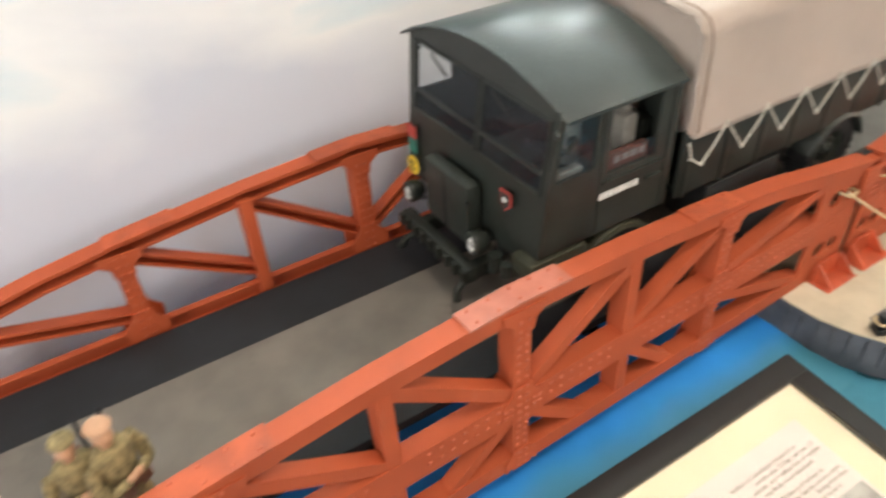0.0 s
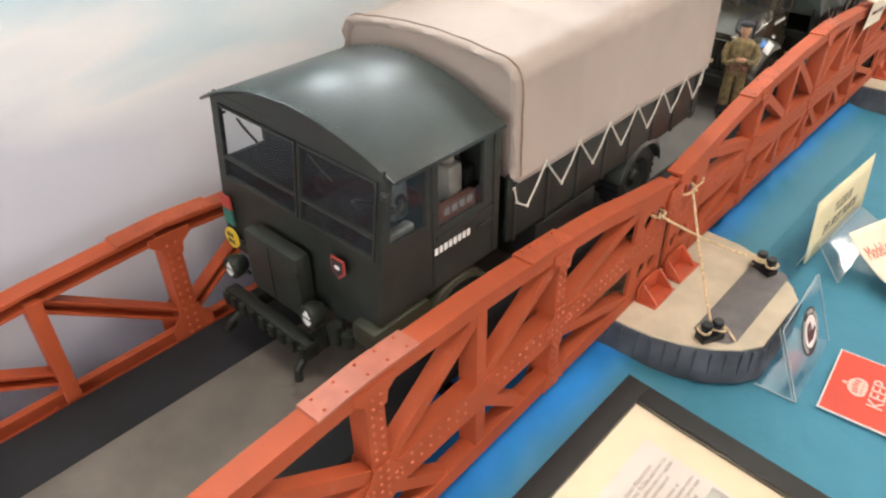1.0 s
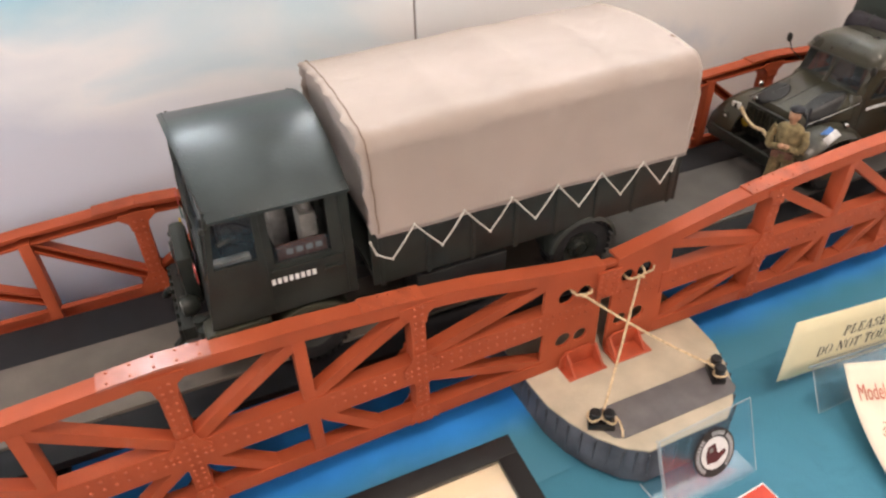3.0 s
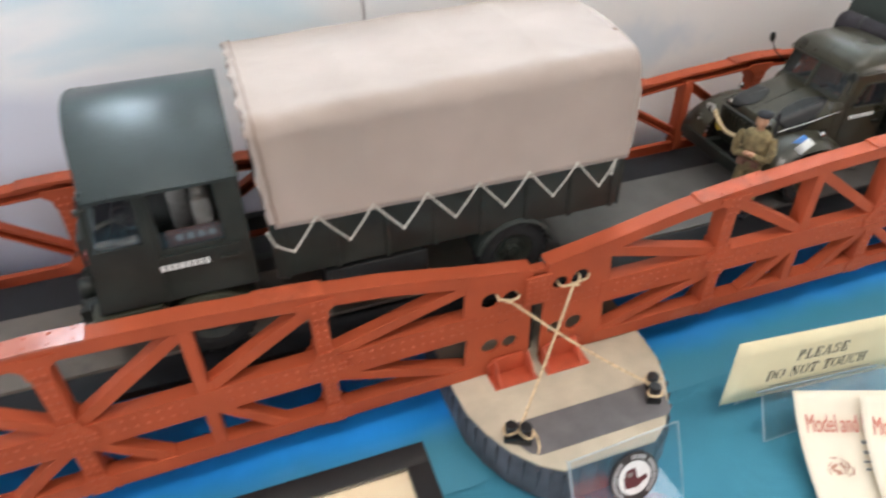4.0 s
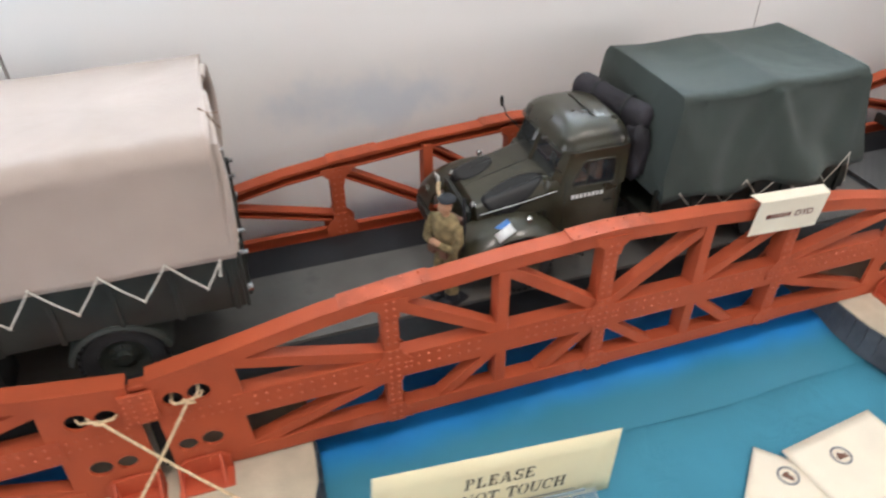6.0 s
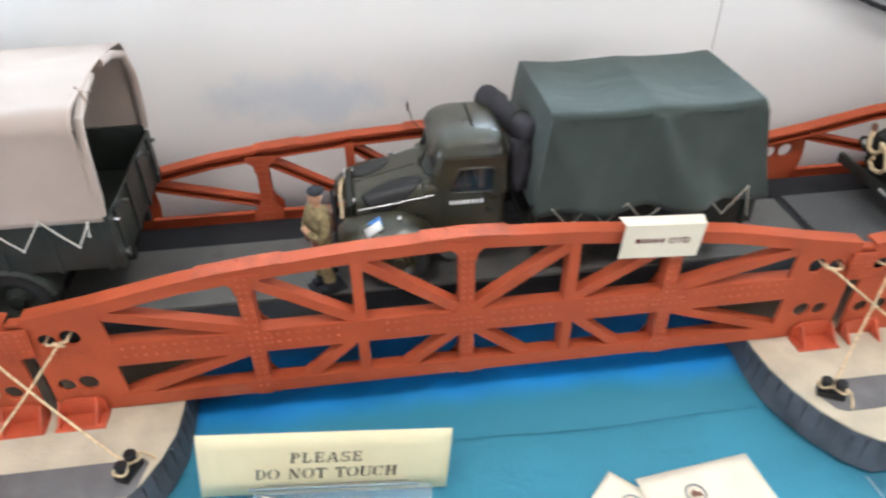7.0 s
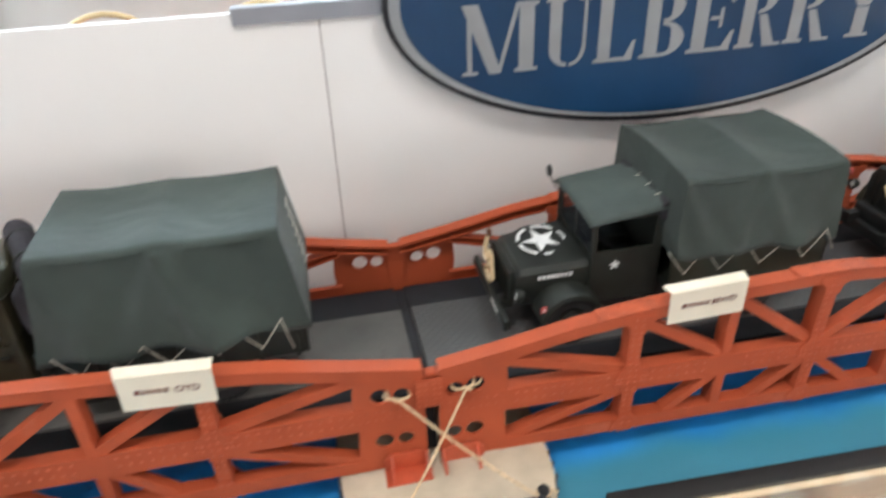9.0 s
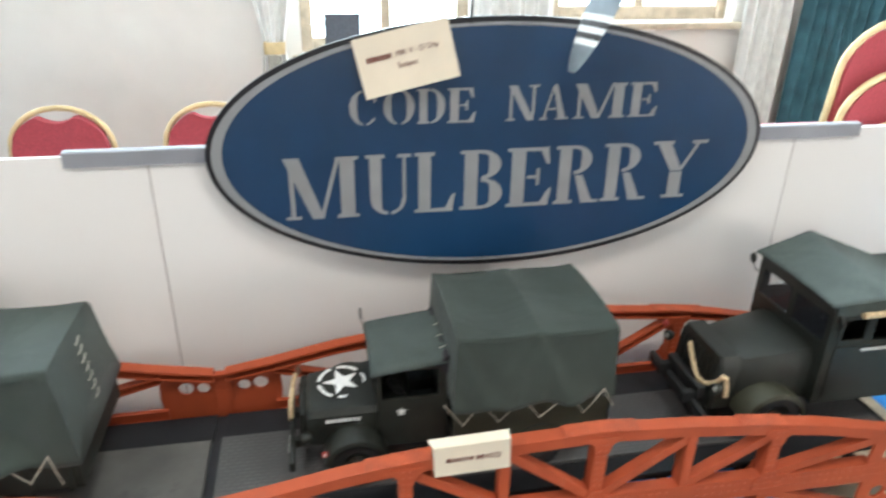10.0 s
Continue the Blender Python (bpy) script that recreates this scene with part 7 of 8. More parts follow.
M_PALE_PRINT = mat("pale_pink_print", (0.74, 0.46, 0.40), 0.6, vary=0.03)

# ---------------------------------------------------------------- model figures
def figure(x, y, rz, label, pale_cap=False, size=1.08):
    """A painted model soldier as one plain mesh on a thin base."""
    bm = B()
    U, S, K, L = 0, 1, 2, 3
    box(bm, -0.017, -0.020, 0.0, 0.017, 0.020, 0.003, mi=K)
    for s in (-1, 1):
        box(bm, s * 0.009 - 0.006, -0.014, 0.003, s * 0.009 + 0.006, 0.008, 0.010, 0.002, mi=K)
        tube(bm, [(s * 0.009, 0, 0.008), (s * 0.0095, -0.001, 0.034), (s * 0.008, 0.0, 0.058), (s * 0.006, 0.001, 0.072)], 0.0082, 10, mi=U)
        cyl(bm, (s * 0.009, 0, 0.008), (s * 0.009, 0, 0.018), 0.0088, 10, mi=K)
    rings = []
    for z, a, b in ((0.066, 0.015, 0.011), (0.078, 0.0155, 0.0115), (0.086, 0.0150, 0.011), (0.100, 0.0175, 0.0125), (0.112, 0.0185, 0.012), (0.118, 0.015, 0.010), (0.121, 0.007, 0.007)):
        rings.append([(a * math.cos(2 * math.pi * k / 14), b * math.sin(2 * math.pi * k / 14), z) for k in range(14)])
    loft(bm, rings, mi=U)
    lathe(bm, [(0.0160, -0.002), (0.0166, 0), (0.0160, 0.002), (0.0150, 0.0)], (0, 0, 0.083), "z", 18, mi=L)
    for s in (-1, 1):
        tube(bm, [(s * 0.018, 0, 0.113), (s * 0.023, -0.003, 0.098), (s * 0.020, -0.009, 0.086)], 0.0055, 9, mi=U)
        tube(bm, [(s * 0.020, -0.009, 0.086), (s * 0.006, -0.0165, 0.092)], 0.0045, 9, mi=U)
        ball(bm, (s * 0.003, -0.0175, 0.0935), 0.005, 0.004, 0.004, 8, 6, mi=S)
        box(bm, s * 0.009 - 0.005, 0.010 - 0.0255, 0.074, s * 0.009 + 0.005, -0.0105, 0.084, 0.001, mi=L)
    box(bm, -0.011, 0.0105, 0.086, 0.011, 0.0185, 0.112, 0.002, mi=L)
    cyl(bm, (0, 0, 0.119), (0, -0.0008, 0.126), 0.0046, 10, mi=S)
    ball(bm, (0, -0.0012, 0.1335), 0.0076, 0.0088, 0.0102, 12, 8, mi=S)
    ball(bm, (0.001, 0.0006, 0.1415), 0.0104, 0.0108, 0.0042, 12, 6, mi=S if pale_cap else (K if size > 1 else U))
    tube(bm, [(0.013, 0.013, 0.07), (0.014, 0.015, 0.100), (0.014, 0.0135, 0.142)], 0.0016, 6, mi=K)
    ob = part("soldier_figure", bm, [M_UNIFORM, M_SKIN, M_BERET, M_LEATHER], None, smooth=45)
    ob.matrix_world = pose(x, y, DECK_Z, 0, 0, rz) @ Matrix.Diagonal((size, size, size, 1))
    return tagged(ob, label, "figure", "model figures on the roadway")


figure(0.360, 0.076, -62, "khaki painted model soldier in a dark beret, standing")
figure(-0.860, 0.034, 35, "khaki model soldier figure with a pale cap", True, 0.93)
figure(-0.884, 0.040, 10, "khaki model soldier figure with equipment on his back", False, 0.90)

# ---------------------------------------------------------------- oval name board
OX, OZ, OA, OB = 1.552, 1.291, 0.461, 0.206
sign = thing("name_board", OX, BY - 0.018, OZ, "navy oval name board with silver border and lettering", "sign")


def oval(a, b, n=96):
    return [(a * math.cos(2 * math.pi * i / n), b * math.sin(2 * math.pi * i / n)) for i in range(n)]


bm = B()
prism(bm, oval(OA, OB), "y", -0.004, 0.005)
part("board", bm, M_SIGN_EDGE, sign, "black edged oval board")
bm = B()
loft(bm, [[(x, -0.0046, z) for x, z in oval(OA - 0.008, OB - 0.008)], [(x, -0.0052, z) for x, z in oval(OA - 0.008, OB - 0.008)], [(x * 1.0, -0.0052, z) for x, z in oval(OA - 0.024, OB - 0.013)], [(x, -0.0046, z) for x, z in oval(OA - 0.024, OB - 0.013)]], caps=False)
part("border", bm, M_SILVER, sign, "silver grey inner border")
bm = B()
prism(bm, oval(OA - 0.0245, OB - 0.0135), "y", -0.0048, -0.0042)
part("field", bm, M_NAVY, sign, "glossy navy field")


def stencil(ch, bold=0.22):
    """Strokes of a bold stencil serif capital, in a cell one high: polygons of (x, z), and the cell's width."""
    out = []
    rect = lambda a, b, c, d: out.append([(a, c), (b, c), (b, d), (a, d)])

    def stem(x, w=0.22, serif=0.07, top=True, bot=True):
        rect(x, x + w, 0, 1)
        if bot:
            rect(x - serif, x + w + serif, 0, 0.055)
        if top:
            rect(x - serif, x + w + serif, 0.945, 1)

    def thin(x0, z0, x1, z1, w=0.07):
        out.append([(x0 - w / 2, z0), (x0 + w / 2, z0), (x1 + w / 2, z1), (x1 - w / 2, z1)])

    def arc(cx, cz, rx, rz, a0, a1, w):
        n = 14
        o, i = [], []
        for k in range(n + 1):
            a = radians(a0 + (a1 - a0) * k / n)
            f = abs(math.cos(a))
            ww = 0.05 + (w - 0.05) * f
            o.append((cx + rx * math.cos(a), cz + rz * math.sin(a)))
            i.append((cx + (rx - ww) * math.cos(a), cz + (rz - 0.055) * math.sin(a)))
        out.append(o + i[::-1])
    if ch in "CO":
        arc(0.42, 0.5, 0.42, 0.5, 97, 263, bold)
        if ch == "O":
            arc(0.46, 0.5, 0.42, 0.5, -83, 83, bold)
            return out, 0.88
        arc(0.44, 0.5, 0.36, 0.5, 30, 84, 0.10)
        arc(0.44, 0.5, 0.36, 0.5, -84, -38, 0.08)
        rect(0.70, 0.76, 0.66, 0.98)
        return out, 0.80
    if ch == "D":
        stem(0.29 - bold, bold, 0.07)
        arc(0.36, 0.5, 0.44, 0.5, -86, 86, bold)
        return out, 0.82
    if ch in "EL":
        stem(0.29 - bold, bold, 0.07)
        rect(0.34, 0.70, 0, 0.06)
        out.append([(0.56, 0.06), (0.70, 0.06), (0.74, 0.30), (0.69, 0.30)])
        if ch == "E":
            rect(0.34, 0.66, 0.94, 1)
            out.append([(0.54, 0.94), (0.66, 0.94), (0.69, 0.72), (0.64, 0.72)])
            rect(0.33, 0.50, 0.48, 0.53)
            rect(0.48, 0.53, 0.36, 0.65)
        return out, 0.76
    if ch in "BR":
        stem(0.29 - bold, bold, 0.07)
        arc(0.34, 0.755, 0.34, 0.245, -88, 88, 0.20)
        if ch == "B":
            arc(0.34, 0.265, 0.38, 0.265, -88, 88, 0.22)
        else:
            out.append([(0.38, 0.49), (0.52, 0.49), (0.76, 0.0), (0.54, 0.0)])
            rect(0.54, 0.86, 0, 0.05)
        return out, 0.80 if ch == "B" else 0.88
    if ch == "N":
        thin(0.14, 0, 0.14, 1)
        rect(0.02, 0.26, 0, 0.05)
        out.append([(0.05, 1), (0.06 + bold, 1), (0.80, 0), (0.81 - bold, 0)])
        thin(0.76, 0.12, 0.76, 1)
        rect(0.62, 0.90, 0.95, 1)
        return out, 0.92
    if ch == "A":
        thin(0.12, 0.0, 0.43, 0.96)
        rect(0.0, 0.26, 0, 0.05)
        out.append([(0.40, 1), (0.52, 1), (0.86, 0), (0.84 - bold, 0)])
        rect(0.54, 0.96, 0, 0.05)
        rect(0.28, 0.52, 0.28, 0.33)
        return out, 0.94
    if ch == "M":
        thin(0.13, 0, 0.13, 1)
        rect(0.02, 0.25, 0, 0.05)
        out.append([(0.02, 1), (0.26, 1), (0.60, 0), (0.42, 0)])
        thin(0.56, 0.0, 0.84, 1, 0.06)
        stem(0.86, 0.22, 0.06)
        return out, 1.16
    if ch == "U":
        rect(0.07, 0.07 + bold, 0.26, 1)
        rect(0.0, 0.36, 0.945, 1)
        arc(0.42, 0.28, 0.35, 0.28, 183, 268, bold)
        arc(0.46, 0.28, 0.30, 0.28, 272, 357, 0.08)
        rect(0.70, 0.76, 0.26, 1)
        rect(0.60, 0.86, 0.945, 1)
        return out, 0.88
    if ch == "Y":
        out.append([(0.02, 1), (0.25, 1), (0.52, 0.48), (0.32, 0.48)])
        rect(-0.04, 0.32, 0.945, 1)
        rect(0.31, 0.53, 0, 0.46)
        rect(0.22, 0.62, 0, 0.05)
        thin(0.50, 0.50, 0.78, 1, 0.06)
        rect(0.64, 0.92, 0.945, 1)
        return out, 0.90
    if ch == "P":
        stem(0.29 - bold, bold, 0.07)
        arc(0.31, 0.74, 0.38, 0.26, -90, 90, bold)
        return out, 0.72
    if ch == "S":
        arc(0.33, 0.74, 0.30, 0.26, 35, 262, bold)
        arc(0.33, 0.27, 0.33, 0.27, -150, 82, bold)
        rect(0.56, 0.61, 0.70, 0.98)
        rect(0.02, 0.07, 0.02, 0.30)
        return out, 0.68
    if ch == "T":
        stem(0.39 - bold / 2, bold, 0.09, top=False)
        rect(0.0, 0.78, 0.94, 1)
        out.append([(0.0, 0.94), (0.13, 0.94), (0.05, 0.72), (0.0, 0.72)])
        out.append([(0.65, 0.94), (0.78, 0.94), (0.78, 0.72), (0.73, 0.72)])
        return out, 0.78
    if ch == "H":
        stem(0.29 - bold, bold, 0.07)
        stem(0.65, bold, 0.07)
        rect(0.29, 0.65, 0.47, 0.53)
        return out, 0.94
    return out, 0.42


def serif_line(text, x0, x1, z0, z1, y, lean, material, parent):
    """A line of bold serif capitals as one part, filling x0..x1 and z0..z1."""
    shapes, at = [], 0.0
    for c in text:
        polys, w = stencil(c, 0.165)
        shapes += [[(at + a + lean * b, b) for a, b in pl] for pl in polys]
        at += w + 0.13
    k = (x1 - x0) / (at - 0.13)
    bm = B()
    for i, pl in enumerate(shapes):
        prism(bm, [(x0 + a * k, z0 + b * (z1 - z0)) for a, b in pl], "y", y - 0.0002 - 0.000004 * i, y)
    part("line_of_print", bm, material, parent, smooth=0)


def stencil_word(word, spans, z0, z1, rise):
    """One letter per part, each in its own stretch of x, at heights z0..z1 on the sign; rise: how far the line climbs along it."""
    for k, (c, (x0, x1)) in enumerate(zip(word, spans)):
        polys, _ = stencil(c)
        lo, hi = min(p[0] for q in polys for p in q), max(p[0] for q in polys for p in q)
        kx, kz, up = (x1 - x0) / (hi - lo), z1 - z0, rise * k / (len(word) - 1)
        bm = B()
        for i, pl in enumerate(polys):
            prism(bm, [(x0 + (a - lo) * kx - OX, z0 + up + b * kz - OZ) for a, b in pl], "y", -0.0056 - 0.00004 * i, -0.0050)
        part("letter_" + c.lower(), bm, M_SILVER, sign, smooth=0)


stencil_word("MULBERRY", ((1.203, 1.319), (1.331, 1.403), (1.409, 1.476), (1.484, 1.556), (1.563, 1.641), (1.646, 1.726), (1.731, 1.813), (1.817, 1.917)), 1.187, 1.289, 0.004)
stencil_word("CODE", ((1.309, 1.350), (1.361, 1.409), (1.413, 1.457), (1.461, 1.506)), 1.337, 1.391, 0.0)
stencil_word("NAME", ((1.556, 1.608), (1.611, 1.660), (1.668, 1.756), (1.762, 1.812)), 1.337, 1.393, 0.0)

# card propped on the name board
pc = thing("name_card", 1.396, BY - 0.031, 1.440, "cream folded name card resting on the oval board", "card", "folded name cards")
bm = B()
box(bm, -0.073, -0.0006, -0.043, 0.073, 0.0006, 0.043)
part("front_leaf", bm, M_CARD, pc, smooth=0)
bm = B()
vs = [[(-0.073, 0.0, 0.043), (0.073, 0.0, 0.043), (0.073, 0.046, 0.025), (-0.073, 0.046, 0.025)], [(-0.073, 0.0, 0.0442), (0.073, 0.0, 0.0442), (0.073, 0.046, 0.0262), (-0.073, 0.046, 0.0262)]]
loft(bm, vs)
part("back_leaf", bm, M_CARD, pc, smooth=0)
pc.matrix_world = pose(1.396, BY - 0.034, 1.438, -6, -13, 0)
bars("line_bar", [[0.0036] * 8], 0.012, 0.0075, pose(-0.058, -0.0012, 0.0145, 90), M_INK_BROWN, pc, gap=0.0011)
writing("line_of_print", "MK V - D Day", 0.0112, pose(0.019, -0.0012, 0.011, 90), M_INK_BROWN, pc)
writing("line_of_print", "Stripes", 0.0112, pose(0.0, -0.0012, -0.006, 90), M_INK_BROWN, pc)


def truss_card(x, z, rz, ry, word):
    t = thing("name_card", x, -0.014, z, "cream folded name card hung over the truss chord", "card", "folded name cards")
    t.matrix_world = pose(x, -0.0175, z, 4, ry, rz)
    bm = B()
    box(bm, -0.051, -0.0004, -0.051, 0.051, 0.0004, 0.0)
    part("front_leaf", bm, M_CARD, t, smooth=0)
    bm = B()
    loft(bm, [[(-0.051, 0.0, 0.0), (0.051, 0.0, 0.0), (0.052, 0.015, 0.002), (-0.056, 0.015, 0.002)], [(-0.051, 0.0, 0.0008), (0.051, 0.0, 0.0008), (0.052, 0.015, 0.0028), (-0.056, 0.015, 0.0028)]])
    part("top_leaf", bm, M_CARD, t, smooth=0)
    bars("line_bar", [[0.0062, 0.0030, 0.0030, 0.0026, 0.0030, 0.0020, 0.0030]], 0.010, 0.0066, pose(-0.034, -0.0006, -0.0205, 90), M_INK_BROWN, t, gap=0.0021)
    writing("line_of_print", word, 0.0130, pose(0.022, -0.0007, -0.0248, 90), M_INK_BROWN, t, heavy=0.00012)


truss_card(0.779, 1.0115, -1, 2.5, "OYD")
truss_card(1.429, 1.0135, -2, -3.5, "MWD")

# ---------------------------------------------------------------- signs and papers on the table
dn = thing("notice_sign", 0.35, -0.139, 0.80, "pale yellow notice card in a clear acrylic stand", "sign")
dn.matrix_world = pose(0.349, -0.142, 0.800, -6, 6.0, -1)
bm = B()
sheet(bm, 12, 4, lambda u, v: (-0.146 + 0.292 * u, 0.0, -0.049 + 0.098 * v))
solid(part("card", bm, M_YELLOW, dn), 0.0012, 0)
serif_line("PLEASE", -0.043, 0.041, 0.0020, 0.0183, -0.0008, 0.08, M_INK, dn)
serif_line("DO NOT TOUCH", -0.084, 0.083, -0.0236, -0.0073, -0.0008, 0.08, M_INK, dn)
bm = B()
box(bm, -0.072, -0.0012, -0.0345, 0.098, -0.0007, -0.0335)
part("rule_line", bm, M_INK_GREY, dn, smooth=0)
_in = dn.matrix_world.inverted()
HOLDER = {"front_panel": ((0.262, -0.1475, 0.766), (0.470, -0.1500, 0.746), (0.466, -0.189, 0.7285), (0.243, -0.190, 0.7285)),
          "back_panel": ((0.252, -0.1385, 0.766), (0.462, -0.1405, 0.746), (0.460, -0.126, 0.7285), (0.246, -0.127, 0.7285))}
for nm, q in HOLDER.items():
    bm = B()
    loft(bm, [[tuple(_in @ Vector(p)) for p in q], [tuple(_in @ Vector((p[0], p[1] + 0.0006, p[2] + 0.0014))) for p in q]])
    g = part(nm, bm, M_ACRYLIC, dn, "clear acrylic panel of the holder", smooth=0)
    g.visible_shadow = False
    for e0, e1 in ((0, 3), (1, 2), (3, 2)):
        bm = B()
        cyl(bm, tuple(_in @ Vector(q[e0])), tuple(_in @ Vector(q[e1])), 0.0009 if e0 != 3 else 0.0005, 6)
        part("polished_edge", bm, M_ACRYLIC_GLINT, dn)
# a pale strip drawn for the glint along the foot of the card
bm = B()
box(bm, -0.092, -0.0034, -0.0400, 0.112, -0.0016, -0.0370)
part("card_clip", bm, M_ACRYLIC_GLINT, dn, "glint along the card's foot, drawn as a pale strip", smooth=0)


def logo_stand(x, y, rz):
    t = thing("acrylic_stand", x, y, TZ + 0.002, "clear acrylic stand with a round club badge sticker", "stand", "acrylic badge stands")
    t.matrix_world = pose(x, y, TZ + 0.002, 0, 0, rz)
    bm = B()
    ln, back, up = 0.143, 0.041, 0.098
    loft(bm, [[(0, 0, 0.0), (ln, 0, 0.0), (ln, back, up), (0, back, up)], [(0, 0.0022, 0.0), (ln, 0.0022, 0.0), (ln, back + 0.0022, up), (0, back + 0.0022, up)]])
    g = part("panel", bm, M_ACRYLIC, t, smooth=0)
    g.visible_shadow = False
    for e0, e1, r in (((0, back, up + 0.0003), (ln, back, up + 0.0003), 0.0005), ((0, 0.0005, 0.002), (0, back, up), 0.0009), ((0, 0.0045, 0.002), (0, back + 0.004, up - 0.001), 0.0006), ((ln, 0.0005, 0.002), (ln, back, up), 0.0005), ((0, 0.001, 0.0012), (0, 0.052, 0.0012), 0.0009)):
        bm = B()
        cyl(bm, e0, e1, r, 6)
        part("polished_edge", bm, M_ACRYLIC_GLINT, t)
    bm = B()
    box(bm, 0, 0.003, 0.0, ln, 0.052, 0.0022)
    g = part("foot", bm, M_ACRYLIC, t, smooth=0)
    g.visible_shadow = False
    rake = math.degrees(math.atan2(back, up))
    base = pose(0.078, 0.0224 - 0.0012, 0.0535, -rake, 0, 0)
    for nm, r, d, m in (("badge_rim", 0.0320, 0.0, M_INK), ("badge_field", 0.0215, 0.0006, M_WHITE)):
        bm = B()
        lathe(bm, [(0.0003, -0.0007 - d), (r, -0.0007 - d), (r, -0.0001), (0.0003, -0.0001)], (0, 0, 0), "y", 36)
        o = part(nm, bm, m, t)
        o.matrix_local = base
    bm = B()
    n = 40
    for i in range(n):
        if i in (5, 11, 12, 13, 26, 27, 28, 29, 30, 31, 32, 33):
            continue
        a = 2 * math.pi * i / n
        c, s_ = math.cos(a), math.sin(a)
        q = [(24.2, -1.5), (29.4, -1.5), (29.4, 1.5), (24.2, 1.5)]
        prism(bm, [((u * c - v * s_) * 0.001, (u * s_ + v * c) * 0.001) for u, v in q], "y", -0.0014, -0.0008)
    o = part("rim_marks", bm, M_BADGE_GREY, t, smooth=0)
    o.matrix_local = base
    bm = B()
    prism(bm, [(-0.0135, -0.010), (-0.0145, 0.002), (-0.0095, 0.0125), (0.0015, 0.0135), (0.0030, 0.0005), (0.0060, -0.0015), (0.0150, 0.0010), (0.0165, -0.0045), (0.0080, -0.0085), (0.0010, -0.0120)], "y", -0.0021, -0.0015)
    o = part("badge_emblem", bm, M_MAROON, t, "dark maroon lorry emblem", smooth=0)
    o.matrix_local = base
    bm = B()
    box(bm, -0.0090, -0.0026, 0.0040, -0.0030, -0.0022, 0.0095)
    w = part("emblem_window", bm, M_GREY_CLOTH, t, smooth=0)
    w.matrix_local = base


M_MAROON = mat("maroon_badge_ink", (0.095, 0.016, 0.018), 0.6, vary=0.05)
M_BADGE_GREY = mat("grey_badge_lettering", (0.40, 0.40, 0.40), 0.6, vary=0.05)
logo_stand(-0.044, -0.231, 2.7)
logo_stand(1.022, -0.2565, 3)

# red card lying on the cloth
kc = thing("slogan_card", 0.030, -0.246, TZ + 0.003, "red slogan card with white crown and lettering, lying flat", "card")
kc.matrix_world = pose(0.029, -0.2465, TZ + 0.0035, 0, 0, 4.5)
kw, kh = 0.127, 0.178
bm = B()
box(bm, -kw / 2, -kh, 0, kw / 2, 0, 0.0012)
part("card", bm, M_WHITE, kc, "white edged card", smooth=0)
bm = B()
box(bm, -kw / 2 + 0.002, -kh + 0.002, 0.0013, kw / 2 - 0.002, -0.002, 0.0017)
part("red_field", bm, M_POSTER, kc, smooth=0)
bm = B()
crown = [(-0.0135, -0.0430), (0.0, -0.0445), (0.0135, -0.0430)]
crown += [(0.0135 + 0.0045 * math.sin(math.pi * k / 5), -0.0430 + 0.0035 * k) for k in range(1, 5)] + [(0.0105, -0.0240), (0.0045, -0.0215), (0.0, -0.0225), (-0.0045, -0.0215), (-0.0105, -0.0240)]
crown += [(-0.0135 - 0.0045 * math.sin(math.pi * k / 5), -0.0430 + 0.0035 * k) for k in range(4, 0, -1)]
prism(bm, crown, "z", 0.0019, 0.0024)
prism(bm, [(-0.0013, -0.0215), (0.0013, -0.0215), (0.0024, -0.0175), (0.0, -0.0150), (-0.0024, -0.0175)], "z", 0.0019, 0.0024)
part("crown_emblem", bm, M_PALE_PRINT, kc, smooth=0)
bm = B()
for k in range(6):
    a = -0.0105 + 0.0042 * k
    prism(bm, [(a - 0.0010, -0.0390), (a, -0.0400), (a + 0.0010, -0.0390), (a, -0.0375)], "z", 0.0025, 0.0027)
for a, b_ in ((-0.011, -0.0320), (-0.0055, -0.0310), (0.0, -0.0300), (0.0055, -0.0310), (0.011, -0.0320)):
    prism(bm, [(a - 0.0017, b_ - 0.003), (a + 0.0017, b_ - 0.003), (a + 0.0012, b_ + 0.0035), (a - 0.0012, b_ + 0.0035)], "z", 0.0025, 0.0027)
part("crown_gap", bm, M_POSTER, kc, smooth=0)
for txt, yy, sz in (("KEEP", -0.058, 0.026), ("CALM", -0.081, 0.026), ("AND", -0.101, 0.011), ("BE AFRAID", -0.120, 0.0165)):
    writing("line_of_print", txt, sz, pose(0, yy, 0.0021), M_PALE_PRINT, kc, depth=0.0002, heavy=0.0001)
bars("line_bar", [[0.02, 0.045], [0.05, 0.03]], 0.018, 0.011, pose(-0.036, -0.133, 0.0019), M_PALE_PRINT, kc)


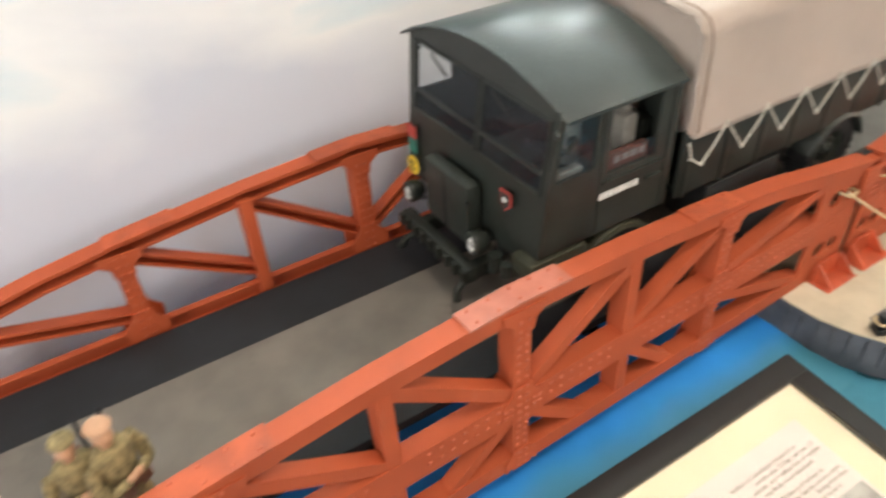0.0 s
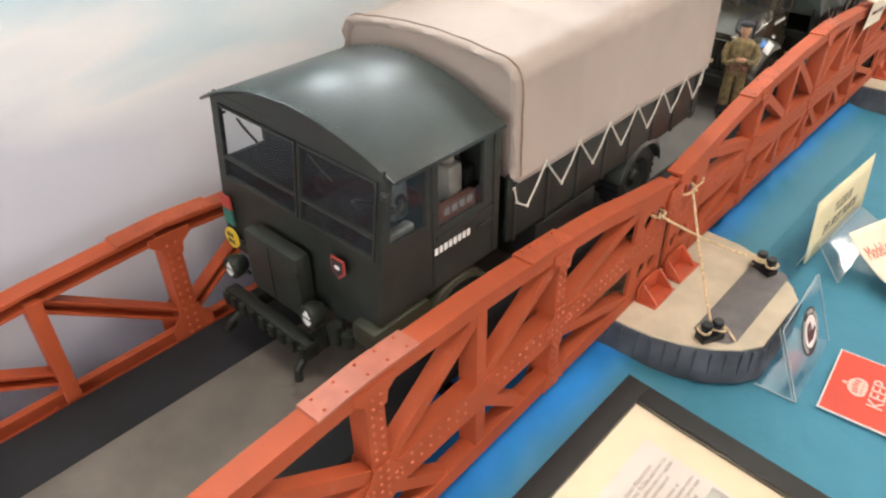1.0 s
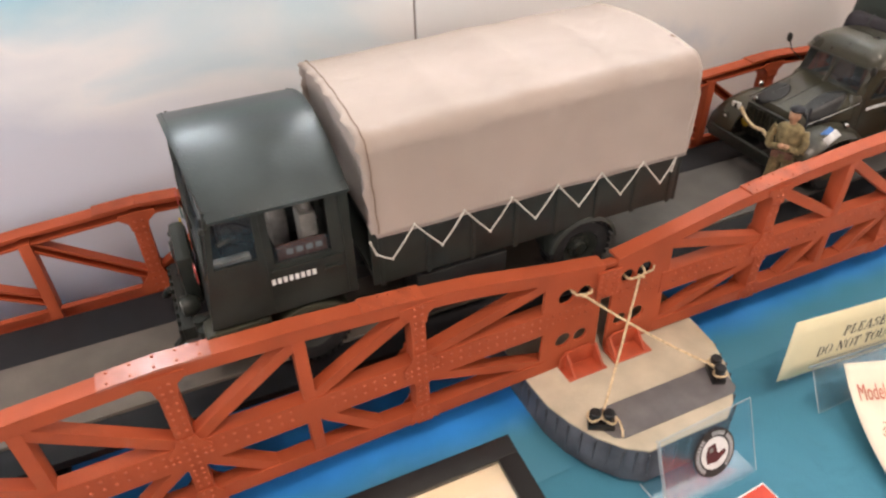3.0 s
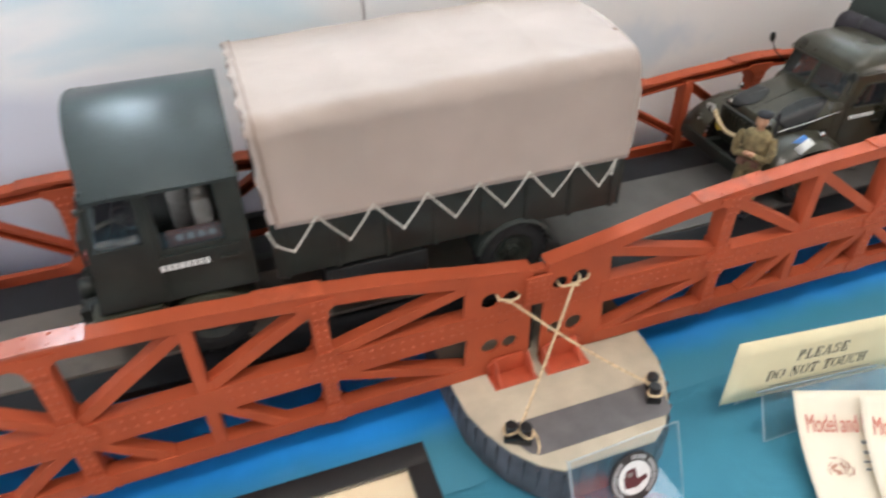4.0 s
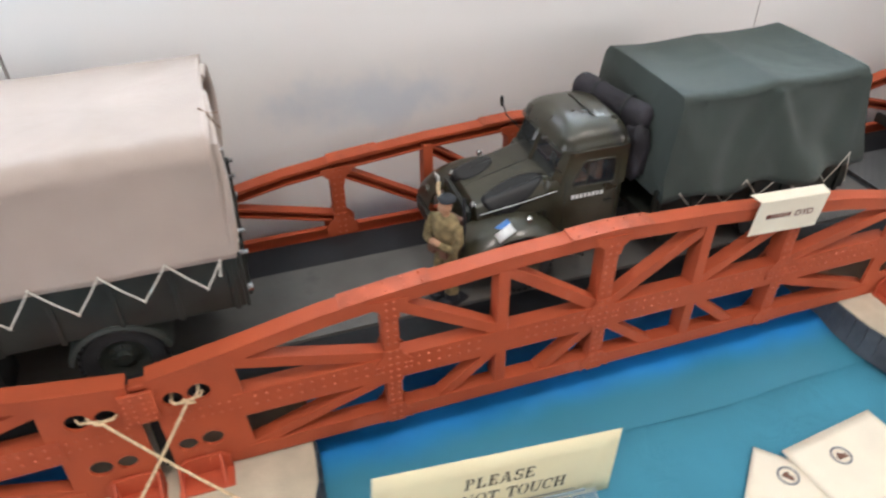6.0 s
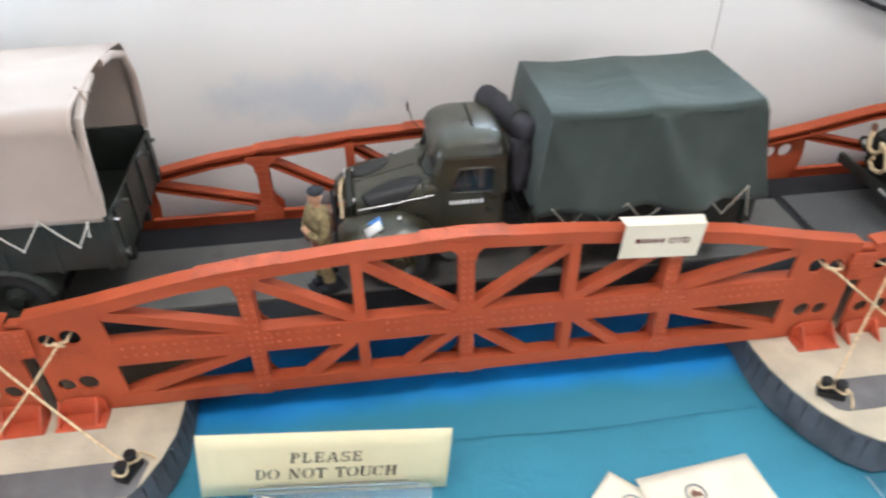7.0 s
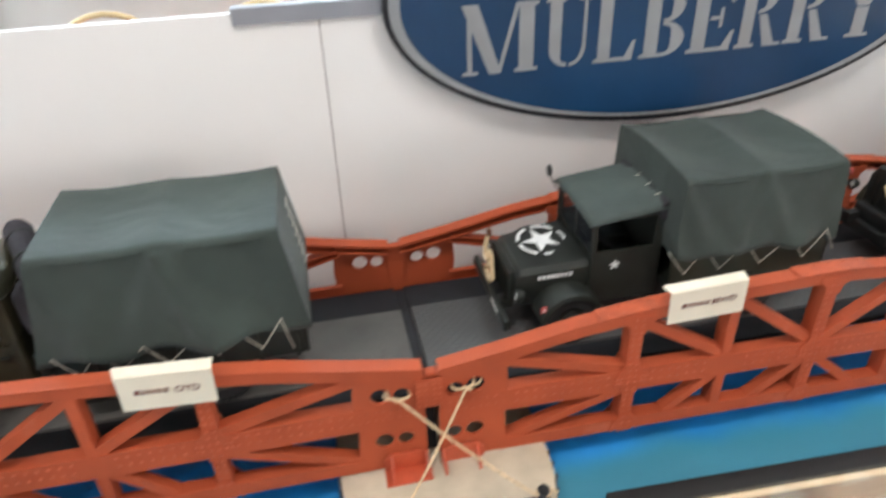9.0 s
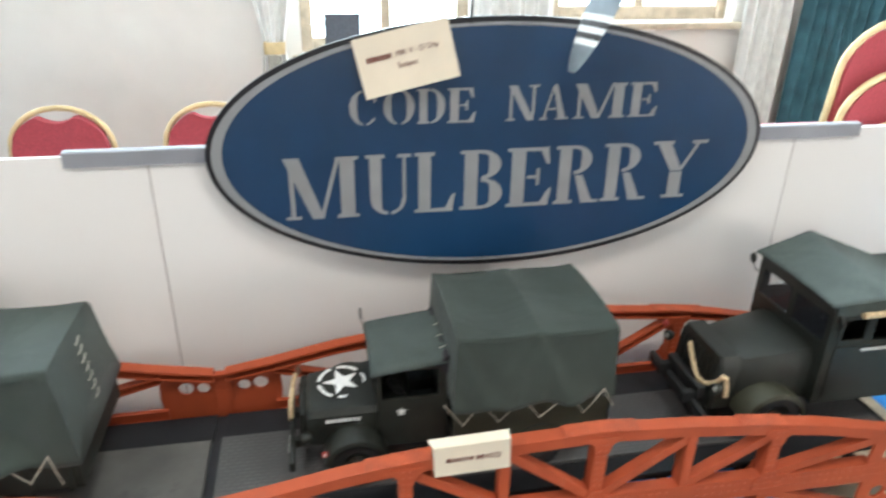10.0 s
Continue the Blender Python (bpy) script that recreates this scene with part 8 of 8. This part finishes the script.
def picture_frame(x0, y0, w, h, z, rz, label, lean=0.0):
    """Black box frame lying on the table; x0, y0 is its far corner, it runs to +x by w and to -y by h."""
    t = thing("picture_frame", x0, y0, z, label, "picture frame")
    t.matrix_world = pose(x0, y0, z, lean, 0, rz)
    b = 0.028
    d = 0.024
    for a, c, e, f in ((0, -b, w, 0), (0, -h, w, -h + b), (0, -h + b, b, -b), (w - b, -h + b, w, -b)):
        bm = B()
        box(bm, a, c, -d, e, f, 0, 0.0012)
        part("frame_rail", bm, M_FRAME, t)
    bm = B()
    box(bm, b + 0.0005, -h + b + 0.0005, -d + 0.002, w - b - 0.0005, -b - 0.0005, -0.009)
    part("mount_card", bm, M_MOUNT, t, "cream mount card", smooth=0)
    bm = B()
    box(bm, b + 0.0005, -h + b + 0.0005, -0.0055, w - b - 0.0005, -b - 0.0005, -0.0040)
    g = part("glazing", bm, M_GLASS, t, smooth=0)
    g.visible_shadow = False
    return t


f1 = picture_frame(-0.605, -0.066, 0.430, 0.335, 0.766, 0, "black framed printed history sheet on a cream mount", 4.5)
bm = B()
box(bm, 0.070, -0.290, -0.0088, 0.364, -0.062, -0.0082)
part("printed_sheet", bm, M_SHEET, f1, "grey printed sheet", smooth=0)
for y0, lines in ((-0.084, ("harbour at Gold Beach (Named Port", "months after D-Day, and over 2.5", "vehicles, and 4 million tons of supplies", "was finally decommissioned.")),
                  (-0.1165, ("Mulberry A harbour at", "was lost by a violent storm", "lasting three days", "and found to be so"))):
    for i, txt in enumerate(lines):
        writing("line_of_print", txt, 0.0068, pose((0.336, 0.356, 0.357, 0.338)[i], y0 - 0.0070 * i, -0.0079), M_INK_TYPE, f1, depth=0.0001, align="RIGHT")
bars("line_bar", [[0.03, 0.025, 0.04, 0.012, 0.03], [0.02, 0.05, 0.03, 0.02], [0.04, 0.02, 0.02, 0.03, 0.02], [0.03, 0.01, 0.04]] * 3, 0.0070, 0.0034, pose(0.080, -0.152, -0.0080), M_INK_GREY, f1)
bm = B()
box(bm, 0.236, -0.268, -0.0079, 0.359, -0.146, -0.0074)
part("printed_photo", bm, mat("grey_photo_print", (0.22, 0.21, 0.19), 0.6, vary=0.3, scale=25), f1, smooth=0)

f2 = picture_frame(1.290, -0.083, 0.520, 0.345, 0.750, -2.0, "black framed brown print with shield emblem on cream mount", 0.0)
bm = B()
box(bm, 0.120, -0.295, -0.0088, 0.470, -0.039, -0.0082)
part("printed_sheet", bm, M_BROWNPRINT, f2, "brown toned print", smooth=0)
bm = B()
SX, SY = 0.224, -0.074
sh = [(0.80 * x, 0.84 * y) for x, y in [(-0.022, 0.024), (0.0, 0.021), (0.022, 0.024), (0.024, 0.003), (0.017, -0.016), (0.0, -0.031), (-0.017, -0.016), (-0.024, 0.003)]]
prism(bm, [(SX + x, SY + y) for x, y in sh], "z", -0.0080, -0.0074)
em = part("shield_emblem", bm, M_WHITE, f2, smooth=0)
bm = B()
prism(bm, [(SX + 0.0008 + x * 0.90, SY - 0.0015 + y * 0.90) for x, y in sh], "z", -0.0072, -0.0068)
part("shield_field", bm, M_INK, em, smooth=0)
bm = B()
prism(bm, [(SX - 0.004, SY + 0.004), (SX + 0.004, SY + 0.004), (SX + 0.0015, SY - 0.022), (SX - 0.0015, SY - 0.022)], "z", -0.0066, -0.0062)
part("sword", bm, M_LEATHER, em, smooth=0)
bm = B()
prism(bm, [(SX - 0.013, SY + 0.0145), (SX + 0.013, SY + 0.0145), (SX + 0.014, SY + 0.010), (SX - 0.014, SY + 0.010)], "z", -0.0066, -0.0062)
part("band", bm, M_SIGNBLUE, em, smooth=0)
for i, txt in enumerate(("Supreme Headquarters", "Allied Expeditionary Force")):
    writing("line_of_print", txt, 0.017, pose(0.146, -0.124 - 0.022 * i, -0.0079), M_SHEET, f2, depth=0.0001, align="LEFT")
bars("line_bar", [[0.05, 0.03, 0.06, 0.02], [0.03, 0.06, 0.04], [0.05, 0.02, 0.05, 0.04]], 0.017, 0.008, pose(0.146, -0.172, -0.0080), M_SHEET, f2)


M_INK_HEAD = mat("faded_red_heading_ink", (0.58, 0.17, 0.12), 0.7, vary=0.0)
M_INK_SKETCH = mat("faded_brown_sketch_ink", (0.46, 0.22, 0.15), 0.7, vary=0.0)


def leaflet(x, y, z, rz, rx, ry, w, h, curl, title=True):
    """A show leaflet; x, y, z is its top left corner, the page runs to +x and towards the viewer."""
    t = thing("show_leaflet", x, y, z, "cream show leaflet with red heading and round pictures" if title else "cream leaflet with round badge prints lying flat", "leaflet", "show leaflets")
    t.matrix_world = pose(x, y, z, rx, ry, rz)

    def fn(u, v):
        return (w * u, -h * v, curl * (v * v * 0.9 + 0.10 * (1 - u) ** 3 * v - 0.04 * math.sin(u * 3)))
    bm = B()
    sheet(bm, 16, 16, fn)
    solid(part("leaf", bm, M_CARD, t), 0.0006, 0)

    def lay(u, v):
        p, q = Vector(fn(u, v)), Vector(fn(u, v + 0.05))
        return Matrix.Translation(p + Vector((0, 0, 0.0012))) @ Matrix.Rotation(math.atan2(p.z - q.z, p.y - q.y), 4, "X")
    if title:
        writing("line_of_print", "Model and Hobby Show", 0.0145, lay(0.052, 0.25) @ Matrix.Diagonal((1.04, 2.2, 1, 1)), M_INK_HEAD, t, slant=0.1, align="LEFT")
        bars("line_bar", [[0.030], [0.018, 0.01]], 0.012, 0.0042, lay(0.42, 0.37), M_INK_GREY, t)
        rnd = random.Random(int(x * 1000))
        for u, v in ((0.20, 0.56), (0.64, 0.56), (0.30, 0.86), (0.74, 0.86)):
            # a loose red and brown sketch of an engine: a few crossing pen strokes round a small body
            bm = B()
            for k in range(26):
                a, r0 = rnd.uniform(0, 6.28), rnd.uniform(0.002, 0.017)
                c = Vector((r0 * math.cos(a) * 1.2, r0 * math.sin(a) * 0.8, 0))
                d = Vector((math.cos(a + 1.5), math.sin(a + 1.5), 0)) * rnd.uniform(0.002, 0.006)
                e = Vector((-d.y, d.x, 0)).normalized() * rnd.uniform(0.0003, 0.0009)
                prism(bm, [tuple((c - d - e).xy), tuple((c + d - e).xy), tuple((c + d + e).xy), tuple((c - d + e).xy)], "z", -0.0002, 0.00022 + 0.00001 * k)
            pic = part("picture_mark", bm, M_INK_SKETCH, t, smooth=0)
            pic.matrix_local = lay(u, v)
            bars("line_bar", [[0.010], [0.006, 0.004]], 0.009, 0.0026, lay(min(0.86, u + 0.20), v - 0.05), M_INK_GREY, t)
    for u, v in () if title else ((0.40, 0.18), (0.75, 0.60)):
        bm = B()
        r = 0.0135
        lathe(bm, [(r * 0.80, -0.0003), (r, -0.0003), (r, 0.0003), (r * 0.80, 0.0003)], (0, 0, 0), "z", 24)
        ring = part("picture_mark", bm, M_INK_GREY, t)
        ring.matrix_local = lay(u, v)
        bm = B()
        prism(bm, [(-0.007, -0.004), (0.008, -0.005), (0.006, 0.001), (0.001, 0.002), (-0.001, 0.006), (-0.006, 0.002)], "z", -0.0003, 0.0003)
        part("picture_shape", bm, M_LEATHER, ring, smooth=0)
    return t


leaflet(0.276, -0.175, 0.797, -20, 46, 0, 0.178, 0.160, 0.082)
leaflet(0.3465, -0.2093, 0.7995, -24, 44, 0, 0.190, 0.150, 0.070)
leaflet(0.699, -0.153, 0.7305, -45, 0, 0, 0.110, 0.150, 0.0, False)
leaflet(0.727, -0.1705, 0.7325, 6.5, 0, 0, 0.156, 0.210, 0.0, False)
bm = B()
prism(bm, [(-0.172, 0.727), (-0.235, 0.727), (-0.235, 0.734), (-0.178, 0.772), (-0.172, 0.772)], "x", 0.30, 0.40)
tagged(part("leaflet_stand", bm, M_ACRYLIC, smooth=0), "clear acrylic wedge stand under the show leaflets", "stand")

# ---------------------------------------------------------------- chairs behind the board
def make_chair():
    t = thing("banquet_chair", 0, 0, 0, "gold framed banquet chair with red upholstered back and seat", "chair", "banquet chairs")
    hw = 0.205
    bm = B()
    pts = [(-hw, 0.20, 0.0), (-hw, 0.19, 0.45), (-hw + 0.002, 0.215, 0.70)]
    for i in range(13):
        a = math.pi - math.pi * i / 12
        pts.append((hw * math.cos(a), 0.222 + 0.012 * math.sin(a), 0.78 + 0.175 * math.sin(a)))
    pts += [(hw - 0.002, 0.215, 0.70), (hw, 0.19, 0.45), (hw, 0.20, 0.0)]
    tube(bm, pts, 0.0125, 10)
    part("back_frame", bm, M_GOLD, t, "arched gold back frame")
    for s in (-1, 1):
        bm = B()
        tube(bm, [(s * hw, 0.19, 0.45), (s * hw, -0.19, 0.45), (s * hw, -0.20, 0.42), (s * (hw + 0.005), -0.205, 0.0)], 0.0115, 10)
        part("leg", bm, M_GOLD, t)
    bm = B()
    box(bm, -hw + 0.013, -0.21, 0.452, hw - 0.013, 0.185, 0.50, 0.018)
    part("seat", bm, M_CHAIR, t, "padded red seat")
    bm = B()
    n = 22
    r2 = hw - 0.012
    topz = lambda f: 0.78 + 0.163 * math.sqrt(max(0, 1 - f * f))
    notch = lambda f: 0.045 * max(0, 1 - (f / 0.50) ** 2)
    xs = [-1 + 2 * i / n for i in range(n + 1)]
    ring = [(x * r2, 0.53) for x in xs] + [(x * r2, min(topz(x) - 0.004, 0.78 + 0.163 - notch(x))) for x in xs[::-1]]
    loft(bm, [[(a, 0.190, b) for a, b in ring], [(a, 0.205, b) for a, b in ring], [(a * 0.98, 0.236, b) for a, b in ring]])
    part("backrest", bm, M_CHAIR, t, "red upholstered backrest")
    return t


ch = make_chair()
ch.matrix_world = pose(0.235, 2.08, 0.0, 0, 0, 0)
ch.scale = (0.97, 0.97, 0.965)
copy_thing(ch, pose(0.835, 2.08, 0.0, 0, 0, 0))
for k in range(4):
    copy_thing(ch, pose(3.115, 1.34 + 0.05 * k, 0.150 * k, 0, 0, 180))

# ---------------------------------------------------------------- model aircraft above the board
ac = thing("model_aircraft", 1.74, 0.42, 1.54, "grey model fighter aircraft with black and white stripes", "model aircraft")
_wy = Vector((0.32, 0.08, 0.944)).normalized()
_wx = Vector((0.15, -0.99, 0.0))
_wx = (_wx - _wy * _wx.dot(_wy)).normalized()
_wz = _wx.cross(_wy)
_root = Vector((1.64, 0.305, 1.420)) + _wy * 0.335 * 0.72
ac.matrix_world = Matrix.Translation(_root) @ Matrix((_wx, _wy, _wz)).transposed().to_4x4() @ Matrix.Scale(0.72, 4)
bm = B()
rings = []
for x, r in ((-0.26, 0.006), (-0.20, 0.014), (-0.10, 0.026), (0.0, 0.034), (0.10, 0.034), (0.17, 0.028), (0.20, 0.012)):
    rings.append([(x, r * 0.8 * math.cos(a), r * math.sin(a)) for a in [2 * math.pi * k / 16 for k in range(16)]])
loft(bm, rings)
part("fuselage", bm, M_AIRBLUE, ac)
for s in (-1, 1):
    def wing(y0, y1, nm, m, lift=0.0):
        bm = B()
        rings = []
        for i in range(7):
            y = y0 + (y1 - y0) * i / 6
            f = y / 0.34
            c = 0.075 * math.sqrt(max(0.02, 1 - f ** 2.4))
            rings.append([(0.06 + c * (1 - 2 * u) * 0.9 - 0.01 * f, s * y, lift * (1 if v > 0 else -1) + 0.006 * v * (1 - f * 0.6) + 0.03 * f) for u, v in ((0, 0), (0.25, 1), (0.7, 0.7), (1, 0), (0.7, -0.6), (0.25, -0.8))])
        loft(bm, rings)
        return part(nm, bm, m, ac)
    wing(0.02, 0.216, "wing", M_AIRBLUE)
    for i in range(5):
        wing(0.216 + 0.0125 * i, 0.216 + 0.0125 * (i + 1), "wing_stripe", M_WHITE if i % 2 == 0 else M_INK)
    wing(0.2785, 0.335, "wing_tip", M_AIRBLUE)
bm = B()
prism(bm, [(-0.25, 0.0), (-0.20, 0.01), (-0.215, 0.07), (-0.245, 0.075), (-0.265, 0.03)], "y", -0.004, 0.004)
part("fin", bm, M_AIRBLUE, ac)
bm = B()
prism(bm, [(-0.25, -0.09), (-0.21, -0.085), (-0.195, 0.0), (-0.21, 0.085), (-0.25, 0.09)], "z", 0.004, 0.010)
part("tailplane", bm, M_AIRBLUE, ac)
bm = B()
ball(bm, (0.02, 0, 0.030), 0.05, 0.017, 0.022, 14, 8)
part("canopy", bm, M_CABGLASS, ac)
bm = B()
_inv = ac.matrix_world.inverted()
tube(bm, [tuple(_inv @ Vector(p)) for p in ((1.495, 0.350, 1.486), (1.4955, 0.350, 1.56), (1.54, 0.340, 1.63), (1.69, 0.325, 1.652))], 0.0034, 8)
part("stand_rod", bm, M_STEEL, ac)
